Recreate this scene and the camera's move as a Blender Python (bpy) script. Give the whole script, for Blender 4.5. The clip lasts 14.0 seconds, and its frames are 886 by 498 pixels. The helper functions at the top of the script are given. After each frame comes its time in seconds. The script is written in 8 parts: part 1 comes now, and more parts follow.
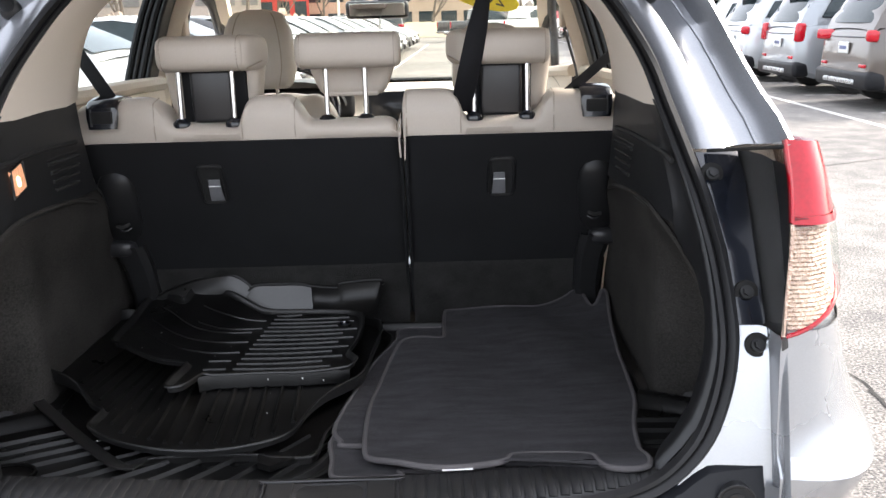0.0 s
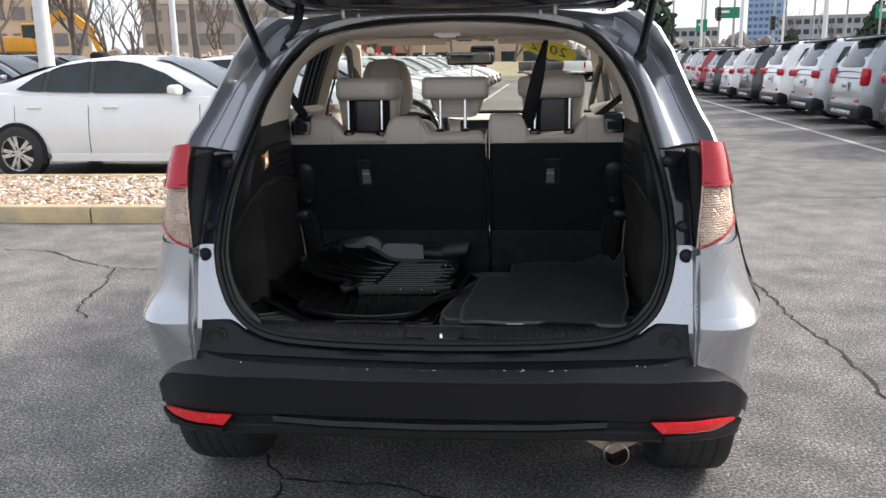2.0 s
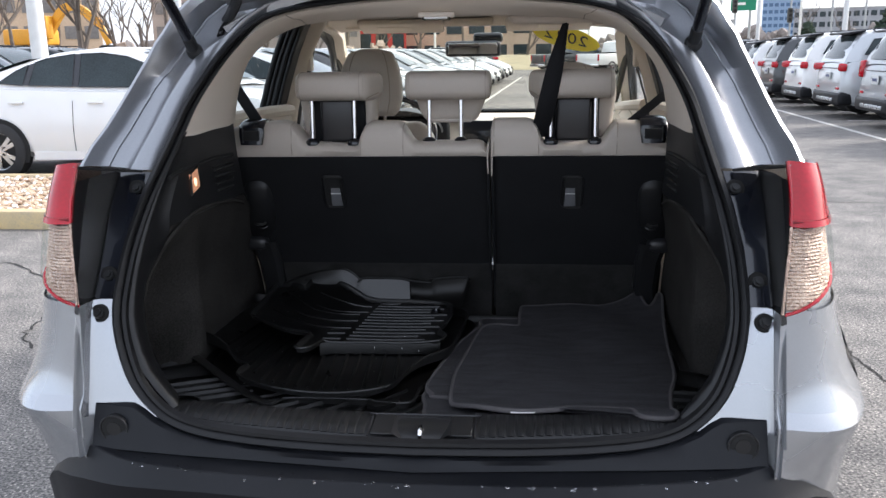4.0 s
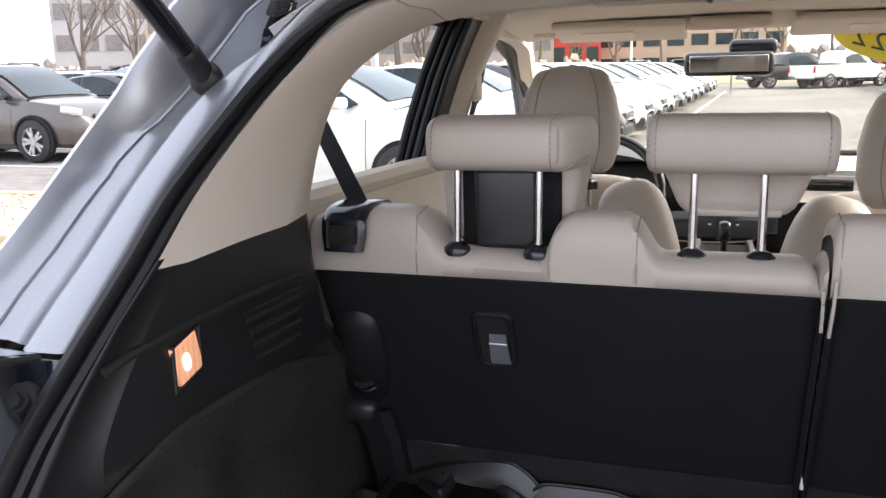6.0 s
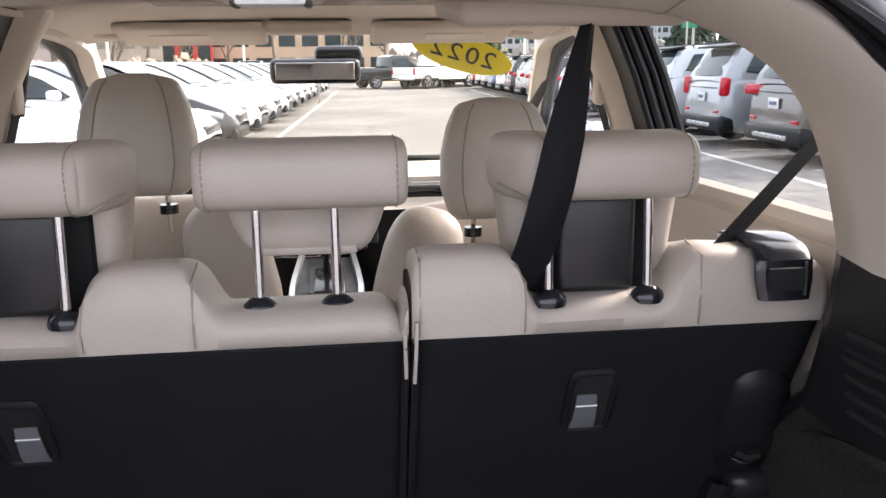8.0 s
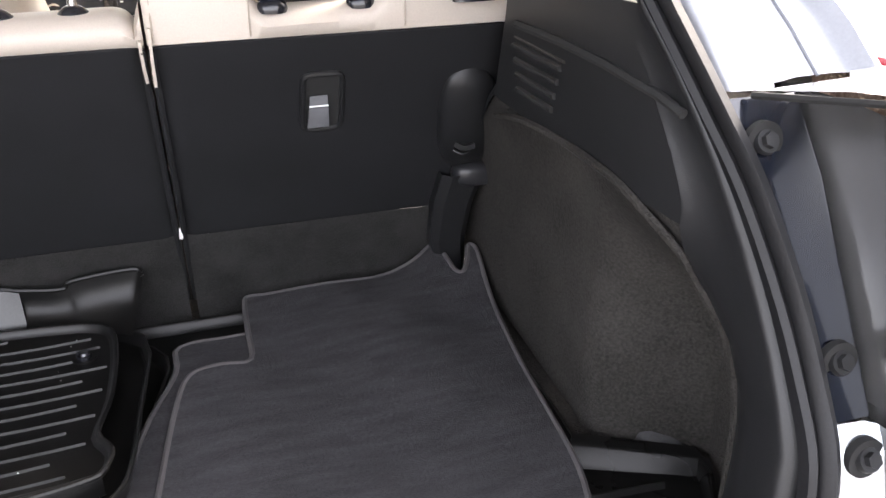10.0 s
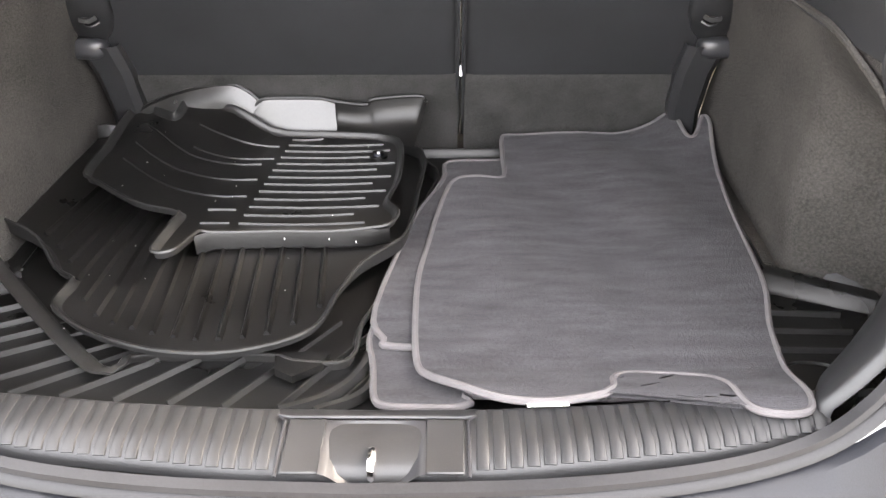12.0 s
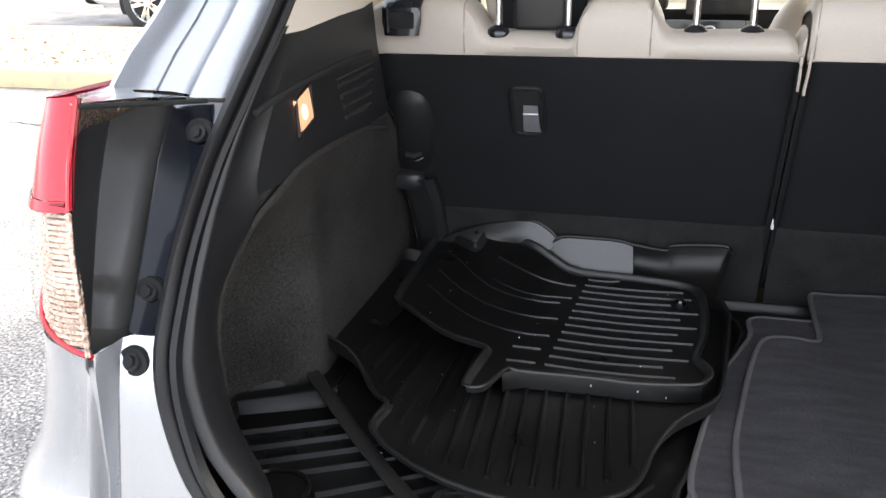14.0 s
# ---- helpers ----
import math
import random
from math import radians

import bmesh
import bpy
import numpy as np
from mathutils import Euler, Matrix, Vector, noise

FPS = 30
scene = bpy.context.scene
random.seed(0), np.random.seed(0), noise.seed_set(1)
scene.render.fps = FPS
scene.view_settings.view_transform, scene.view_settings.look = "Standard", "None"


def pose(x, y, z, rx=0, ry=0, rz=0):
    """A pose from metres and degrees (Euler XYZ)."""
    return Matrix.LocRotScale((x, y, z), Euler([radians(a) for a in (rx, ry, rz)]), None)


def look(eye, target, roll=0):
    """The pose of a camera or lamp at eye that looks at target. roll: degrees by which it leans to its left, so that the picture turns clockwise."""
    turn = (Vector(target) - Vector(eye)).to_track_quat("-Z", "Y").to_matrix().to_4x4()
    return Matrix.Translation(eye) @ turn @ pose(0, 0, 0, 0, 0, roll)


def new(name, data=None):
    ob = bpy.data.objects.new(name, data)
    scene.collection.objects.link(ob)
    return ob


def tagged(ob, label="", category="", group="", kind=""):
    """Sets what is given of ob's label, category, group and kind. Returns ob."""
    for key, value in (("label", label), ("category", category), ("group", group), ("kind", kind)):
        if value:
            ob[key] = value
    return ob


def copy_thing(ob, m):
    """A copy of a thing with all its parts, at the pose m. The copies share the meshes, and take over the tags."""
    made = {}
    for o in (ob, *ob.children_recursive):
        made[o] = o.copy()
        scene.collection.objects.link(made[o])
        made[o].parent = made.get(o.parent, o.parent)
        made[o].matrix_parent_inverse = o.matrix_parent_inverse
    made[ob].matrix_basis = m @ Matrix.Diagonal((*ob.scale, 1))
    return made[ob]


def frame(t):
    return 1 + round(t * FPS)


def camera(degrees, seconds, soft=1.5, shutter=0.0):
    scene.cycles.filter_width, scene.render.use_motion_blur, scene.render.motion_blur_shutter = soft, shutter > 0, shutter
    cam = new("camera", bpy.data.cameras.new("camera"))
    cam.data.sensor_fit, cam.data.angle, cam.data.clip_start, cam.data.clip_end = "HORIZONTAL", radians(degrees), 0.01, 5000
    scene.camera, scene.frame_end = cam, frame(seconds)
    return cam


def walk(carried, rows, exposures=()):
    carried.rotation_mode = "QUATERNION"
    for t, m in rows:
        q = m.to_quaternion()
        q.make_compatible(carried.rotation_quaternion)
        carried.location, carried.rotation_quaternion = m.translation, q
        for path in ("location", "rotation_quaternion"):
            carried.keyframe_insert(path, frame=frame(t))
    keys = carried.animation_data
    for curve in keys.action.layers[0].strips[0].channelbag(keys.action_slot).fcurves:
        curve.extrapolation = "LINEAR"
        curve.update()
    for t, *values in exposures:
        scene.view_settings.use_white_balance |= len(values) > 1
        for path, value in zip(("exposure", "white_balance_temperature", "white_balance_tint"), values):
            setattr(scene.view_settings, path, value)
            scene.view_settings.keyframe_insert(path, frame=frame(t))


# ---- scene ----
cam = camera(55.5, 14.0)
PATH = [
    (0, (0.191, -1.071, 1.375), (0.202, 0.858, 0.846), -1.5),
    (0.5, (0.112, -1.383, 1.43), (0.075, 0.556, 0.943), -0.7),
    (1, (0.174, -1.687, 1.426), (0.041, 0.261, 0.994), -1.0),
    (1.5, (0.204, -1.946, 1.434), (0.04, -0.002, 0.992), -1.2),
    (2, (0.208, -2.163, 1.412), (0.041, -0.219, 0.972), -0.9),
    (2.2, (0.235, -2.201, 1.426), (0.062, -0.26, 0.976), -0.9),
    (4.3, (0.203, -1.275, 1.394), (-0.002, 0.661, 0.937), -0.9),
    (4.5, (0.173, -1.134, 1.392), (-0.051, 0.798, 0.926), -1.1),
    (5, (0.096, -0.807, 1.397), (-0.291, 1.099, 0.93), -2.3),
    (5.5, (0.087, -0.516, 1.419), (-0.56, 1.321, 0.965), -2.0),
    (6, (-0.022, -0.283, 1.415), (-0.645, 1.572, 0.999), -1.4),
    (6.5, (-0.096, -0.145, 1.442), (-0.523, 1.772, 1.062), -1.1),
    (7, (-0.052, -0.102, 1.447), (-0.312, 1.847, 1.084), -0.5),
    (7.5, (0.002, -0.075, 1.438), (-0.032, 1.888, 1.052), -0.6),
    (8, (0.043, -0.065, 1.431), (0.274, 1.875, 0.999), -0.7),
    (8.5, (0.078, -0.075, 1.417), (0.584, 1.788, 0.894), -0.5),
    (9, (0.14, -0.099, 1.398), (0.767, 1.666, 0.698), -0.9),
    (9.2, (0.148, -0.125, 1.391), (0.773, 1.62, 0.639), -0.8),
    (11.5, (0.17, -0.594, 1.345), (0.293, 1.126, 0.331), -0.2),
    (12, (0.097, -0.61, 1.346), (0.077, 1.101, 0.31), -0.3),
    (12.5, (0.014, -0.613, 1.346), (-0.159, 1.08, 0.296), -0.4),
    (13, (-0.037, -0.616, 1.352), (-0.359, 1.059, 0.307), -0.8),
    (13.5, (-0.066, -0.612, 1.36), (-0.522, 1.084, 0.403), -1.5),
    (14, (-0.066, -0.597, 1.383), (-0.591, 1.168, 0.603), -1.9),
]
EXPO = [(0.0, 1.70, 6500, 11), (0.5, 1.18, 6500, 11), (1.0, 0.40, 6500, 11), (1.5, 0.2, 6350, 11), (2.0, 0.48, 6350, 11), (2.2, 0.5, 6350, 11), (4.3, 0.95, 6050, 11), (4.5, 1.20, 6050, 10), (5.0, 1.70, 6280, 12), (5.5, 1.75, 6350, 13), (6.0, 1.50, 6350, 15),
        (6.5, 1.50, 6350, 17), (7.0, 1.50, 6350, 18), (7.5, 1.50, 6350, 18), (8.0, 1.55, 6350, 18), (8.5, 1.70, 6350, 17), (9.0, 2.05, 6550, 16), (9.2, 2.15, 6550, 16), (11.3, 3.92, 7200, 13), (11.5, 3.98, 7200, 13), (12.0, 4.22, 7200, 13), (12.5, 4.48, 7150, 13),
        (13.0, 4.28, 7000, 13), (13.5, 3.02, 6800, 11), (14.0, 2.20, 6500, 10)]

walk(cam, [(t, look(eye, target, roll)) for t, eye, target, roll in PATH], EXPO)

# ---- world and sun: a thin bright overcast with a soft sun ----
SUN_ELEV, SUN_AZ = 38.0, 65.0   # azimuth clockwise from +y
world = bpy.data.worlds.new("sky")
scene.world = world
world.use_nodes = True
wn = world.node_tree
sky = wn.nodes.new("ShaderNodeTexSky")
sky.sky_type, sky.sun_disc = "NISHITA", False
sky.sun_elevation, sky.sun_rotation = radians(SUN_ELEV), radians(SUN_AZ)
sky.air_density, sky.dust_density, sky.ozone_density = 1.0, 4.0, 1.0
whiten = wn.nodes.new("ShaderNodeMix")
whiten.data_type = "RGBA"
whiten.inputs[0].default_value = 0.55
whiten.inputs[7].default_value = (9.5, 9.7, 10.2, 1)
wn.links.new(sky.outputs[0], whiten.inputs[6])
wn.links.new(whiten.outputs[2], wn.nodes["Background"].inputs[0])
wn.nodes["Background"].inputs[1].default_value = 0.132
sun = new("sun", bpy.data.lights.new("sun", "SUN"))
sun.data.energy, sun.data.angle, sun.data.color = 2.6, radians(12), (1.0, 0.93, 0.84)
sun.matrix_world = look((0, 0, 0), (-math.sin(radians(SUN_AZ)), -math.cos(radians(SUN_AZ)), -math.tan(radians(SUN_ELEV))))


# ---- materials ----
def nodes_of(name):
    m = bpy.data.materials.new(name)
    m.use_nodes = True
    return m, m.node_tree.nodes, m.node_tree.links, m.node_tree.nodes["Principled BSDF"]


def mk(name, col, rough=0.5, metal=0.0, var=0.12, scale=6.0, fine=90.0, bump=0.05, coat=0.0, rvar=0.08, depth=0.002, spec=0.5, grain=None, stain=None, rand=0.0):
    """A surface with variation at two scales, fine relief and uneven gloss."""
    m, n, l, b = nodes_of(name)
    tc = n.new("ShaderNodeTexCoord")
    src = tc.outputs["Object"]
    if grain:
        mp = n.new("ShaderNodeMapping")
        mp.inputs["Scale"].default_value = grain
        l.new(src, mp.inputs[0])
        src = mp.outputs[0]
    big, small = n.new("ShaderNodeTexNoise"), n.new("ShaderNodeTexNoise")
    big.inputs["Scale"].default_value, small.inputs["Scale"].default_value = scale, fine
    big.inputs["Detail"].default_value, small.inputs["Detail"].default_value = 5, 3
    l.new(src, big.inputs[0])
    l.new(src, small.inputs[0])
    add = n.new("ShaderNodeMath")
    add.operation = "MULTIPLY_ADD"
    add.inputs[1].default_value = 0.5
    l.new(small.outputs[0], add.inputs[0])
    half = n.new("ShaderNodeMath")
    half.operation = "MULTIPLY"
    half.inputs[1].default_value = 0.5
    l.new(big.outputs[0], half.inputs[0])
    l.new(half.outputs[0], add.inputs[2])
    rampn = n.new("ShaderNodeValToRGB")
    lo, hi = [max(0, c * (1 - var * 1.6)) for c in col], [min(1, c * (1 + var * 1.6)) for c in col]
    if stain:
        lo = stain
    rampn.color_ramp.elements[0].position, rampn.color_ramp.elements[1].position = 0.3, 0.7
    rampn.color_ramp.elements[0].color, rampn.color_ramp.elements[1].color = (*lo, 1), (*hi, 1)
    l.new(add.outputs[0], rampn.inputs[0])
    out = rampn.outputs[0]
    if rand:
        oi, hs = n.new("ShaderNodeObjectInfo"), n.new("ShaderNodeHueSaturation")
        mr0 = n.new("ShaderNodeMapRange")
        mr0.inputs["To Min"].default_value, mr0.inputs["To Max"].default_value = 1 - rand, 1 + rand
        l.new(oi.outputs["Random"], mr0.inputs[0])
        l.new(mr0.outputs[0], hs.inputs["Value"])
        l.new(out, hs.inputs["Color"])
        out = hs.outputs[0]
    l.new(out, b.inputs["Base Color"])
    mr = n.new("ShaderNodeMapRange")
    mr.inputs["To Min"].default_value, mr.inputs["To Max"].default_value = max(0.02, rough - rvar), min(1, rough + rvar)
    l.new(big.outputs[0], mr.inputs[0])
    l.new(mr.outputs[0], b.inputs["Roughness"])
    b.inputs["Metallic"].default_value = metal
    b.inputs["Coat Weight"].default_value = coat
    b.inputs["Coat Roughness"].default_value = 0.06
    b.inputs["Specular IOR Level"].default_value = spec
    if bump:
        bp = n.new("ShaderNodeBump")
        bp.inputs["Strength"].default_value, bp.inputs["Distance"].default_value = bump, depth
        l.new(small.outputs[0], bp.inputs["Height"])
        l.new(bp.outputs[0], b.inputs["Normal"])
    return m


def glassy(name, tint, rough=0.02, alpha_glass=0.0):
    m, n, l, b = nodes_of(name)
    b.inputs["Base Color"].default_value = (*tint, 1)
    b.inputs["Roughness"].default_value = rough
    b.inputs["Transmission Weight"].default_value = 1.0
    b.inputs["IOR"].default_value = 1.45
    return m


def thin_glass(name, tint, gloss=0.08):
    """A thin pane: clear, with a fresnel sheen."""
    m, n, l, b = nodes_of(name)
    n.remove(b)
    tr, gl, mix, lw = n.new("ShaderNodeBsdfTransparent"), n.new("ShaderNodeBsdfGlossy"), n.new("ShaderNodeMixShader"), n.new("ShaderNodeLayerWeight")
    tr.inputs[0].default_value = (*tint, 1)
    gl.inputs["Roughness"].default_value = 0.02
    pw, ml = n.new("ShaderNodeMath"), n.new("ShaderNodeMath")
    pw.operation, ml.operation = "POWER", "MULTIPLY_ADD"
    pw.inputs[1].default_value, ml.inputs[1].default_value, ml.inputs[2].default_value = 5.0, 0.16, 0.03
    l.new(lw.outputs["Facing"], pw.inputs[0])
    l.new(pw.outputs[0], ml.inputs[0])
    l.new(ml.outputs[0], mix.inputs[0])
    l.new(tr.outputs[0], mix.inputs[1])
    l.new(gl.outputs[0], mix.inputs[2])
    l.new(mix.outputs[0], n["Material Output"].inputs[0])
    return m


def glow(name, col, strength):
    m, n, l, b = nodes_of(name)
    b.inputs["Base Color"].default_value = (*col, 1)
    b.inputs["Emission Color"].default_value = (*col, 1)
    b.inputs["Emission Strength"].default_value = strength
    return m


M = dict(
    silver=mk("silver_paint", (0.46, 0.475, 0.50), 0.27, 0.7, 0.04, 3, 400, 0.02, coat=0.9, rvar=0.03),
    # body silver again, darkened: the tailgate's shade is put into the colour
    jamb=mk("shaded_silver_paint", (0.29, 0.30, 0.322), 0.29, 0.7, 0.05, 5, 300, 0.0, coat=0.5, rvar=0.03),
    plastic=mk("black_grained_plastic", (0.0135, 0.0137, 0.0146), 0.42, 0, 0.2, 7, 700, 0.35, depth=0.0006, spec=0.46),
    bumperm=mk("black_bumper_plastic", (0.0075, 0.0082, 0.0105), 0.42, 0, 0.25, 5, 600, 0.3, depth=0.0006, rvar=0.12, spec=0.26),
    gloss=mk("gloss_black", (0.012, 0.013, 0.018), 0.18, 0, 0.15, 6, 200, 0.0, coat=0.4),
    navy=mk("blue_black_painted_strip", (0.010, 0.0125, 0.020), 0.16, 0.2, 0.2, 8, 200, 0.02, coat=0.8),
    rubber=mk("black_rubber_seal", (0.010, 0.010, 0.011), 0.45, 0, 0.2, 10, 300, 0.1, spec=0.3),
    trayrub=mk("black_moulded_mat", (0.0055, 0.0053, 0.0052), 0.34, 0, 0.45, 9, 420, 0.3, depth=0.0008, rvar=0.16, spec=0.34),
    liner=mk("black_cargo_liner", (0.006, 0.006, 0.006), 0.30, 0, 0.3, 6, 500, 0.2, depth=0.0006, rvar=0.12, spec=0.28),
    satin=mk("satin_black_plastic", (0.020, 0.020, 0.022), 0.33, 0, 0.15, 8, 500, 0.15, depth=0.0005),
    graypaint=mk("dark_satin_undercoat", (0.20, 0.198, 0.195), 0.20, 0.75, 0.1, 6, 300, 0.0, coat=0.7),
    vinyl=mk("black_vinyl", (0.012, 0.012, 0.014), 0.33, 0, 0.15, 8, 600, 0.3, depth=0.0005, spec=0.6),
    # mat rubber again, lightened and glossier: sky sheen put into the colour
    ribrub=mk("sheen_black_rubber", (0.009, 0.009, 0.009), 0.42, 0, 0.25, 14, 300, 0.08, depth=0.0005, rvar=0.08, spec=0.6),
    flaprub=mk("sky_sheen_rubber", (0.016, 0.0155, 0.015), 0.30, 0, 0.3, 9, 300, 0.15, depth=0.0008, rvar=0.1, spec=0.65),
    leather=mk("beige_leather", (0.51, 0.455, 0.395), 0.44, 0, 0.06, 4, 520, 0.3, depth=0.0006),
    beige=mk("beige_trim_plastic", (0.69, 0.61, 0.52), 0.55, 0, 0.04, 3, 650, 0.25, depth=0.0005),
    liner_roof=mk("beige_headliner", (0.68, 0.61, 0.53), 0.9, 0, 0.05, 4, 500, 0.3, depth=0.0006),
    stitch=mk("beige_thread", (0.36, 0.31, 0.25), 0.8, 0, 0.1),
    seatback=mk("black_seat_back_cloth", (0.0115, 0.0119, 0.0132), 0.9, 0, 0.2, 12, 900, 0.35, depth=0.0008, spec=0.25),
    carpet=mk("dark_grey_carpet", (0.031, 0.0288, 0.0265), 0.95, 0, 0.45, 7, 240, 1.0, depth=0.003, spec=0.2),
    flap=mk("dark_grey_felt", (0.022, 0.0215, 0.021), 0.95, 0, 0.45, 14, 500, 0.8, depth=0.003, spec=0.2),
    matpile=mk("charcoal_mat_pile", (0.034, 0.0325, 0.0362), 0.96, 0, 0.46, 11, 190, 1.0, depth=0.004, grain=(1, 4.2, 1)),
    binding=mk("grey_mat_binding", (0.080, 0.074, 0.076), 0.85, 0, 0.15, 30, 900, 0.5),
    chrome=mk("chrome", (0.78, 0.78, 0.80), 0.12, 1.0, 0.04, 6, 200, 0.0, rvar=0.04),
    steel=mk("zinc_steel", (0.55, 0.55, 0.54), 0.35, 1.0, 0.1, 20, 300, 0.05),
    pull=mk("grey_pull_strap", (0.145, 0.148, 0.158), 0.5, 0, 0.1, 60, 900, 0.3),
    belt=mk("black_webbing", (0.010, 0.010, 0.012), 0.7, 0, 0.2, 20, 1200, 0.5, depth=0.0008, spec=0.2),
    white=mk("white_paper", (0.82, 0.82, 0.80), 0.7, 0, 0.03),
    redlens=mk("red_lamp_lens", (0.44, 0.003, 0.014), 0.10, 0, 0.12, 10, 150, 0.03, coat=0.4, spec=0.4),
    redrim=mk("dark_red_lamp_rim", (0.16, 0.002, 0.006), 0.15, 0, 0.1, 10, 150, 0.02, spec=0.4),
    redref=mk("red_reflector", (0.72, 0.015, 0.02), 0.25, 0, 0.12, 40, 500, 0.1, coat=0.2),
    lamp_in=mk("lamp_reflector", (0.80, 0.50, 0.40), 0.22, 0.5, 0.35, 22, 140, 0.8, depth=0.012),
    clear=thin_glass("clear_pane", (0.93, 0.95, 0.94)),
    screenglass=thin_glass("windscreen_glass", (0.93, 0.94, 0.84)),
    tint=thin_glass("tinted_pane", (0.80, 0.84, 0.82)),
    mirror=mk("mirror_glass", (0.85, 0.86, 0.87), 0.02, 1.0, 0.02, 4, 50, 0.0, rvar=0.01),
    bulb=glow("warm_bulb", (1.0, 0.55, 0.30), 1.3),
    lamp_lens=glow("cargo_lamp_lens", (0.85, 0.40, 0.22), 0.20),
    yellow=mk("yellow_sticker", (0.86, 0.72, 0.02), 0.5, 0, 0.04),
    ink=mk("black_ink", (0.03, 0.03, 0.02), 0.5, 0, 0.05),
    asphalt=None, tyre=mk("tyre_rubber", (0.022, 0.022, 0.023), 0.7, 0, 0.25, 14, 300, 0.3),
    rim=mk("alloy_rim", (0.55, 0.56, 0.57), 0.28, 0.9, 0.08, 8, 100, 0.0),
    darkwell=mk("dark_wheel_well", (0.012, 0.012, 0.012), 0.9, 0, 0.2),
    kerbm=mk("worn_yellow_kerb", (0.45, 0.34, 0.16), 0.85, 0, 0.35, 5, 120, 0.6, depth=0.006, stain=(0.32, 0.28, 0.23)),
    gravel=mk("tan_gravel", (0.35, 0.245, 0.165), 0.85, 0, 0.3, 12, 90, 0.3, rand=0.0),
    exhaust=mk("burnt_steel", (0.42, 0.36, 0.30), 0.3, 1.0, 0.3, 20, 200, 0.1),
    screen=mk("dark_screen", (0.02, 0.022, 0.026), 0.12, 0, 0.1),
    redbtn=mk("red_start_button", (0.5, 0.03, 0.03), 0.3, 0, 0.1),
)


def asphalt_material():
    m, n, l, b = nodes_of("worn_asphalt")
    tc = n.new("ShaderNodeTexCoord")
    def noise_tex(scale, detail):
        t = n.new("ShaderNodeTexNoise")
        t.inputs["Scale"].default_value, t.inputs["Detail"].default_value = scale, detail
        l.new(tc.outputs["Object"], t.inputs[0])
        return t
    big, mid, fine = noise_tex(0.22, 6), noise_tex(3.4, 8), noise_tex(55, 3)
    vor = n.new("ShaderNodeTexVoronoi")
    vor.inputs["Scale"].default_value = 72
    l.new(tc.outputs["Object"], vor.inputs[0])
    r1 = n.new("ShaderNodeValToRGB")
    r1.color_ramp.elements[0].position, r1.color_ramp.elements[1].position = 0.40, 0.61
    r1.color_ramp.elements[0].color, r1.color_ramp.elements[1].color = (0.150, 0.145, 0.140, 1), (0.310, 0.293, 0.270, 1)
    m1 = n.new("ShaderNodeMath")
    m1.operation = "MULTIPLY_ADD"
    m1.inputs[1].default_value = 0.5
    l.new(mid.outputs[0], m1.inputs[0])
    h = n.new("ShaderNodeMath")
    h.operation = "MULTIPLY"
    h.inputs[1].default_value = 0.5
    l.new(big.outputs[0], h.inputs[0])
    l.new(h.outputs[0], m1.inputs[2])
    l.new(m1.outputs[0], r1.inputs[0])
    # light stone chips
    r2 = n.new("ShaderNodeValToRGB")
    r2.color_ramp.elements[0].position, r2.color_ramp.elements[1].position = 0.0, 0.34
    r2.color_ramp.elements[0].color, r2.color_ramp.elements[1].color = (2.5, 2.42, 2.3, 1), (0.62, 0.62, 0.63, 1)
    l.new(vor.outputs["Distance"], r2.inputs[0])
    mx = n.new("ShaderNodeMix")
    mx.data_type, mx.blend_type = "RGBA", "MULTIPLY"
    mx.inputs[0].default_value = 0.8
    l.new(r1.outputs[0], mx.inputs[6])
    l.new(r2.outputs[0], mx.inputs[7])
    # dark pits between the stones
    pits, r3, mx2 = noise_tex(90, 5), n.new("ShaderNodeValToRGB"), n.new("ShaderNodeMix")
    r3.color_ramp.elements[0].position, r3.color_ramp.elements[1].position = 0.40, 0.60
    r3.color_ramp.elements[0].color, r3.color_ramp.elements[1].color = (0.36, 0.36, 0.37, 1), (1.60, 1.57, 1.53, 1)
    l.new(pits.outputs[0], r3.inputs[0])
    mx2.data_type, mx2.blend_type = "RGBA", "MULTIPLY"
    mx2.inputs[0].default_value = 0.85
    l.new(mx.outputs[2], mx2.inputs[6])
    l.new(r3.outputs[0], mx2.inputs[7])
    l.new(mx2.outputs[2], b.inputs["Base Color"])
    b.inputs["Roughness"].default_value = 0.88
    bp = n.new("ShaderNodeBump")
    bp.inputs["Strength"].default_value, bp.inputs["Distance"].default_value = 0.9, 0.006
    l.new(fine.outputs[0], bp.inputs["Height"])
    l.new(bp.outputs[0], b.inputs["Normal"])
    return m


M["asphalt"] = asphalt_material()


# ---- mesh helpers ----
def finish(name, bm, material, parent=None, label="", sharp=38, weld=True):
    if weld:
        bmesh.ops.remove_doubles(bm, verts=bm.verts, dist=1e-5)
    bmesh.ops.recalc_face_normals(bm, faces=bm.faces)
    me = bpy.data.meshes.new(name)
    bm.to_mesh(me)
    bm.free()
    me.shade_smooth()
    me.set_sharp_from_angle(angle=radians(sharp))
    me.materials.append(M[material] if isinstance(material, str) else material)
    ob = new(name, me)
    if parent:
        ob.parent = parent
    if label:
        ob["label"] = label
    return ob


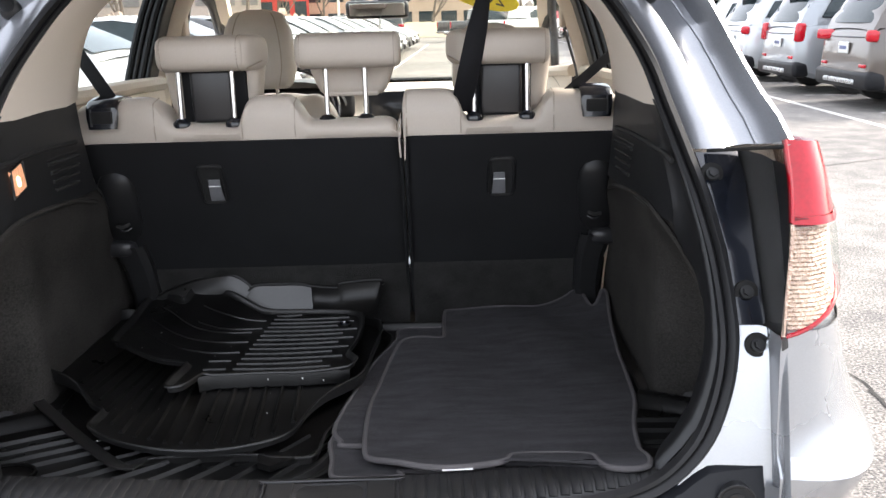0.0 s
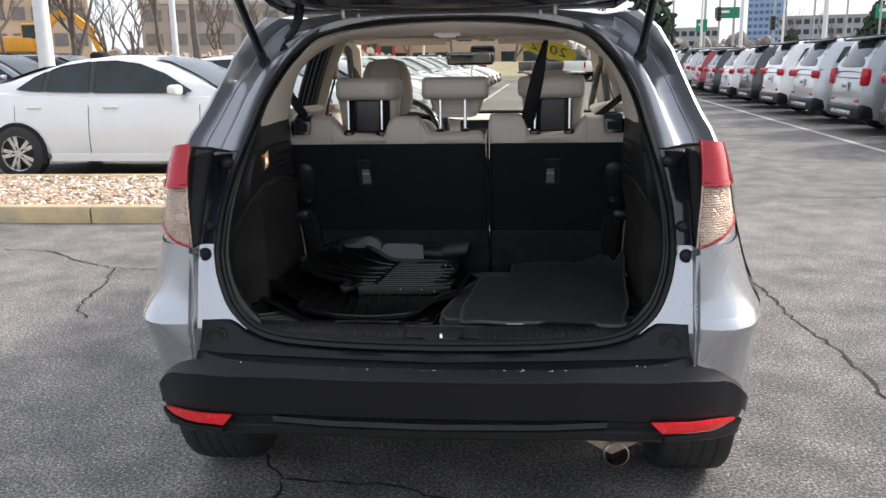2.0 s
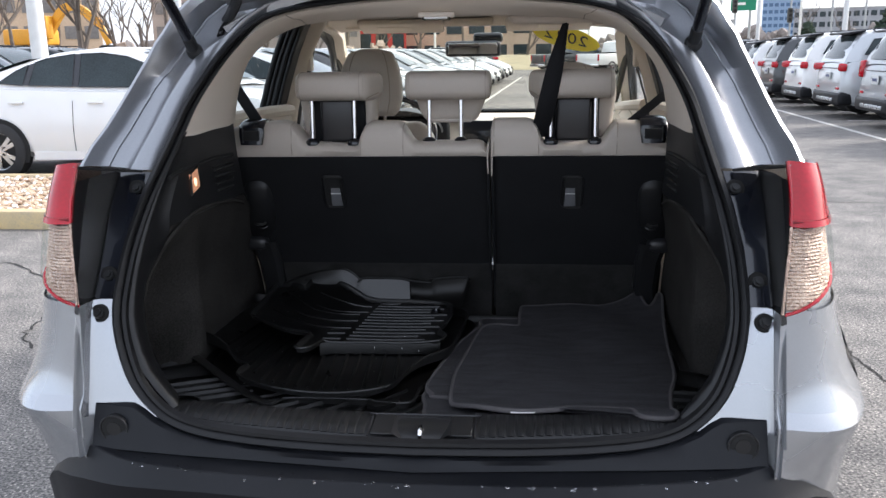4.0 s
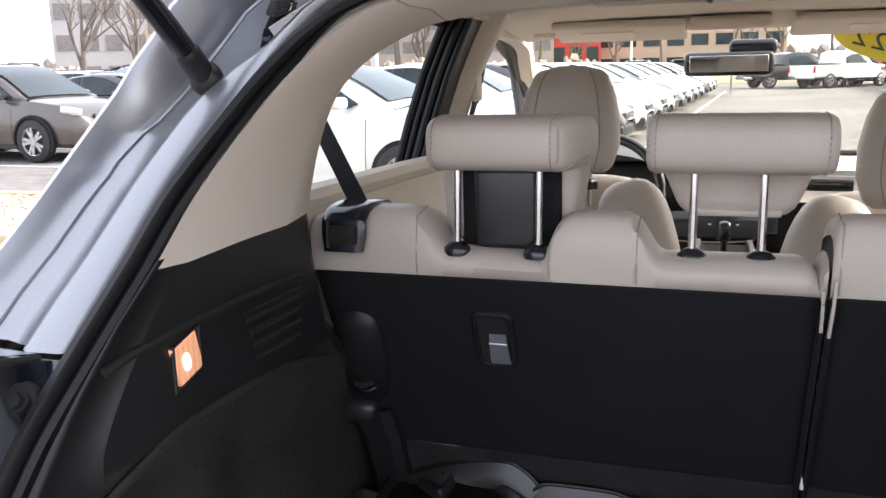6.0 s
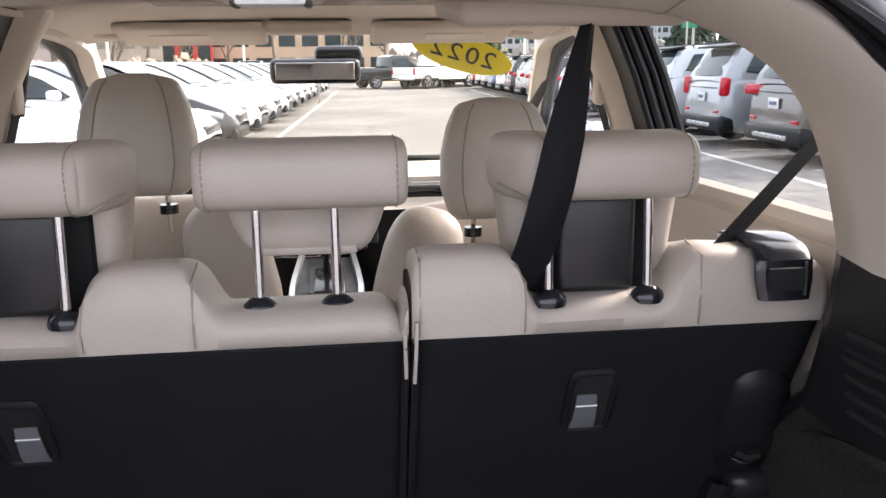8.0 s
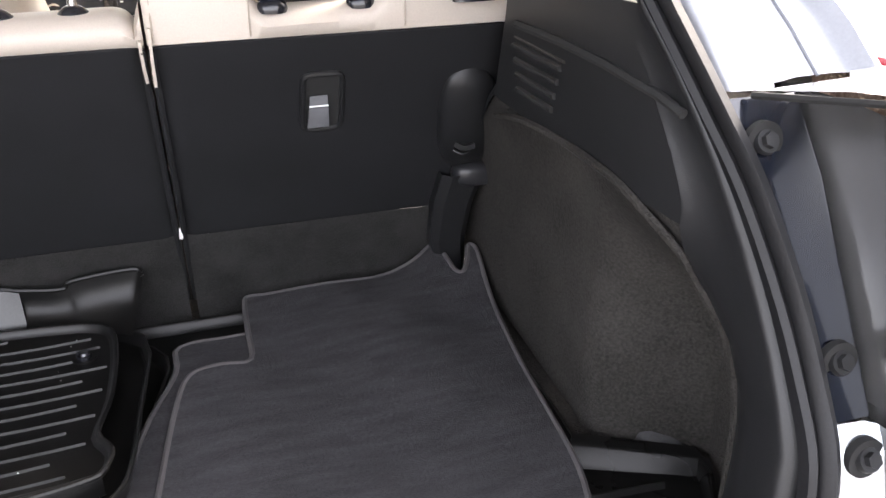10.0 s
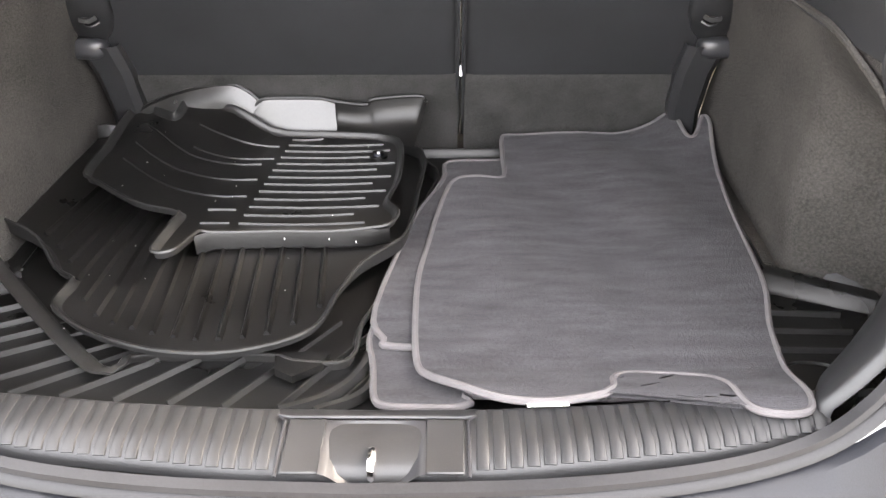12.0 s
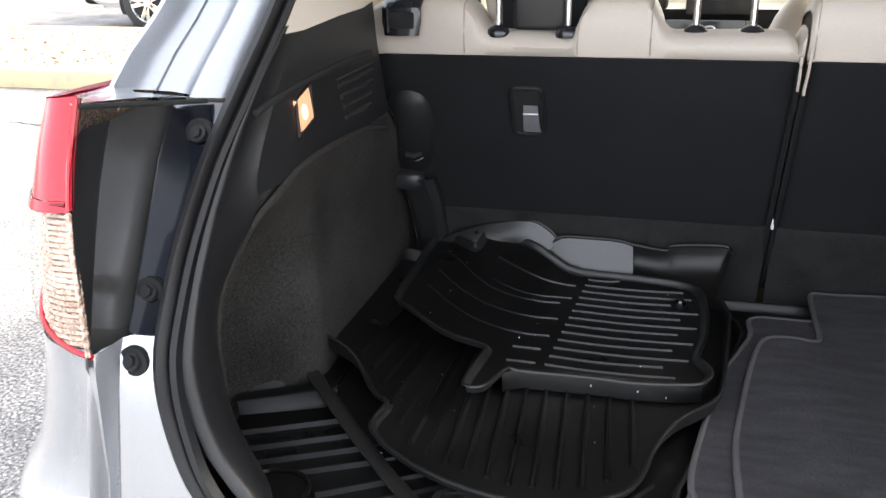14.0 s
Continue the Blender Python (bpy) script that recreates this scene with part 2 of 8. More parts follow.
def part(name, bm, material, parent, label="", sharp=38):
    """One mesh object under a thing or under a part (parents at the world's origin keep world places)."""
    ob = finish(name, bm, material, None, label, sharp)
    ob.parent = parent
    ob.matrix_parent_inverse = parent.matrix_world.inverted() if parent.parent is None else (parent.parent.matrix_world @ parent.matrix_local).inverted()
    return ob


def thing(name, label, category, at=(0, 0, 0), group="", kind="", rz=0):
    ob = new(name)
    ob.empty_display_size = 0.1
    ob.matrix_world = pose(*at, 0, 0, rz)
    bpy.context.view_layer.update()
    return tagged(ob, label, category, group, kind)


def box_bm(c, s, r=0.0, seg=2, rot=None, bm=None):
    own = bm is None
    b = bmesh.new()
    bmesh.ops.create_cube(b, size=1)
    for v in b.verts:
        v.co = Vector((v.co.x * s[0], v.co.y * s[1], v.co.z * s[2]))
    if r > 0:
        bmesh.ops.bevel(b, geom=list(b.edges), offset=min(r, 0.49 * min(s)), segments=seg, profile=0.5, affect="EDGES")
    mt = Matrix.Translation(c) @ (Euler([radians(a) for a in rot]).to_matrix().to_4x4() if rot else Matrix())
    b.transform(mt)
    if own:
        return b
    return join(bm, b)


def join(bm, other):
    me = bpy.data.meshes.new("tmp")
    other.to_mesh(me)
    other.free()
    bm.from_mesh(me)
    bpy.data.meshes.remove(me)
    return bm


def cyl_bm(a, b_, r, n=16, r2=None, bm=None, cap=True):
    """A round bar from a to b_."""
    a, b_ = Vector(a), Vector(b_)
    d = b_ - a
    b = bmesh.new()
    bmesh.ops.create_cone(b, cap_ends=cap, segments=n, radius1=r, radius2=r if r2 is None else r2, depth=d.length)
    b.transform(Matrix.Translation((a + b_) / 2) @ d.to_track_quat("Z", "Y").to_matrix().to_4x4())
    return b if bm is None else join(bm, b)


def rings_bm(rings, closed=True, loop=False, caps=False, bm=None):
    """A skin over rings of points; closed: each ring closes on itself; loop: the last ring joins the first."""
    bm = bm or bmesh.new()
    vs = [[bm.verts.new(p) for p in r] for r in rings]
    n = len(rings[0])
    pairs = list(zip(vs, vs[1:])) + ([(vs[-1], vs[0])] if loop else [])
    for a, b in pairs:
        for i in range(n if closed else n - 1):
            j = (i + 1) % n
            try:
                bm.faces.new((a[i], a[j], b[j], b[i]))
            except ValueError:
                pass
    if caps and closed:
        bm.faces.new(vs[0][::-1])
        bm.faces.new(vs[-1])
    return bm


def smooth_path(pts, n=6, closed=False):
    """A Catmull-Rom line through the points."""
    p = [Vector(q) for q in pts]
    out, m = [], len(p)
    for i in range(m if closed else m - 1):
        a, b, c, d = (p[(i - 1) % m] if closed or i else p[0] * 2 - p[1]), p[i], p[(i + 1) % m], (p[(i + 2) % m] if closed or i + 2 < m else p[-1] * 2 - p[-2])
        for k in range(n):
            t = k / n
            out.append(0.5 * ((2 * b) + (c - a) * t + (2 * a - 5 * b + 4 * c - d) * t * t + (3 * b - a - 3 * c + d) * t ** 3))
    if not closed:
        out.append(p[-1])
    return out


def sweep_bm(pts, profile, up=(0, 0, 1), closed=False, caps=True, bm=None):
    """Carries a closed 2D profile (side, up) along a line."""
    pts = [Vector(p) for p in pts]
    m, rings, u = len(pts), [], Vector(up)
    for i, p in enumerate(pts):
        a = pts[(i - 1) % m] if closed or i else pts[i]
        b = pts[(i + 1) % m] if closed or i + 1 < m else pts[i]
        t = (b - a).normalized()
        s = t.cross(u)
        if s.length < 1e-4:
            s = t.cross(Vector((0, 1, 0.01)))
        s.normalize()
        w = s.cross(t).normalized()
        rings.append([p + s * x + w * z for x, z in profile])
    return rings_bm(rings, True, closed, caps and not closed, bm)


def circle(r, n=8, rz=None):
    return [(r * math.cos(2 * math.pi * i / n), (rz or r) * math.sin(2 * math.pi * i / n)) for i in range(n)]


def grid_bm(f, nu, nv, bm=None, keep=None):
    """A patch f(u, v) over the unit square."""
    bm = bm or bmesh.new()
    vs = [[bm.verts.new(f(i / nu, j / nv)) for j in range(nv + 1)] for i in range(nu + 1)]
    for i in range(nu):
        for j in range(nv):
            if keep is None or keep((i + 0.5) / nu, (j + 0.5) / nv):
                bm.faces.new((vs[i][j], vs[i + 1][j], vs[i + 1][j + 1], vs[i][j + 1]))
    return bm


def thicken(bm, t):
    """Gives a patch a thickness (towards its back)."""
    bmesh.ops.recalc_face_normals(bm, faces=bm.faces)
    bmesh.ops.solidify(bm, geom=list(bm.faces), thickness=t)
    return bm


def cushion(c, s, e=0.5, rot=None, nx=20, nz=14):
    """A soft pad: a rounded superellipsoid."""
    b = bmesh.new()
    f = lambda v, k: math.copysign(abs(v) ** k, v)
    rings = []
    for j in range(nz + 1):
        ph = -math.pi / 2 + math.pi * j / nz
        rings.append([(s[0] / 2 * f(math.cos(ph), e) * f(math.cos(t), e), s[1] / 2 * f(math.cos(ph), e) * f(math.sin(t), e), s[2] / 2 * f(math.sin(ph), e)) for t in [2 * math.pi * i / nx for i in range(nx)]])
    rings_bm(rings, True, bm=b)
    b.transform(Matrix.Translation(c) @ (Euler([radians(a) for a in rot]).to_matrix().to_4x4() if rot else Matrix()))
    return b


def lerp(a, b, t):
    return a + (b - a) * t


def table(x, pairs):
    return float(np.interp(x, [p[0] for p in pairs], [p[1] for p in pairs]))


def smooth(a, b, x):
    t = min(1, max(0, (x - a) / (b - a)))
    return t * t * (3 - 2 * t)


def plate_bm(outline, height, thick, step=0.03):
    """A mat: the outline filled, subdivided, laid over height(x, y), with a thickness."""
    b = bmesh.new()
    f = b.faces.new([b.verts.new((x, y, 0)) for x, y in outline])
    bmesh.ops.triangulate(b, faces=[f])
    xs, ys = [p[0] for p in outline], [p[1] for p in outline]
    for ax, lo, hi in ((0, min(xs), max(xs)), (1, min(ys), max(ys))):
        v = lo + step
        while v < hi - 1e-4:
            co, no = [0, 0, 0], [0, 0, 0]
            co[ax], no[ax] = v, 1
            bmesh.ops.bisect_plane(b, geom=list(b.verts) + list(b.edges) + list(b.faces), plane_co=co, plane_no=no, dist=1e-6)
            v += step
    for v in b.verts:
        v.co.z = height(v.co.x, v.co.y)
    bmesh.ops.recalc_face_normals(b, faces=b.faces)
    if sum(f.normal.z for f in b.faces) < 0:
        bmesh.ops.reverse_faces(b, faces=b.faces)
    r = bmesh.ops.extrude_face_region(b, geom=list(b.faces))
    for v in [g for g in r["geom"] if isinstance(g, bmesh.types.BMVert)]:
        v.co.z += 0
    low = [v for v in b.verts if v not in set(g for g in r["geom"] if isinstance(g, bmesh.types.BMVert))]
    for v in low:
        v.co.z -= thick
    return b


# ======== the ground ========
ground_bm = bmesh.new()
bmesh.ops.create_grid(ground_bm, x_segments=40, y_segments=40, size=900)
ground = finish("ground", ground_bm, "asphalt", label="worn grey asphalt car park with cracks")
tagged(ground, "worn grey asphalt car park with cracks", "ground", kind="structure")

# ======== the silver hatchback SUV with its tailgate open ========
suv = thing("suv", "silver compact suv with open tailgate, parked on asphalt", "car")

LEAN_Y = [(0.30, 0.05), (0.60, 0.08), (0.66, 0.10), (0.87, 0.155), (1.10, 0.30), (1.23, 0.425), (1.40, 0.575), (1.54, 0.65), (1.70, 0.70)]


def jamb_y(z):
    return table(z, LEAN_Y)


# the outer line of the rubber seal round the opening, one side, from the sill's middle to the header's middle
SEAL = [(0.0, 0.034, 0.632), (0.20, 0.041, 0.633), (0.36, 0.060, 0.635), (0.48, 0.089, 0.641), (0.555, 0.108, 0.668), (0.61, 0.122, 0.725), (0.640, 0.138, 0.80), (0.652, 0.155, 0.868),
        (0.656, 0.195, 0.933), (0.652, 0.240, 1.005), (0.638, 0.292, 1.085), (0.624, 0.348, 1.148), (0.606, 0.425, 1.228), (0.588, 0.487, 1.30), (0.556, 0.550, 1.372),
        (0.522, 0.588, 1.425), (0.478, 0.610, 1.468), (0.420, 0.625, 1.500), (0.33, 0.636, 1.521), (0.17, 0.644, 1.538), (0.0, 0.648, 1.544)]


seal_half = [tuple(p) for p in smooth_path(SEAL, 4)]
seal_loop = seal_half + [(-x, y, z) for x, y, z in seal_half[-2:0:-1]]
n_loop = len(seal_loop)
centre = Vector((0, 0.3, 1.08))


def inward(i, dist, depth=0.0):
    """A point off the seal's line: dist towards the opening's middle, depth into the car."""
    p = Vector(seal_loop[i])
    a, b = Vector(seal_loop[i - 1]), Vector(seal_loop[(i + 1) % n_loop])
    t = (b - a).normalized()
    ax = Vector((0, math.cos(radians(35)), math.sin(radians(20))))
    s = t.cross(ax).normalized()
    if s.dot(centre - p) < 0:
        s = -s
    d = s.cross(t).normalized()
    if d.y < 0:
        d = -d
    return p + s * dist + d * depth


def seal_band(rows, name, material, label=""):
    """A skin that runs round the whole opening; rows: (inwards, depth)."""
    rings = [[tuple(inward(i, a * (1 - 0.5 * smooth(1.44, 1.50, seal_loop[i][2])), d)) for a, d in rows] for i in range(n_loop)]
    return part(name, rings_bm(rings, False, True), material, suv, label)


seal_band([(0.0, 0.012), (-0.004, 0.0), (-0.002, -0.010), (0.006, -0.014), (0.012, -0.008), (0.013, 0.0), (0.018, -0.004), (0.024, 0.0), (0.024, 0.012)],
          "door_seal", "rubber", "black ribbed rubber seal round the tailgate opening")



def off_curve(pairs):
    return lambda z: table(z, pairs)


edge_x = off_curve([(1.14, 0.80), (1.175, 0.796), (1.245, 0.762), (1.323, 0.736), (1.42, 0.704), (1.478, 0.668), (1.528, 0.60), (1.545, 0.54)])
ridge_x = off_curve([(1.14, 0.765), (1.168, 0.757), (1.253, 0.722), (1.323, 0.697), (1.387, 0.675), (1.469, 0.624), (1.518, 0.575), (1.545, 0.5)])
ZS = [1.150, 1.19, 1.23, 1.27, 1.29, 1.300, 1.308, 1.316, 1.33, 1.345, 1.352, 1.359, 1.37, 1.39, 1.42, 1.45, 1.48, 1.505, 1.525]


def stamp(z):
    """Steps pressed across the gutter."""
    return 0.007 * smooth(1.300, 1.316, z) - 0.010 * smooth(1.345, 1.359, z)




def seal_x(z):
    up = [(q[2], q[0]) for q in seal_half if q[2] > 0.86 and q[0] > 0.05]
    return table(z, up)


# ---- tailgate jamb: gutter up each side, body silver darkened as if in shade ----
for s in (1, -1):
    rings = []
    for z in ZS:
        y = jamb_y(z)
        a, r, e = seal_x(z), ridge_x(z), edge_x(z)
        st = lerp(a, e, 0.34 - 0.20 * smooth(1.38, 1.46, z))
        dp = 0.046 * smooth(1.26, 1.43, z) - stamp(z)
        zz = z + 0.02 * smooth(1.44, 1.53, z)
        rings.append([(s * (a - 0.01), y + 0.016, z - 0.004), (s * (a + 0.006), y + 0.004, zz), (s * (a + 0.012), y - 0.001, zz), (s * (st - 0.008), y - 0.004, zz), (s * st, y + 0.002, zz), (s * (st + 0.006), y + 0.012 + 0.8 * dp, zz), (s * lerp(st, e, 0.30), y + 0.018 + dp, zz + 0.002), (s * lerp(st, e, 0.64), y + 0.014 + dp, zz + 0.004),
                      (s * lerp(st, e, 0.82), y + 0.002, zz + 0.006), (s * (e - 0.008), y - 0.008, zz + 0.008), (s * e, y + 0.0, zz + 0.012), (s * (e + 0.012), y + 0.06, zz + 0.012)])
    part("jamb_strip", rings_bm([r[:5] for r in rings], False), "jamb", suv, "silver strip beside the seal, darkened as shade", 50)
    part("tailgate_jamb", rings_bm([r[4:] for r in rings], False), "jamb", suv, "bluish silver gutter beside the opening, darkened as shade", 50)
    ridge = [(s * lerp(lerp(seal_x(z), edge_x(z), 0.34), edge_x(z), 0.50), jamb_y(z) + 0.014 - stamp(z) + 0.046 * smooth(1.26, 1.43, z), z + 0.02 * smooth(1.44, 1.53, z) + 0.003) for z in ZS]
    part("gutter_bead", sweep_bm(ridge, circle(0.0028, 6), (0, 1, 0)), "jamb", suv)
    # the shelf under the gutter, the wall beside the lamp and the bolt strip
    strip = [(0.897, 0.0), (0.93, 0), (1.0, 0), (1.08, 0), (1.145, 0)]
    rings = [[(s * (seal_x(z) - 0.01), jamb_y(z) + 0.016, z), (s * (seal_x(z) + 0.006), jamb_y(z) + 0.0, z), (s * 0.700, jamb_y(z), z), (s * 0.706, jamb_y(z) + 0.006, z), (s * 0.712, jamb_y(z) + 0.05, z)] for z, _ in strip]
    part("bolt_strip", rings_bm(rings, False), "navy", suv, "dark blue-black strip with bolts")
    wall_top = lambda z: table(z, [(0.90, 0.09), (1.05, 0.125), (1.18, 0.175)])
    rings = [[(s * 0.708, jamb_y(z) + 0.03, z), (s * 0.714, jamb_y(z) + 0.004, z), (s * 0.724, lerp(jamb_y(z), wall_top(z), 0.3), z), (s * 0.720, lerp(jamb_y(z), wall_top(z), 0.6), z), (s * (0.712 + table(z, [(0.92, 0), (1.1, 0.010)])), lerp(jamb_y(z), wall_top(z), 0.85), z), (s * (0.6965 + table(z, [(0.92, 0), (1.05, 0.012), (1.12, 0.016), (1.19, 0.011)])), wall_top(z) - 0.002, z)] for z in (0.885, 0.93, 0.98, 1.03, 1.08, 1.12, 1.147)]
    part("lamp_side_panel", rings_bm([r[:4] for r in rings], False), "graypaint", suv, "satin grey panel beside the tail lamp")
    part("lamp_side_wall", rings_bm([r[3:] for r in rings], False), "plastic", suv, "black side wall of the tail lamp")
    # painted lower strip
    rings = [[(s * (x0 - 0.012), y0 + 0.016, z0), (s * (x0 + 0.006), y0 - 0.002, z0), (s * 0.690, y0 - 0.004, z0), (s * 0.700, y0 - 0.012, z0), (s * 0.704, y0 - 0.05, z0), (s * 0.710, y0 - 0.06, z0)]
             for x0, y0, z0 in [(table(z, [(0.6, 0.5), (0.668, 0.555), (0.725, 0.61), (0.80, 0.640), (0.868, 0.652), (0.9, 0.655)]), jamb_y(z), z) for z in (0.655, 0.68, 0.72, 0.76, 0.80, 0.84, 0.877, 0.897)]]
    part("painted_strip", rings_bm(rings, False), "silver", suv)
    part("strip_foot", rings_bm([[(s * 0.688, 0.086, z), (s * 0.693, 0.080, z), (s * 0.700, 0.070, z), (s * 0.708, 0.050, z)] for z in (0.585, 0.61, 0.64, 0.668)], False), "silver", suv)
    for bx, bz in ((0.650, 1.112), (0.679, 0.941), (0.684, 0.870)):
        by = jamb_y(bz) - (0.001 if bz > 0.9 else 0.005)
        tilt_y, tilt_z = -0.857, 0.514
        # flush near-black disc: the shade of a recessed cup is put into its colour
        cup = part("body_bolt", cyl_bm((s * bx, by + 0.006, bz), (s * bx, by + 0.002 * tilt_y, bz + 0.002 * tilt_z), 0.019, 24, 0.019), "darkwell", suv)
        part("bolt_collar", cyl_bm((s * bx, by + 0.002 * tilt_y, bz + 0.002 * tilt_z), (s * bx, by + 0.007 * tilt_y, bz + 0.007 * tilt_z), 0.0125, 20, 0.011), "plastic", cup)
        part("bolt_head", cyl_bm((s * bx, by + 0.006 * tilt_y, bz + 0.006 * tilt_z), (s * bx, by + 0.013 * tilt_y, bz + 0.013 * tilt_z), 0.0075, 6), "plastic", cup)


# ---- outer skin ----
def half_width(z):
    return table(z, [(0.20, 0.82), (0.35, 0.895), (0.45, 0.918), (0.55, 0.926), (0.62, 0.936), (0.685, 0.944), (0.705, 0.940), (0.76, 0.914), (0.85, 0.886), (0.91, 0.870), (0.97, 0.856), (1.06, 0.838), (1.14, 0.822), (1.18, 0.810)])


def corner(z, u, s, out=0.0):
    """The rear corner's skin at height z: u 0 at the inner edge beside the opening, 1 on the side."""
    w = half_width(z)
    x0, y0 = table(z, [(0.60, 0.700), (0.92, 0.700), (1.05, 0.713), (1.12, 0.717), (1.19, 0.712)]), table(z, [(0.45, 0.02), (0.60, 0.060), (0.69, 0.062), (0.72, 0.085), (0.92, 0.105), (1.05, 0.13), (1.19, 0.185)])
    a = u * math.pi / 2
    x = x0 + (w - x0) * (0.72 * math.sin(a) + 0.28 * u) + out * math.sin(a)
    y = y0 + 0.30 * (1 - math.cos(a)) * 0.75 + 0.06 * u - out * math.cos(a)
    y -= table(z, [(0.44, 0.004), (0.56, 0.010), (0.63, 0.030), (0.685, 0.058), (0.705, 0.058), (0.76, 0.042), (0.85, 0.036), (0.95, 0.040), (1.19, 0.040)]) * math.sin(math.pi * min(1.0, u * 1.05)) ** 1.2
    return s * x, y, z


WELL_Y, WELL_R = 0.69, 0.375
for s in (1, -1):
    low_edge = lambda u: table(u, [(0, 0.611), (0.25, 0.583), (0.5, 0.527), (0.75, 0.472), (1, 0.42)]) - 0.010
    heights_ = [0.0, 0.3, 0.6, 0.8, 0.93, 1.0]
    rings = [[corner(lerp(low_edge(u), 0.688, v), u, s, -0.036 * (1 - v) ** 2.5 * max(0.0, math.sin(math.pi * u)) ** 0.5) for u in [i / 16 for i in range(17)]] for v in heights_]
    rings.insert(0, [corner(low_edge(u) - 0.05, u, s, -0.02 - 0.05 * math.sin(math.pi * u)) for u in [i / 16 for i in range(17)]])
    rings += [[corner(z, u, s, 0.0) for u in [i / 16 for i in range(17)]] for z in (0.700, 0.715, 0.74, 0.77, 0.81, 0.85, 0.885, 0.91)]
    bm = rings_bm(rings, False)
    part("rear_corner_panel", bm, "silver", suv, "silver bumper corner with a crisp shoulder crease", 13)
    # side from the corner to the front wheel, with the wheel arch cut out
    def side(u, v):
        y = lerp(0.345, 3.55, u)
        z = lerp(0.24, 1.14, v)
        w = half_width(z) * table(y, [(0.3, 1), (2.6, 1.0), (3.2, 0.985), (3.6, 0.955)])
        if abs(y - WELL_Y) < 0.55:
            w += 0.012 * (1 - abs(y - WELL_Y) / 0.55) * (z < 0.8)
        return s * w, y, z
    bm = grid_bm(side, 64, 30, keep=lambda u, v: (lerp(0.345, 3.55, u) - WELL_Y) ** 2 + (lerp(0.24, 1.14, v) - 0.33) ** 2 > WELL_R ** 2 and (lerp(0.345, 3.55, u) - 3.41) ** 2 + (lerp(0.24, 1.14, v) - 0.33) ** 2 > WELL_R ** 2)
    part("body_side", bm, "silver", suv, sharp=28)
    # upper quarter and side roof rail outside the cabin
    rings = []
    for z in ZS:
        e, zz = edge_x(z), z + 0.02 * smooth(1.44, 1.53, z)
        rings.append([(s * (e + 0.010), jamb_y(z) + 0.055, zz + 0.012), (s * (e + 0.022), jamb_y(z) + 0.12, zz + 0.012), (s * min(0.815, e + 0.05), jamb_y(z) + 0.3 + 0.25 * smooth(1.4, 1.2, z), zz + 0.012)])
    part("rear_quarter", rings_bm(rings, False), "silver", suv)
    # shelf between the lamp's top and the gutter
    us_ = [0.0, 0.15, 0.3, 0.45, 0.6, 0.75, 0.88]
    far = [Vector((s * lerp(0.655, 0.806, i / 6), 0.338 + 0.07 * smooth(0.7, 1.0, i / 6), 1.152 + 0.006 * i / 6)) for i in range(7)]
    near = [Vector(corner(1.181 - 0.034 * u ** 1.6, u, s, 0.008)) for u in us_]
    part("lamp_shelf", rings_bm([far, [a.lerp(b, 0.5) + Vector((0, 0, 0.004)) for a, b in zip(far, near)], near, [p - Vector((0, 0, 0.012)) for p in near]], False), "silver", suv, "", 40)
    part("shelf_gap", sweep_bm([p.lerp(far[0], 0.0) - Vector((s * 0.004, 0, 0.004)) for p in (far[0], far[0].lerp(near[0], 0.35), far[0].lerp(near[0], 0.7), near[0])], circle(0.0035, 6)), "darkwell", suv)

# ---- tail lamps ----
def slope_top(z, u):
    """The lamp's upper edge falls away towards the side."""
    return z - 0.034 * u ** 1.6 * smooth(1.06, 1.18, z)


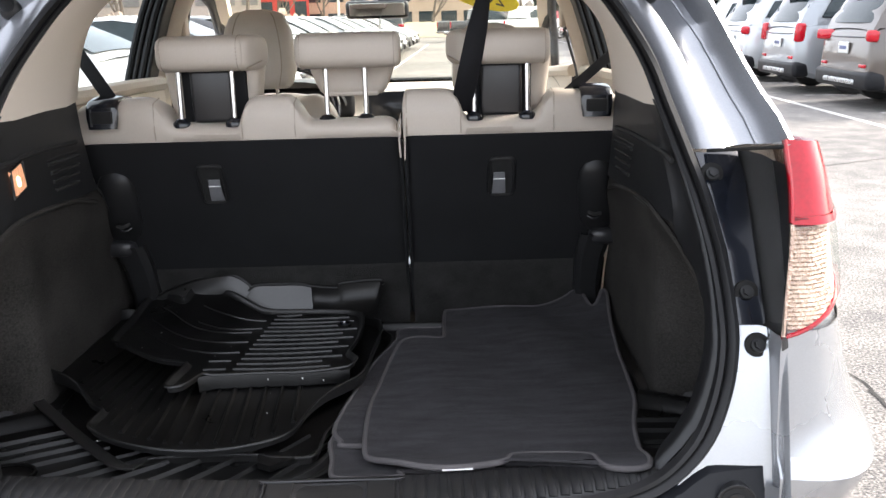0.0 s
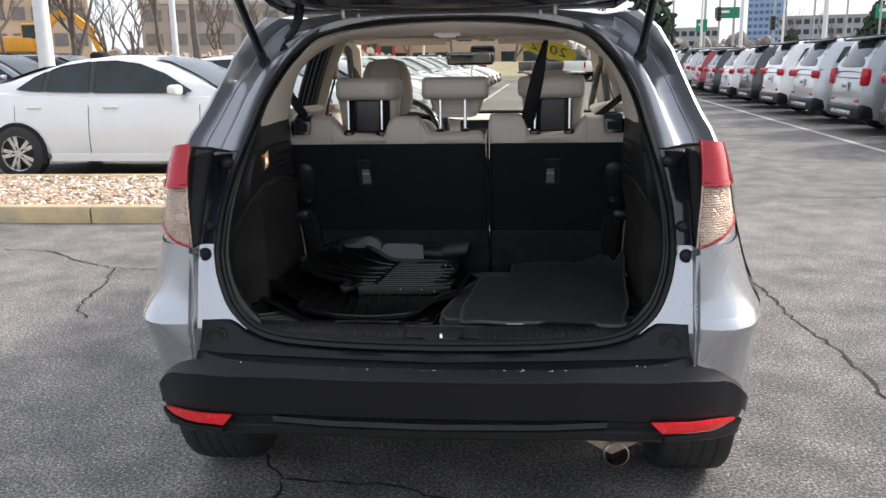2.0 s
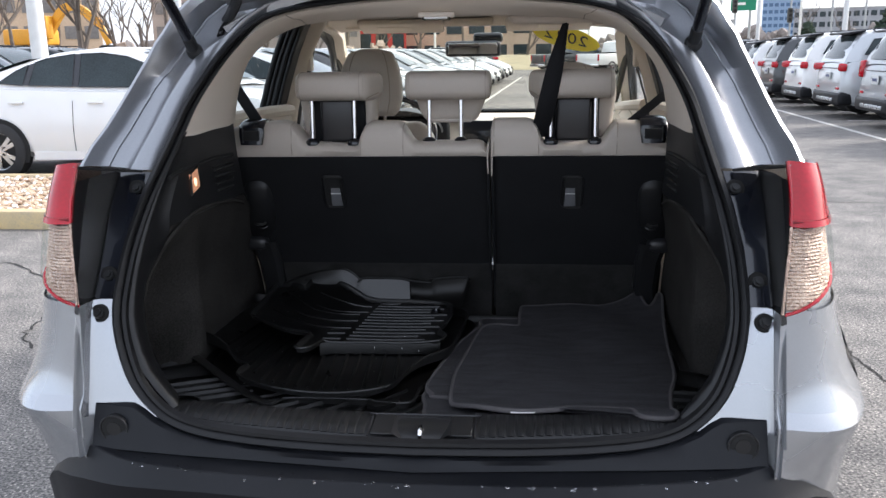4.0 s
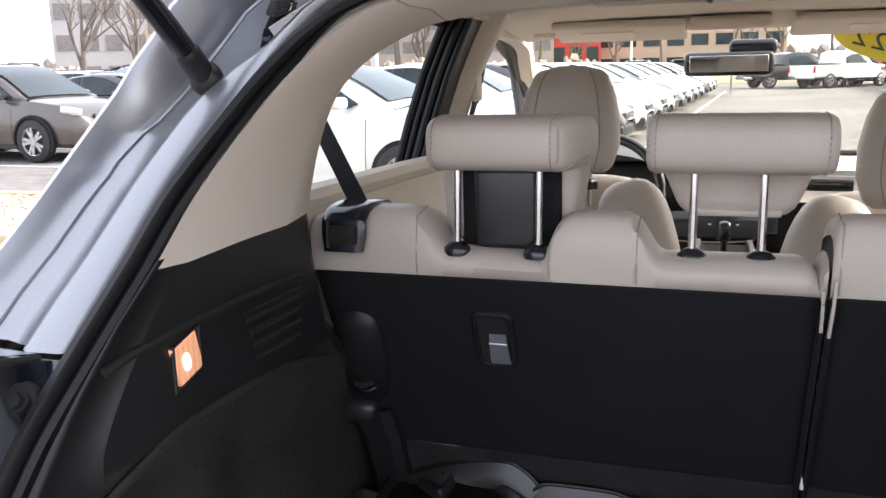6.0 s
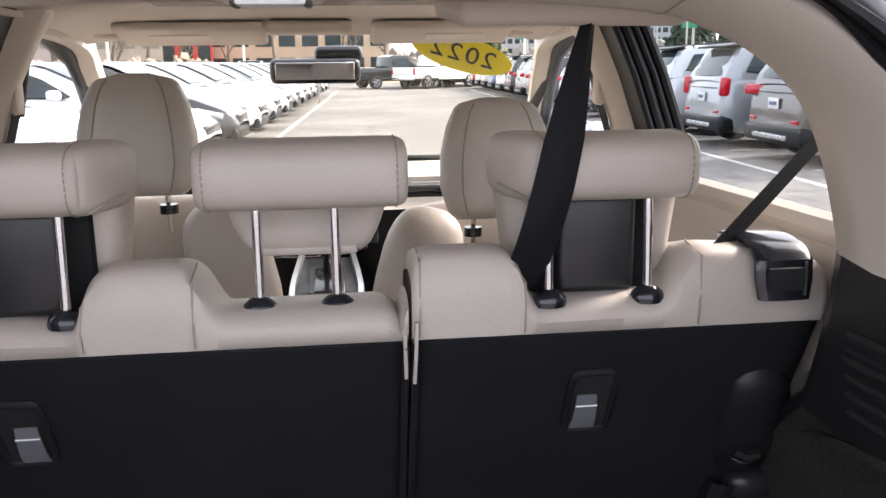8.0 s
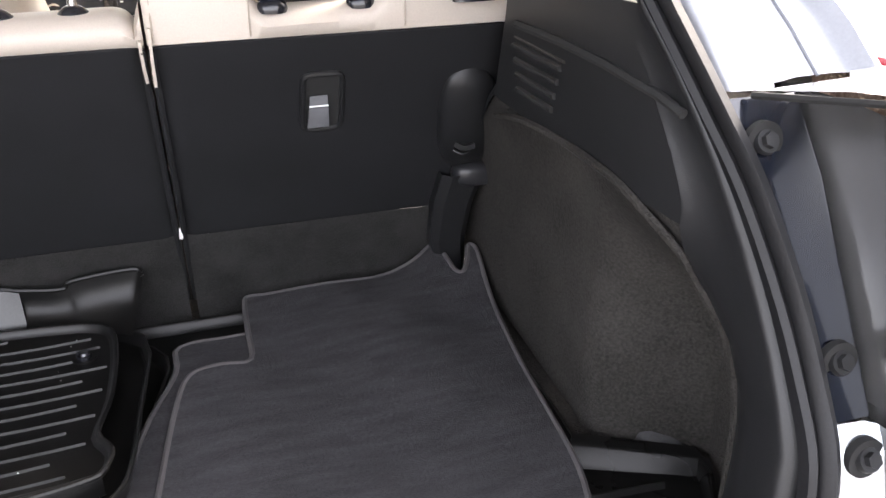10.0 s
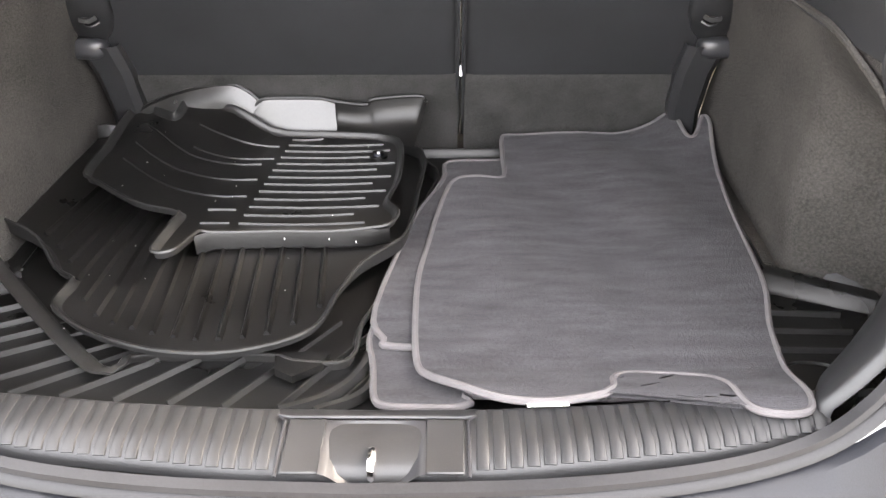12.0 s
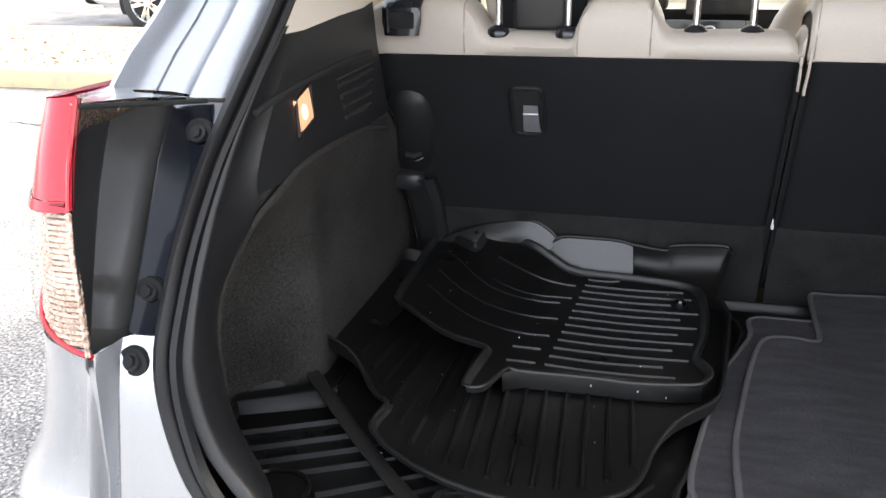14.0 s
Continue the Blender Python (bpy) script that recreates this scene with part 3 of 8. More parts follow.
LAMP_U = [(0.902, 0.06), (0.935, 0.36), (0.97, 0.72), (1.02, 0.9), (1.08, 0.96), (1.14, 0.97), (1.185, 0.88)]
for s in (1, -1):
    part("upper_corner_panel", rings_bm([[corner(slope_top(z, lerp(max(0.0, table(z, LAMP_U) - 0.06), 1.0, i / 8)), lerp(max(0.0, table(z, LAMP_U) - 0.06), 1.0, i / 8), s, -0.004) for i in range(9)] for z in (0.905, 0.93, 0.96, 0.99, 1.02, 1.06, 1.10, 1.14, 1.182)], False), "silver", suv)
    lamp = part("tail_lamp", rings_bm([[corner(slope_top(z, u), u, s, -0.02) for u in [0.10 + 0.9 * i / 8 for i in range(9)]] for z in (0.90, 1.0, 1.1, 1.182)], False), "lamp_in", suv, "red and clear tail lamp")
    def lens(z0, z1, n, name, material, label, out=0.012, u0=0.0):
        def f(u, v):
            z = lerp(z0, z1, v)
            umax = table(z, [(0.902, 0.06), (0.935, 0.36), (0.97, 0.72), (1.02, 0.9), (1.08, 0.96), (1.14, 0.97), (1.185, 0.88)])
            uu = u0 + u * (umax - u0)
            bulge = out * math.sin(math.pi * min(1, max(0, 0.08 + 0.84 * u))) ** 0.5
            return corner(slope_top(z, uu), uu, s, bulge)
        return part(name, grid_bm(f, 14, n), material, lamp, label, 50)
    lens(1.080, 1.188, 8, "red_lens", "redlens", "deep red upper lens")
    lens(1.068, 1.080, 2, "red_band", "redlens", "", 0.015)
    lens(0.903, 1.068, 9, "clear_lens", "clear", "clear lower lens with red edge", 0.012)
    def rim_line(pts, out=0.008, r=0.0030):
        return sweep_bm(smooth_path([corner(z, u, s, out) for z, u in pts], 4), circle(r, 8))
    part("red_edge", rim_line([(0.901, 0.0), (0.908, 0.10), (0.920, 0.22), (0.935, 0.355), (0.952, 0.52), (0.970, 0.69)], 0.001, 0.0036), "redlens", lamp)
    part("red_inner_edge", rim_line([(1.186, 0.0), (1.15, 0.0), (1.11, 0.0), (1.07, 0.0)]), "redlens", lamp)
    part("clear_inner_edge", rim_line([(1.068, 0.0), (1.02, 0.0), (0.96, 0.0), (0.905, 0.0)]), "lamp_in", lamp, "pale edge of the clear lens")
    part("lens_rim", rim_line([(1.076, 0.02), (1.076, 0.2), (1.076, 0.4), (1.076, 0.6), (1.076, 0.8), (1.078, 0.94)]), "redrim", lamp)
    part("outer_rim", rim_line([(1.078, 0.945), (1.10, 0.95), (1.125, 0.95), (1.15, 0.93)]), "redrim", lamp)
    part("inner_rim", sweep_bm([corner(z, 0.0, s, 0.004) for z in (1.07, 1.10, 1.13, 1.16, 1.186)], circle(0.004, 8)), "redrim", lamp)
    # fluted reflector behind the clear lens
    bm = bmesh.new()
    for k in range(23):
        z = 0.914 + k * 0.0066
        um = table(z, [(0.902, 0.06), (0.935, 0.34), (0.97, 0.70), (1.02, 0.88), (1.08, 0.95)])
        sweep_bm([corner(z, 0.03 + q * (um - 0.03) / 5, s, -0.004) for q in range(6)], circle(0.0042, 6), bm=bm)
    part("fluted_reflector", bm, "lamp_in", lamp)

# ---- rear bumper ----
PLAN = [(0.0, -0.062), (0.20, -0.060), (0.36, -0.050), (0.50, -0.028), (0.60, -0.004), (0.70, 0.040), (0.78, 0.096), (0.835, 0.150), (0.890, 0.215), (0.924, 0.31)]
plan_half = smooth_path([(x, y, 0) for x, y in PLAN], 3)
FALL = dict(top=[(0.62, 0.0), (0.70, -0.009), (0.76, 0.010), (0.82, 0.046), (0.87, 0.094), (0.90, 0.130), (0.934, 0.18)], mid=[(0.40, 0.0), (0.54, 0.009), (0.70, 0.025), (0.80, 0.050), (0.84, 0.074), (0.87, 0.106), (0.90, 0.142), (0.934, 0.20)], low=[(0.40, 0.0), (0.60, 0.020), (0.75, 0.046), (0.87, 0.082), (0.934, 0.100)])


def bumper_row(off, z, fall="mid"):
    half = []
    m = len(plan_half)
    for i, p in enumerate(plan_half):
        a, b = plan_half[max(0, i - 1)], plan_half[min(m - 1, i + 1)]
        t = (b - a).normalized()
        nrm = Vector((t.y, -t.x, 0))
        if i == 0:
            nrm = Vector((0, -1, 0))
        q = p - nrm * off
        half.append((max(0, q.x), q.y, z - table(p.x, FALL[fall])))
    return [(-x, y, z_) for x, y, z_ in half[:0:-1]] + half


rows = [bumper_row(0.105, 0.601, "top"), bumper_row(0.060, 0.600, "top"), bumper_row(0.034, 0.598, "top"), bumper_row(0.030, 0.5965, "top"), bumper_row(0.004, 0.5745, "mid"), bumper_row(0.0008, 0.5705, "mid"), bumper_row(0.002, 0.565, "mid"), bumper_row(0.007, 0.52, "mid"), bumper_row(0.013, 0.48, "low"),
        bumper_row(0.017, 0.458, "low"), bumper_row(0.028, 0.450, "low"), bumper_row(0.030, 0.430, "low"), bumper_row(0.020, 0.422, "low"), bumper_row(0.020, 0.402, "low"), bumper_row(0.045, 0.386, "low"), bumper_row(0.12, 0.392, "low")]
part("rear_bumper", rings_bm(rows, False), "bumperm", suv, "black textured plastic bumper, wet on top", 15)
for s in (1, -1):
    gap_line = [(s * abs(x), y, z + 0.001) for x, y, z in bumper_row(0.040, 0.600, "top") if x > 0.69]
    part("bumper_gap", sweep_bm(gap_line, circle(0.0035, 6)), "darkwell", suv)
# trim plate between bumper and sill
xs = [-0.688 + 1.376 * i / 64 for i in range(65)]
rings = []
for x in xs:
    ax = abs(x)
    top = table(ax, [(0, 0.626), (0.42, 0.628), (0.50, 0.637), (0.56, 0.662), (0.595, 0.688), (0.61, 0.690), (0.688, 0.692)])
    ytop = table(ax, [(0, 0.032), (0.2, 0.038), (0.36, 0.056), (0.5, 0.083), (0.6, 0.103), (0.676, 0.112)])
    rings.append([(x, ytop + 0.03, top + 0.002), (x, ytop, top), (x, ytop - 0.012, top - 0.006), (x, table(ax, [(0, 0.012), (0.5, 0.05), (0.676, 0.072)]), 0.612), (x, table(ax, [(0, 0.002), (0.5, 0.045), (0.676, 0.066)]), 0.603), (x, table(ax, [(0, 0.03), (0.676, 0.07)]), 0.59)])
plate = part("bumper_trim_plate", rings_bm(rings, False), "bumperm", suv, "black plastic trim under the sill", 30)
for s in (1, -1):
    ringp = [(s * 0.640 + 0.029 * math.cos(t), 0.0745, 0.642 + 0.029 * math.sin(t)) for t in [2 * math.pi * i / 28 for i in range(28)]]
    cap = part("round_plug", cyl_bm((s * 0.640, 0.100, 0.642), (s * 0.640, 0.0755, 0.642), 0.029, 28), "plastic", plate)
    part("plug_rim", sweep_bm([Vector(p) for p in ringp], circle(0.0022, 6), (0, 1, 0), True), "plastic", plate)
    part("plug_recess", cyl_bm((s * 0.640, 0.080, 0.642), (s * 0.640, 0.0748, 0.642), 0.025, 24), "darkwell", plate)
    part("plug_bolt", cyl_bm((s * 0.640, 0.078, 0.642), (s * 0.640, 0.0735, 0.642), 0.015, 20), "plastic", plate)
    # reflectors let into the bumper's lower corners
    def face_y(x, z):
        return table(x, PLAN) + 0.004
    rise = lambda x: table(x, [(0.58, 0.007), (0.62, 0.010), (0.86, 0.024)])
    lo = [(x, table(x, [(0.61, 0.396), (0.68, 0.384), (0.752, 0.368), (0.80, 0.360), (0.86, 0.358)]) + rise(x)) for x in (0.615, 0.66, 0.71, 0.76, 0.81, 0.846)]
    hi = [(x, table(x, [(0.58, 0.436), (0.66, 0.420), (0.75, 0.400), (0.80, 0.386), (0.86, 0.362)]) + rise(x)) for x in (0.582, 0.64, 0.70, 0.755, 0.804, 0.848)]
    rings = [[(s * x0, face_y(x0, z0) - 0.002, z0), (s * lerp(x0, x1, 0.5), face_y(lerp(x0, x1, 0.5), z0) - 0.006, lerp(z0, z1, 0.5)), (s * x1, face_y(x1, z1) - 0.006, z1)] for (x0, z0), (x1, z1) in zip(lo, hi)]
    part("red_reflector", thicken(rings_bm(rings, False), 0.008), "redref", suv, "red bumper reflector")
    part("reflector_lip", sweep_bm([(s * x, face_y(x, z) - 0.004, z - 0.012) for x, z in lo + [(0.862, 0.390)]], [(-0.004, -0.008), (0.010, -0.006), (0.010, 0.006), (-0.004, 0.006)]), "bumperm", suv)
part("lower_grille_slot", sweep_bm([(x, table(abs(x), [(0, -0.045), (0.3, -0.032), (0.46, -0.008)]), 0.439) for x in [-0.46 + 0.92 * i / 24 for i in range(25)]], [(-0.010, -0.008), (0.010, -0.008), (0.010, 0.008), (-0.010, 0.008)]), "gloss", suv)

# drops of water on the bumper's ledge
rnd = random.Random(5)
bm = bmesh.new()
for _ in range(150):
    x = rnd.uniform(-0.62, 0.62)
    y0 = table(abs(x), [(0, -0.05), (0.36, -0.038), (0.5, -0.016), (0.6, 0.01), (0.7, 0.06)])
    bmesh.ops.create_icosphere(bm, subdivisions=1, radius=rnd.uniform(0.001, 0.0032), matrix=Matrix.Translation((x, y0 + rnd.uniform(0.0, 0.07), 0.5985)) @ Matrix.Diagonal((1.3, 1, 0.5, 1)))
drops = finish("water_drops", bm, glassy("water", (0.95, 0.97, 1.0)))
tagged(drops, "small water drops on the black bumper ledge", "water drops", kind="stuff")

# exhaust
pipe = thing("exhaust_pipe", "burnt steel exhaust tailpipe under the bumper", "exhaust")
bm = rings_bm([[(0.506 + r * math.cos(a), y, 0.290 + r * math.sin(a)) for a in [2 * math.pi * i / 20 for i in range(20)]] for r, y in ((0.034, 0.50), (0.034, 0.125), (0.037, 0.11), (0.034, 0.108), (0.032, 0.14), (0.032, 0.45))], True)
part("tailpipe", bm, "exhaust", pipe)
def shield(u, v):
    """A dished plate that drops to the pipe and runs on under the floor."""
    dip = (1 - abs(2 * u - 1)) ** 0.8
    return 0.392 + 0.205 * u, table(v, [(0, 0.118), (0.45, 0.128), (1, 0.34)]), lerp(0.356, table(v, [(0, 0.350), (0.45, 0.344), (1, 0.338)]) - 0.062 * dip, smooth(0.0, 0.45, v))


part("heat_shield", thicken(grid_bm(shield, 16, 12), 0.003), "exhaust", pipe, "tan steel heat shield")
part("pipe_bore", cyl_bm((0.506, 0.16, 0.290), (0.506, 0.17, 0.290), 0.032, 20), "darkwell", pipe)


# ---- wheels ----
def wheel(parent, x, y, z, r, w, s, n_spokes=10, dark=False):
    """A wheel whose outer face looks along s*x, under the thing."""
    prof = [(-0.47, 0.68), (-0.5, 0.80), (-0.5, 0.90), (-0.47, 0.965), (-0.42, 0.99), (-0.3, 1.0), (0.3, 1.0), (0.42, 0.99), (0.47, 0.965), (0.5, 0.90), (0.5, 0.80), (0.47, 0.68)]
    rings = [[(x + a * w, y + r * b * math.cos(t), z + r * b * math.sin(t)) for a, b in prof] for t in [2 * math.pi * i / 40 for i in range(40)]]
    wob = part("wheel", rings_bm(rings, True, True), "tyre", parent, "", 40)
    bm = bmesh.new()
    for g in (-0.25, -0.08, 0.08, 0.25):
        rr = r * 1.001
        rings_bm([[(x + (g + d) * w, y + rr * k * math.cos(t), z + rr * k * math.sin(t)) for d, k in ((-0.015, 1.001), (0.015, 1.001), (0.015, 1.0025), (-0.015, 1.0025))] for t in [2 * math.pi * i / 40 for i in range(40)]], True, True, bm=bm)
    part("tread_groove", bm, "darkwell", wob)
    xf = x + s * 0.30 * w
    bm = rings_bm([[(x + s * a * w, y + r * b * math.cos(t), z + r * b * math.sin(t)) for a, b in ((0.40, 0.69), (0.44, 0.66), (0.30, 0.62), (-0.3, 0.60))] for t in [2 * math.pi * i / 36 for i in range(36)]], False, True)
    for k in range(n_spokes):
        a = 2 * math.pi * k / n_spokes
        b = box_bm((0, 0, 0), (0.02, 0.045 * r / 0.33, 0.56 * r), 0.006, 1)
        b.transform(Matrix.Translation((xf, y + 0.36 * r * math.sin(a), z + 0.36 * r * math.cos(a))) @ Matrix.Rotation(-a, 4, "X"))
        join(bm, b)
    cyl_bm((xf - s * 0.03, y, z), (xf + s * 0.012, y, z), 0.17 * r, 16, bm=bm)
    part("rim", bm, "gloss" if dark else "rim", wob)
    part("brake_disc", cyl_bm((x - s * 0.02 * 1, y, z), (x + s * 0.01, y, z), 0.5 * r, 20), "darkwell", wob)
    return wob


for s in (1, -1):
    for wy in (WELL_Y, 3.41):
        wheel(suv, s * 0.798, wy, 0.345, 0.345, 0.235, s)
        part("wheel_well", rings_bm([[(s * a, wy + WELL_R * math.cos(t), 0.33 + WELL_R * math.sin(t)) for a in (0.785, 0.925)] for t in [math.pi * (0.12 + 0.76 * i / 18) for i in range(19)]], False), "darkwell", suv)
part("underbody", box_bm((0, 2.0, 0.27), (1.5, 3.4, 0.06), 0.02), "darkwell", suv)

# ---- roof, pillars, front of the car ----
def roof(u, v):
    x = lerp(-1, 1, u)
    y = lerp(0.63, 2.22, v)
    w = table(y, [(0.63, 0.54), (0.9, 0.66), (1.4, 0.67), (2.22, 0.60)])
    return x * w, y, table(y, [(0.60, 1.565), (0.8, 1.592), (1.3, 1.612), (1.8, 1.606), (2.22, 1.556)]) - table(y, [(0.63, 0.10), (0.9, 0.085), (1.2, 0.05), (1.6, 0.03)]) * abs(x) ** 3


part("roof", thicken(grid_bm(roof, 20, 16), 0.02), "silver", suv)
rings = [[(x, 0.648, 1.538 - 0.055 * min(1, abs(x) / 0.6) ** 3), (x, 0.635, 1.552 - 0.05 * min(1, abs(x) / 0.6) ** 3), (x, 0.61, 1.556 - 0.05 * min(1, abs(x) / 0.6) ** 3), (x, 0.60, 1.568 - 0.05 * min(1, abs(x) / 0.6) ** 3)] for x in [-0.52 + 1.04 * i / 20 for i in range(21)]]
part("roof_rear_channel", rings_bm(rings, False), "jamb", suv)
for s in (1, -1):
    rail = smooth_path([(s * 0.570, 0.72, 1.482), (s * 0.645, 0.98, 1.512), (s * 0.690, 1.5, 1.560), (s * 0.640, 2.15, 1.546)], 5)
    part("roof_rail", sweep_bm(rail, [(-0.035, -0.03), (0.035, -0.03), (0.04, 0.02), (-0.03, 0.04)]), "silver", suv)
    pillar = smooth_path([(s * 0.640, 2.14, 1.546), (s * 0.652, 2.38, 1.456), (s * 0.690, 2.60, 1.358), (s * 0.745, 2.90, 1.205), (s * 0.778, 3.08, 1.11)], 5)
    part("windscreen_pillar", sweep_bm(pillar, [(-0.022, -0.02), (0.022, -0.02), (0.024, 0.016), (-0.020, 0.026)]), "silver", suv)



def nose(u, v):
    y = lerp(2.95, 4.16, u)
    x = lerp(-1, 1, v)
    w = table(y, [(2.95, 0.80), (3.5, 0.80), (3.9, 0.74), (4.16, 0.62)])
    return x * w, y, table(y, [(2.95, 1.10), (3.4, 1.05), (3.8, 0.98), (4.08, 0.86), (4.16, 0.76)]) - 0.05 * abs(x) ** 3


part("bonnet", grid_bm(nose, 14, 16), "silver", suv)
part("front_fascia", rings_bm([[(x, y - 0.10 * abs(x / 0.8) ** 3 * 3, z) for x in [-0.8 + 1.6 * i / 20 for i in range(21)]] for y, z in ((4.06, 0.86), (4.20, 0.72), (4.24, 0.55), (4.22, 0.36), (4.1, 0.24))], False), "bumperm", suv)
for s in (1, -1):
    part("front_wing", grid_bm(lambda u, v: (s * lerp(0.85, 0.70, u) , lerp(3.5, 4.1, u), lerp(0.68, lerp(1.06, 0.86, u), v)), 8, 6), "silver", suv)
    part("head_lamp", box_bm((s * 0.62, 4.06, 0.80), (0.26, 0.14, 0.11), 0.04, 3, (0, 0, -s * 28)), "lamp_in", suv)

# ---- tailgate, swung up ----
HINGE, TIP = Vector((0, 0.615, 1.590)), Vector((0, -0.38, 2.06))
gdir = (TIP - HINGE).normalized()
gnrm = Vector((0, -gdir.z, gdir.y)).normalized()
if gnrm.z > 0:
    gnrm = -gnrm


def gate(u, x, depth):
    """u metres from the hinge along the gate, depth below its outer skin."""
    p = HINGE + gdir * u + gnrm * depth
    return x, p.y, p.z


def gate_w(u):
    return table(u, [(0, 0.52), (0.06, 0.56), (0.3, 0.62), (0.6, 0.66), (0.9, 0.67), (1.08, 0.60)])


us = [0.0, 0.02, 0.06, 0.12, 0.2, 0.3, 0.45, 0.6, 0.75, 0.9, 1.02, 1.1]
skin = part("tailgate", rings_bm([[gate(u, q * gate_w(u), -0.04 + 0.05 * abs(q) ** 4) for q in [-1 + i / 10 for i in range(21)]] for u in us], False), "silver", suv, "silver tailgate swung up over the opening")
part("tailgate_inner_panel", rings_bm([[gate(u, q * (gate_w(u) + 0.01), 0.02 + 0.05 * (1 - abs(q) ** 5) * smooth(-0.02, 0.10, u)) for q in [-1 + i / 14 for i in range(29)]] for u in us], False), "gloss", skin, "black inner tailgate trim")
rim_pts = [gate(u, gate_w(u), 0.01) for u in us]
part("tailgate_edge", sweep_bm([(-x, y, z) for x, y, z in rim_pts[::-1]] + rim_pts, circle(0.022, 8)), "gloss", skin)
for s in (1, -1):
    hg = part("hinge", box_bm((s * 0.335, 0.605, 1.566), (0.012, 0.05, 0.05), 0.004), "steel", suv, "steel tailgate hinge")
    part("hinge_leaf", box_bm((s * 0.30, 0.595, 1.580), (0.09, 0.03, 0.006), 0.002, 1, (-25, 0, 0)), "steel", hg)
    part("hinge_arm", cyl_bm((s * 0.29, 0.612, 1.545), (s * 0.29, 0.600, 1.60), 0.006, 8), "steel", hg)
    for bx in (0.265, 0.345):
        part("hinge_bolt", cyl_bm((s * bx, 0.59, 1.583), (s * bx, 0.578, 1.577), 0.010, 6), "steel", hg)
    ball = Vector((s * 0.602, 0.588, 1.411))
    top = Vector(gate(0.44, s * 0.615, 0.03))
    st = thing("gas_strut", "black gas strut holding the tailgate up", "gas strut", group="tailgate struts")
    d = (top - ball)
    part("cylinder", cyl_bm(ball + d * 0.10, ball + d * 0.62, 0.0135, 20), "gloss", st)
    part("rod", cyl_bm(ball + d * 0.6, top, 0.005, 12), "chrome", st)
    part("ball_socket", box_bm(ball + d * 0.045, (0.028, 0.028, 0.062), 0.011, 3, (math.degrees(math.atan2(-d.y, d.z)) * 1, 0, 0)), "plastic", st)
    part("ball_stud", cyl_bm(ball, ball + Vector((s * 0.006, 0.045, -0.02)), 0.011, 12), "plastic", st)
    part("ball_cap", cushion(ball, (0.042, 0.034, 0.042), 1.0, None, 16, 10), "plastic", st, "black ball socket end")
# wiring boot on the passenger's far side
boot = thing("wiring_boot", "black ribbed rubber wiring boot at the roof corner", "cable")
pts = smooth_path([(-0.530, 0.640, 1.487), (-0.506, 0.622, 1.513), (-0.486, 0.602, 1.547), (-0.474, 0.585, 1.588), (-0.468, 0.565, 1.632)], 8)
rings_bm_ = []
for i, p in enumerate(pts):
    for k in (0, 1):
        r = 0.0165 if k else 0.0125
        rings_bm_.append([p + Vector((0, 0, 0.0022 * k)) + Vector((math.cos(a) * r, math.sin(a) * r * 0.75, math.sin(a) * r * 0.5)) for a in [2 * math.pi * j / 14 for j in range(14)]])
part("ribbed_sleeve", rings_bm(rings_bm_, True), "rubber", boot)
# smooth tapering foot that runs down the gutter
foot = smooth_path([(-0.528, 0.642, 1.489), (-0.540, 0.652, 1.476), (-0.550, 0.660, 1.465), (-0.559, 0.664, 1.454), (-0.564, 0.666, 1.446)], 4)
part("boot_foot", rings_bm([[p + Vector((math.cos(a) * r * 0.85, -abs(math.sin(a)) * r * 0.55 if math.sin(a) > 0 else 0.012, math.cos(a) * r * 0.5)) for a in [2 * math.pi * j / 14 for j in range(14)]] for p, r in ((q, table(i / (len(foot) - 1), [(0, 0.019), (0.25, 0.022), (0.7, 0.016), (0.92, 0.010), (1, 0.003)])) for i, q in enumerate(foot))], True, caps=True), "rubber", boot, "smooth rubber boot foot", 60)
part("boot_screw", cyl_bm((-0.557, 0.664, 1.456), (-0.556, 0.652, 1.460), 0.006, 10), "plastic", boot)


# ======== cabin trim ========
# inner edge of the beige pillar and header trim, one side, bottom to the header's middle
EDGE_IN = [(0.578, 0.775, 1.222), (0.576, 0.79, 1.265), (0.565, 0.80, 1.32), (0.540, 0.805, 1.380), (0.497, 0.80, 1.423), (0.435, 0.79, 1.456), (0.36, 0.77, 1.477), (0.27, 0.75, 1.484), (0.15, 0.735, 1.487), (0.0, 0.73, 1.488)]
edge_in = smooth_path(EDGE_IN, 4)
upper = [Vector(q) for q in seal_half if q[2] > 1.222]


def resample(pts, k):
    d = [0.0]
    for a, b in zip(pts, pts[1:]):
        d.append(d[-1] + (Vector(b) - Vector(a)).length)
    out = []
    for i in range(k):
        t = d[-1] * i / (k - 1)
        j = max(0, min(len(d) - 2, int(np.searchsorted(d, t)) - 1))
        w = (t - d[j]) / max(1e-9, d[j + 1] - d[j])
        out.append(Vector(pts[j]).lerp(Vector(pts[j + 1]), w))
    return out


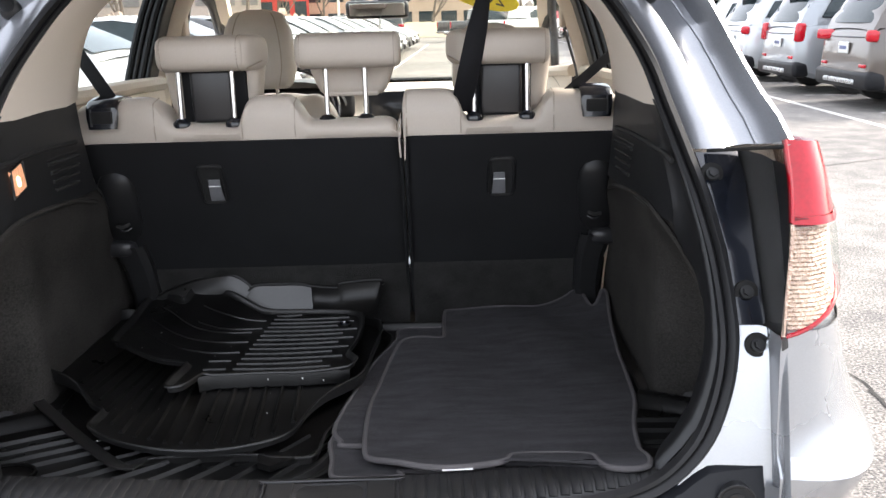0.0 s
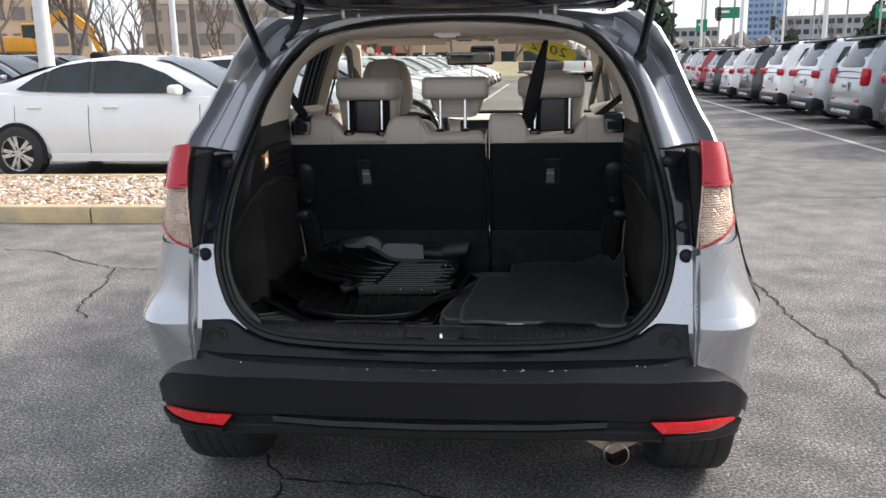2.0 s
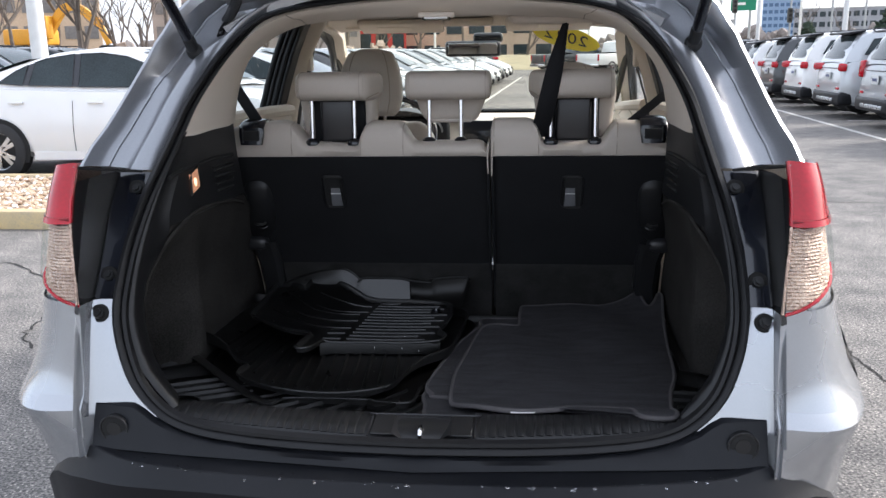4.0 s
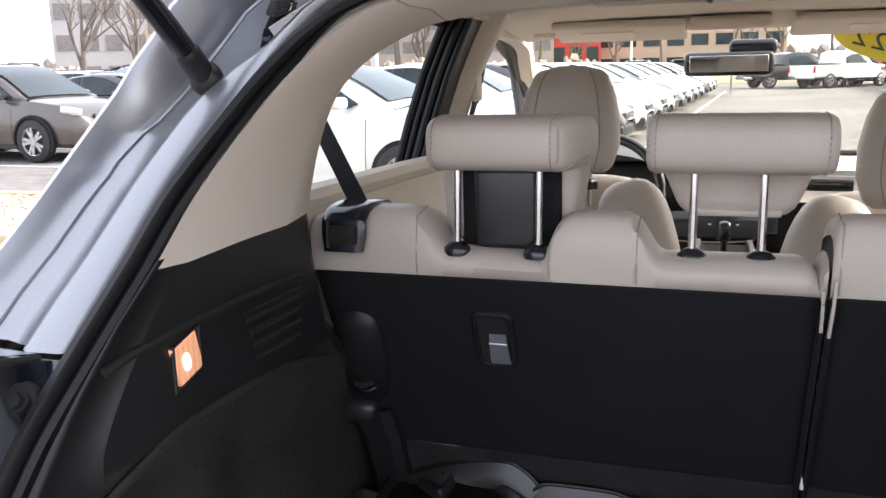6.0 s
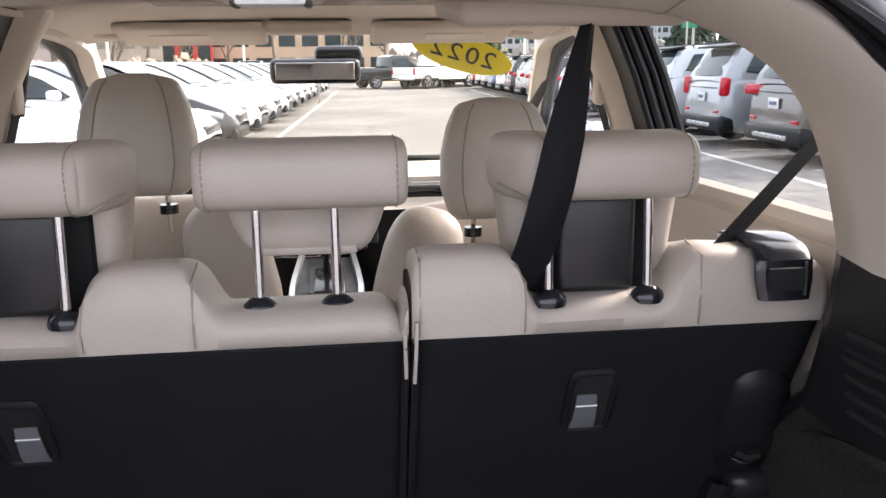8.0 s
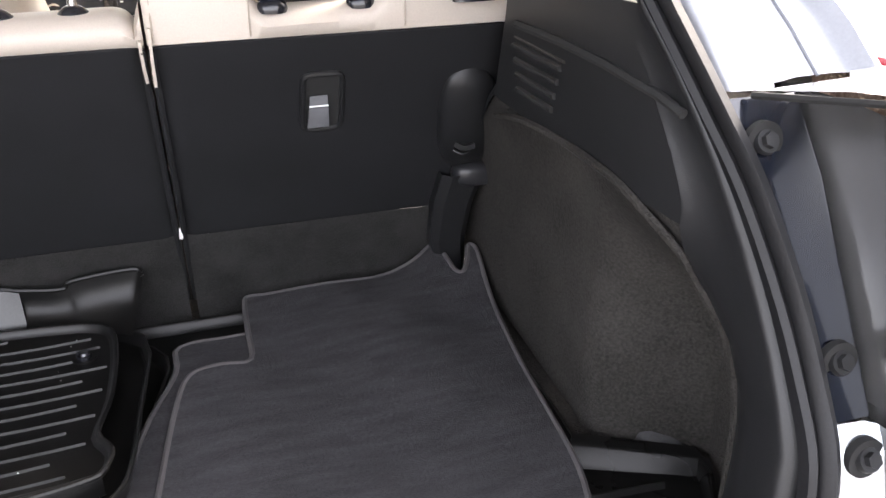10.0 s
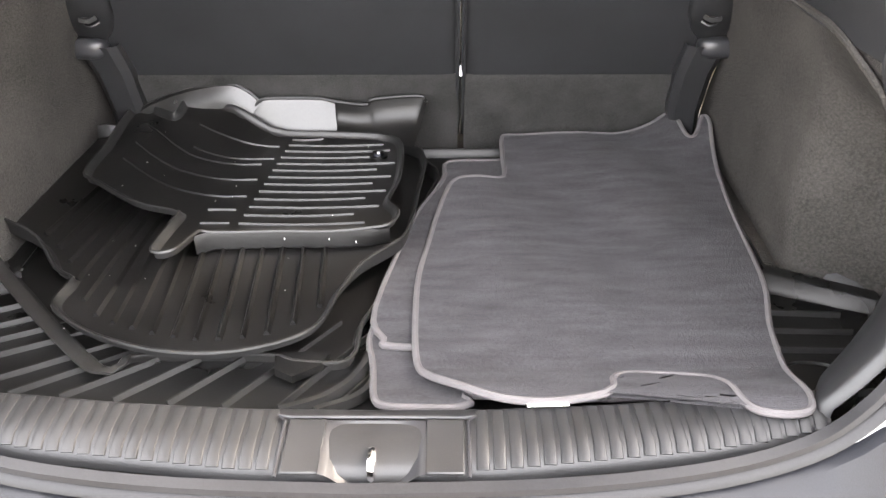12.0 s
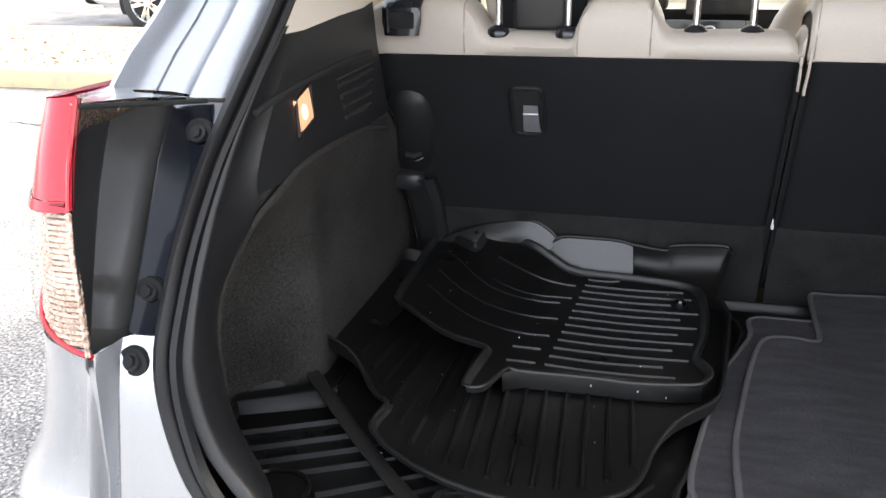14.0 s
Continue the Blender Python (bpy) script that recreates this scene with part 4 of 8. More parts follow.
K = 40
for s in (1, -1):
    outer = [Vector((p.x - 0.020 * smooth(0.02, 0.1, p.x), p.y + 0.012, p.z - (0.014 if p.x < 0.3 else 0.012))) for p in resample(upper, K)]
    inner = resample(edge_in, K)
    rings = []
    for o, i in zip(outer, inner):
        mid = o.lerp(i, 0.5) + Vector((-0.012 * smooth(0.1, 0.4, o.x), -0.01, 0.002 * smooth(0.5, 0.1, o.x)))
        lip = i + Vector((0.012, 0.012, 0.010))
        row = [o + Vector((0.014, 0.014, 0.012)), o, o.lerp(mid, 0.35) + Vector((-0.002, -0.004, -0.003)), mid, mid.lerp(i, 0.6) + Vector((-0.002, 0, -0.004)), i, lip]
        rings.append([(s * p.x, p.y, p.z) for p in row])
    cut = 21
    part("pillar_trim", rings_bm(rings[:cut], False), "beige", suv, "beige grained plastic pillar trim", 60)
    part("header_trim", rings_bm([[(x, y + 0.0015, z - 0.001) for x, y, z in r] for r in rings[cut - 1:]], False), "beige", suv, "beige header trim", 60)
    part("trim_seam", sweep_bm([Vector(p) for p in rings[cut - 1][1:6]], circle(0.0016, 6)), "stitch", suv)


# black side trim of the load space
def wall_x(y, z):
    """How far out the load space's side wall stands."""
    upper_x = table(y, [(0.1, 0.625), (0.35, 0.600), (0.45, 0.588), (0.80, 0.583)])
    low = table(y, [(0.15, 0.60), (0.25, 0.632), (0.30, 0.680), (0.34, 0.712), (0.40, 0.752), (0.462, 0.762), (0.50, 0.697), (0.535, 0.640), (0.56, 0.626), (0.61, 0.630), (0.9, 0.634)])
    low = lerp(low, table(z, [(0.6, 0.0), (0.7, -0.005), (0.85, -0.01), (1.0, 0.0)]) + low, 1)
    t = smooth(0.80, 1.03, z)
    return lerp(low, upper_x, t)


def trim_front(z):
    """Where the trim starts, just inside the seal."""
    return table(z, [(0.60, 0.135), (0.68, 0.150), (0.80, 0.165), (0.87, 0.182), (1.0, 0.265), (1.09, 0.32), (1.16, 0.372), (1.23, 0.446)])


def seal_in_x(z):
    return table(z, [(0.60, 0.52), (0.668, 0.532), (0.725, 0.586), (0.80, 0.616), (0.868, 0.628), (0.933, 0.632), (1.005, 0.628), (1.085, 0.614), (1.15, 0.60), (1.23, 0.582)])


def border_w(z):
    return 0.06 + 0.055 * smooth(1.06, 0.94, z)


zs_t = [0.615, 0.64, 0.67, 0.70, 0.74, 0.78, 0.82, 0.86, 0.90, 0.94, 0.98, 1.02, 1.06, 1.095, 1.13, 1.17, 1.205, 1.226]
for s in (1, -1):
    rings = []
    for z in zs_t:
        y0, x0 = trim_front(z), seal_in_x(z)
        bw = border_w(z)
        y1 = y0 + bw
        x1 = wall_x(y1, z)
        rings.append([(s * (x0 + 0.012), y0 - 0.006, z), (s * x0, y0, z), (s * (x0 - 0.002), y0 + 0.008, z), (s * lerp(x0, x1, 0.06), y0 + 0.25 * bw, z), (s * lerp(x0, x1, 0.18), y0 + 0.48 * bw, z), (s * lerp(x0, x1, 0.42), y0 + 0.72 * bw, z), (s * lerp(x0, x1, 0.78), y0 + 0.90 * bw, z), (s * x1, y1, z)])
    part("trim_border", rings_bm(rings, False), "plastic", suv, "black plastic border of the load space trim", 80)
    # upper plastic panel and lower carpeted wall
    def panel(u, v, lo, hi, off):
        z = lerp(lo, hi, v)
        y0 = trim_front(z) + border_w(z) - 0.002
        y1 = table(z, [(0.6, 1.14), (0.72, 1.08), (0.95, 0.93), (1.03, 0.82), (1.15, 0.785), (1.23, 0.775)])
        y = lerp(y0, y1, u)
        return s * (wall_x(y, z) + off), y, z
    part("side_trim", grid_bm(lambda u, v: panel(u, v, 1.02, 1.228, 0.0), 24, 10), "plastic", suv, "black grained plastic side trim")
    def arch(u, v):
        z = lerp(0.60, 1.03, v)
        x, y, z = panel(u, v, 0.60, 1.03, 0.006)
        dip = 0.020 * math.exp(-((y - 0.62) / 0.13) ** 2 - ((z - 0.93) / 0.12) ** 2)
        return x + s * dip, y, z
    part("carpeted_wall", grid_bm(arch, 30, 24), "carpet", suv, "dark grey carpet lining of the wheel arch", 60)
    part("trim_slit", sweep_bm([(s * (wall_x(y, 1.14) - 0.0015), y, z) for y, z in ((0.362, 1.128), (0.40, 1.136), (0.50, 1.143), (0.62, 1.143), (0.745, 1.138))], circle(0.0052, 6)), "darkwell", suv)
    vent = part("vent_grille", sweep_bm([(s * (wall_x(0.61, 1.12) - 0.0005), 0.60, 1.121), (s * (wall_x(0.75, 1.12) - 0.0005), 0.752, 1.119)], circle(0.002, 6)), "plastic", suv)
    for k in range(4):
        ya, yb = 0.607 + 0.006 * k, 0.752 - 0.006 * k
        part("vent_slot", sweep_bm([(s * (wall_x(y, 1.11 - 0.018 * k) - 0.001), y, 1.112 - 0.0185 * k - 0.02 * (y - 0.6)) for y in (ya, lerp(ya, yb, 0.5), yb)], circle(0.0042, 6), (1, 0, 0)), "darkwell", vent)
    line_ = [(s * (wall_x(trim_front(z) + border_w(z) + 0.002, z) - 0.002), trim_front(z) + border_w(z) + 0.002, z) for z in (0.66, 0.72, 0.78, 0.84, 0.90, 0.95, 0.985)]
    line_ += [(s * (wall_x(y, z) - 0.002), y, z) for y, z in ((0.40, 1.010), (0.44, 1.025), (0.50, 1.030), (0.60, 1.027), (0.72, 1.015), (0.82, 0.99))]
    part("carpet_edge", sweep_bm(smooth_path(line_, 3), circle(0.005, 6), (1, 0, 0)), "carpet", suv)
    # the trim turns out behind the seat
    part("trim_return", rings_bm([[(s * (wall_x(y1 - 0.004, z) + 0.001), y1 - 0.004, z), (s * (wall_x(y1, z) + 0.012), y1 + 0.028, z), (s * 0.640, y1 + 0.07, z), (s * 0.672, y1 + 0.13, z)] for z, y1 in ((0.94, 0.93), (1.0, 0.86), (1.03, 0.82), (1.09, 0.80), (1.15, 0.785), (1.19, 0.78), (1.228, 0.776))], False), "plastic", suv)

# cargo lamp in the trim behind the driver's side
lamp = thing("cargo_lamp", "small lit cargo lamp with a clear lens in black trim", "lamp")
lx = wall_x(0.478, 1.106)
part("lens", box_bm((-lx + 0.003, 0.478, 1.106), (0.006, 0.046, 0.048), 0.002, 2, (14, 0, 0)), "lamp_lens", lamp)
part("bulb_glow", cushion((-lx + 0.006, 0.474, 1.103), (0.006, 0.014, 0.022), 0.8, (14, 0, 0), 16, 10), "bulb", lamp, "glowing bulb behind the lens")
for k in range(5):
    part("lens_rib", sweep_bm([(-lx + 0.0062, 0.459 + 0.0095 * k, 1.106 - 0.022 + 0.25 * (0.0095 * k - 0.019)), (-lx + 0.0062, 0.459 + 0.0095 * k, 1.106 + 0.022 + 0.25 * (0.0095 * k - 0.019))], circle(0.0014, 6), (1, 0, 0)), "clear", lamp)

part("bezel", sweep_bm([(-lx + 0.004, 0.478 + a, 1.106 + b + 0.25 * a) for a, b in ((-0.025, -0.026), (0.025, -0.026), (0.025, 0.026), (-0.025, 0.026))], circle(0.003, 6), (1, 0, 0), True), "plastic", lamp)

# ---- headliner, visors, header ----
def headliner(u, v):
    x = lerp(-1, 1, u)
    y = lerp(0.73, 2.20, v)
    w = table(y, [(0.73, 0.50), (0.85, 0.60), (1.2, 0.665), (1.8, 0.66), (2.2, 0.58)])
    z = table(y, [(0.73, 1.492), (0.85, 1.522), (1.2, 1.555), (1.8, 1.555), (2.05, 1.535), (2.2, 1.505)])
    return x * w, y, z - 0.018 * abs(x) ** 4


part("headliner", grid_bm(headliner, 24, 20), "liner_roof", suv, "beige cloth headliner")
for s in (1, -1):
    part("roof_side_trim", sweep_bm(smooth_path([(s * 0.590, 0.82, 1.455), (s * 0.635, 0.95, 1.512), (s * 0.672, 1.3, 1.540), (s * 0.668, 1.8, 1.540), (s * 0.612, 2.2, 1.505), (s * 0.622, 2.35, 1.44), (s * 0.655, 2.55, 1.35), (s * 0.705, 2.85, 1.20), (s * 0.735, 3.0, 1.10)], 5), [(-0.020, -0.022), (0.020, -0.022), (0.026, 0.024), (-0.020, 0.028)]), "beige", suv, "beige roof side and windscreen pillar trim")
    part("front_door_seal", sweep_bm(smooth_path([(s * 0.665, 1.90, 1.33), (s * 0.640, 1.90, 1.45), (s * 0.650, 1.93, 1.525), (s * 0.668, 2.05, 1.530), (s * 0.650, 2.2, 1.492), (s * 0.658, 2.35, 1.430), (s * 0.692, 2.55, 1.338), (s * 0.745, 2.85, 1.19), (s * 0.77, 3.0, 1.10)], 5), circle(0.020, 10), (1, 0, 0)), "rubber", suv, "black front door seal", 60)
    visor = thing("sun_visor", "beige cloth sun visor folded against the headliner", "sun visor", group="sun visors")
    part("flap", box_bm((s * 0.302, 2.09, 1.506), (0.348, 0.15, 0.022), 0.010, 3, (-13, 0, 0)), "liner_roof", visor)
    part("pivot", cyl_bm((s * 0.485, 2.14, 1.505), (s * 0.545, 2.14, 1.508), 0.010, 12), "beige", visor)
    part("vanity_cover", box_bm((s * 0.33, 2.08, 1.4965), (0.14, 0.05, 0.004), 0.0015, 1, (-13, 0, 0)), "beige", visor)
    ghandle = thing("grab_handle", "folded beige grab handle above the door", "grab handle", group="grab handles")
    part("grip", sweep_bm(smooth_path([(s * 0.600, 1.60, 1.545), (s * 0.588, 1.63, 1.536), (s * 0.586, 1.77, 1.535), (s * 0.598, 1.81, 1.544)], 4), [(-0.014, -0.006), (0.014, -0.006), (0.014, 0.006), (-0.014, 0.006)]), "beige", ghandle)
    part("handle_mount", box_bm((s * 0.604, 1.60, 1.545), (0.03, 0.035, 0.02), 0.006), "beige", ghandle)
    part("handle_mount", box_bm((s * 0.602, 1.81, 1.545), (0.03, 0.035, 0.02), 0.006), "beige", ghandle)
dome = thing("dome_lamp", "unlit beige dome lamp on the header trim", "lamp")
part("housing", box_bm((-0.012, 0.715, 1.491), (0.092, 0.060, 0.014), 0.009, 3), "beige", dome)
part("dome_lens", box_bm((-0.012, 0.705, 1.4835), (0.060, 0.040, 0.006), 0.003, 2), "white", dome)
part("dome_switch", box_bm((-0.043, 0.706, 1.4835), (0.007, 0.034, 0.008), 0.002), "ink", dome)
part("dome_switch", box_bm((0.019, 0.706, 1.4835), (0.007, 0.034, 0.008), 0.002), "ink", dome)
roofbelt = thing("ceiling_belt_cover", "beige ceiling moulding for the centre seat belt", "belt cover")
part("moulding", box_bm((0.30, 0.93, 1.492), (0.27, 0.15, 0.034), 0.015, 3, (6, 0, 4)), "beige", roofbelt)
console = thing("overhead_console", "beige overhead console by the windscreen", "console")
part("console_body", box_bm((-0.02, 2.08, 1.528), (0.20, 0.16, 0.03), 0.012, 3, (10, 0, 0)), "beige", console)
part("sunglass_lid", box_bm((-0.02, 2.04, 1.512), (0.12, 0.05, 0.006), 0.002), "stitch", console)
part("sunshade_slot", box_bm((0.0, 1.50, 1.553), (0.62, 0.45, 0.012), 0.003), "gloss", console)
mir = thing("rear_view_mirror", "black interior rear-view mirror on the windscreen", "mirror")
part("mirror_shell", box_bm((-0.020, 2.315, 1.413), (0.245, 0.035, 0.068), 0.016, 3, (6, 0, -4)), "gloss", mir)
part("mirror_face", box_bm((-0.020, 2.2965, 1.413), (0.214, 0.003, 0.046), 0.001, 1, (6, 0, -4)), "mirror", mir)
part("mirror_stalk", cyl_bm((-0.01, 2.33, 1.43), (0.0, 2.38, 1.47), 0.011, 10), "gloss", mir)
part("sensor_box", box_bm((0.045, 2.36, 1.458), (0.13, 0.08, 0.045), 0.015, 3), "gloss", mir)
part("hanging_strap", cyl_bm((-0.01, 2.30, 1.378), (-0.012, 2.30, 1.325), 0.003, 6), "white", mir)

# ---- windscreen with its sticker ----
def screen(u, v):
    x = lerp(-1, 1, u)
    y = lerp(2.22, 3.02, v)
    return x * lerp(0.57, 0.72, v), y - 0.10 * abs(x) ** 2 * v - 0.03 * x * x, lerp(1.50, 1.07, v)


pane = part("windscreen", grid_bm(screen, 12, 8), "screenglass", suv, "clear windscreen")
pane.visible_shadow = False
stk = thing("year_sticker", "yellow oval year sticker on the windscreen", "sticker")


def on_screen(a, b, lift):
    """A point of the sticker: a across, b up, in metres."""
    x, up = 0.383 + a, 1.452 + b - 0.26 * a
    v = (1.50 - up) / 0.43
    return x, 2.22 + 0.80 * v - 0.03 * (x / 0.6) ** 2 - 0.03 - lift, up


bm = bmesh.new()
rim = [bm.verts.new(on_screen(0.146 * math.cos(t), 0.044 * math.sin(t), 0.004)) for t in [2 * math.pi * i / 40 for i in range(40)]]
bm.faces.new(rim)
part("oval", bm, "yellow", stk)
for i, ch in enumerate("2022"):
    txt = bpy.data.curves.new("year", "FONT")
    txt.body, txt.size, txt.align_x, txt.align_y, txt.extrude = ch, 0.075, "CENTER", "CENTER", 0.0005
    tob = new("year", txt)
    dg = bpy.context.evaluated_depsgraph_get()
    me = bpy.data.meshes.new_from_object(tob.evaluated_get(dg))
    bpy.data.objects.remove(tob)
    for v in me.vertices:
        v.co = Vector(on_screen(-(v.co.x + (i - 1.5) * 0.044) * 1.12, v.co.y * 0.80, 0.008 + v.co.z))
    me.materials.append(M["ink"])
    tob = new("figure", me)
    tob.parent = stk

# ---- doors and side windows ----
for s in (1, -1):
    for name, y0, y1, ztop in (("rear_door", 0.86, 1.66, 1.49), ("front_door", 1.88, 2.92, 1.48)):
        door = part(name, grid_bm(lambda u, v: (s * (0.70 - 0.03 * v - 0.016 * math.sin(math.pi * min(1.0, v ** 2.2))), lerp(y0, y1, u), lerp(0.45, table(lerp(y0, y1, u), [(0.86, 1.215), (1.4, 1.205), (1.9, 1.19), (2.9, 1.12)]), v)), 16, 8), "beige", suv, "beige door card")
        part("card_seam", sweep_bm(smooth_path([(s * 0.667, lerp(y0, y1, q), 1.05 + 0.09 * math.sin(math.pi * q)) for q in (0.08, 0.25, 0.45, 0.65, 0.85)], 4), circle(0.0022, 5), (1, 0, 0)), "stitch", door)
        part("arm_rest", box_bm((s * 0.675, lerp(y0, y1, 0.55), 0.86), (0.07, (y1 - y0) * 0.6, 0.06), 0.02, 3), "leather", door)
        part("door_cap", sweep_bm([(s * 0.672, y, table(y, [(0.86, 1.215), (1.4, 1.205), (1.9, 1.19), (2.9, 1.12)])) for y in [lerp(y0, y1, i / 10) for i in range(11)]], circle(0.022, 8)), "beige", door)
        def pane_f(u, v):
            y = lerp(y0 - 0.02, y1 + 0.03, u)
            zt = table(y, [(0.80, 1.42), (1.0, 1.505), (1.5, 1.535), (2.1, 1.515), (2.35, 1.44), (2.95, 1.12)])
            zb = table(y, [(0.86, 1.19), (1.4, 1.185), (1.9, 1.17), (2.9, 1.10)])
            return s * lerp(0.76, 0.66, v), y, lerp(zb, max(zb + 0.002, zt), v)
        g = part("window_pane", grid_bm(pane_f, 14, 8), "tint" if "rear" in name else "clear", door)
        g.visible_shadow = False
        # black rubber frame of the window
        edge = [pane_f(u, 1) for u in [i / 14 for i in range(15)]]
        part("window_frame", sweep_bm([pane_f(0, 0)] + edge + [pane_f(1, 0)], circle(0.018, 8), (1, 0, 0)), "rubber", door)
    # middle pillar: black outside, beige inside
    def pillar_x(z, k):
        return table(z, [(1.0, (0.83, 0.755, 0.755, 0.71)[k]), (1.28, (0.757, 0.680, 0.700, 0.655)[k]), (1.43, (0.708, 0.632, 0.650, 0.602)[k]), (1.545, (0.655, 0.578, 0.600, 0.535)[k])])
    zs_p = [1.0, 1.1, 1.2, 1.3, 1.4, 1.48, 1.545]
    lean = lambda z: 0.10 * (z - 1.1)
    part("centre_pillar", rings_bm([[(s * pillar_x(z, 0), 1.61 + lean(z), z), (s * pillar_x(z, 1), 1.61 + lean(z), z), (s * pillar_x(z, 1), 1.70 + lean(z), z), (s * pillar_x(z, 0), 1.72 + lean(z), z)] for z in zs_p], True), "rubber", suv, "black ribbed door seals at the centre pillar")
    part("centre_pillar_trim", rings_bm([[(s * (pillar_x(z, 1) + 0.01), 1.69 + lean(z), z), (s * (pillar_x(z, 1) - 0.006), 1.70 + lean(z), z), (s * pillar_x(z, 3), 1.73 + lean(z), z), (s * (pillar_x(z, 3) - 0.004), 1.76 + lean(z), z), (s * (pillar_x(z, 3) + 0.01), 1.82 + lean(z), z), (s * (pillar_x(z, 3) + 0.05), 1.84 + lean(z), z)] for z in zs_p], False), "beige", suv, "beige centre pillar trim")
    for k in range(4):
        q = 0.06 + 0.27 * k
        part("seal_rib", sweep_bm([(s * lerp(pillar_x(z, 1), pillar_x(z, 0), q), 1.605 + lean(z) + 0.004 * (k % 2), z) for z in zs_p], circle(0.011 if k % 2 else 0.007, 8), (1, 0, 0)), "rubber", suv)
    fb = thing("front_seat_belt", "black front seat belt on the centre pillar", "seat belt", group="front seat belts")
    part("strap", sweep_bm([(s * 0.618, 1.80, 1.36), (s * 0.668, 1.80, 1.2), (s * 0.705, 1.80, 1.0)], [(-0.001, -0.023), (0.001, -0.023), (0.001, 0.023), (-0.001, 0.023)], (0, 1, 0)), "belt", fb)
    part("belt_loop", box_bm((s * 0.622, 1.80, 1.37), (0.02, 0.05, 0.07), 0.008), "beige", fb)
    dm = thing("door_mirror", "silver door mirror with black base", "door mirror", group="door mirrors")
    part("mirror_cup", box_bm((s * 0.93, 2.66, 1.16), (0.20, 0.12, 0.15), 0.05, 4), "silver", dm)
    part("mirror_pane", box_bm((s * 0.93, 2.598, 1.16), (0.16, 0.004, 0.11), 0.0015), "mirror", dm)
    part("mirror_foot", box_bm((s * 0.82, 2.68, 1.11), (0.10, 0.06, 0.04), 0.015), "plastic", dm)

# ---- load sill ----
rings = []
for x in [-0.545 + 1.09 * i / 44 for i in range(45)]:
    ax = abs(x)
    yb = table(ax, [(0, 0.150), (0.15, 0.152), (0.3, 0.162), (0.42, 0.176), (0.545, 0.188)])
    yf = table(ax, [(0, 0.050), (0.15, 0.056), (0.38, 0.085), (0.45, 0.099), (0.545, 0.124)])
    zt = 0.662
    rings.append([(x, yb + 0.006, 0.60), (x, yb + 0.003, zt - 0.004), (x, yb - 0.003, zt), (x, lerp(yb, yf, 0.5), zt + 0.001), (x, yf + 0.02, zt - 0.002), (x, yf + 0.006, zt - 0.010), (x, yf, zt - 0.024)])
sill = part("load_sill", rings_bm(rings, False), "plastic", suv, "black ribbed plastic load sill")
k = 0
for i in range(57):
    x = -0.53 + i * 1.06 / 56
    ax = abs(x - 0.01)
    if ax < 0.118:
        continue
    ax = abs(x)
    yb, yf = table(ax, [(0, 0.150), (0.15, 0.152), (0.3, 0.162), (0.42, 0.176), (0.545, 0.188)]), table(ax, [(0, 0.050), (0.15, 0.056), (0.38, 0.085), (0.45, 0.099), (0.545, 0.124)])
    part("rib", sweep_bm([(x, yb - 0.004, 0.6615), (x, lerp(yb, yf, 0.5), 0.663), (x, yf + 0.018, 0.6602), (x, yf + 0.006, 0.6535)], [(-0.0082, -0.003), (0.0082, -0.003), (0.0064, 0.0009), (0.0050, 0.0014), (-0.0050, 0.0014), (-0.0064, 0.0009)]), "plastic", sill)
# latch well with its steel striker
part("latch_surround", sweep_bm(smooth_path([(-0.097, 0.046, 0.6575), (-0.097, 0.126, 0.6655), (-0.090, 0.132, 0.666), (0.110, 0.132, 0.666), (0.117, 0.126, 0.6655), (0.117, 0.046, 0.6575)], 2), circle(0.0022, 6), (0, 0, 1)), "satin", sill, "satin black latch surround")
for xa, xb in ((-0.092, -0.048), (0.068, 0.112)):
    part("latch_side", box_bm(((xa + xb) / 2, 0.088, 0.6625), (abs(xb - xa), 0.080, 0.005), 0.0015, 1, (4, 0, 0)), "plastic", sill)
part("latch_well", grid_bm(lambda u, v: (0.010 + (u - 0.5) * 0.118, 0.128 - 0.084 * v, 0.6645 - 0.022 * smooth(0.0, 0.30, 0.5 - abs(u - 0.5)) * smooth(0, 0.30, v)), 20, 10), "satin", sill, "satin moulded latch well")
part("striker", sweep_bm(smooth_path([(0.008, 0.058, 0.640), (0.008, 0.054, 0.655), (0.008, 0.060, 0.664), (0.008, 0.080, 0.664), (0.008, 0.086, 0.655), (0.008, 0.086, 0.642)], 3), circle(0.0048, 8), (1, 0, 0)), "chrome", sill, "bright steel latch striker")


# ---- load floor ----
def floor_z(y):
    return 0.600 - 0.05 * (y - 0.2)


part("load_floor", grid_bm(lambda u, v: (lerp(-0.72, 0.72, u), lerp(0.13, 1.15, v), floor_z(lerp(0.13, 1.15, v))), 10, 10), "carpet", suv, "dark carpeted load floor")

# ======== rear bench ========
def back_y(z):
    return 0.872 + 0.5 * (1.117 - z)


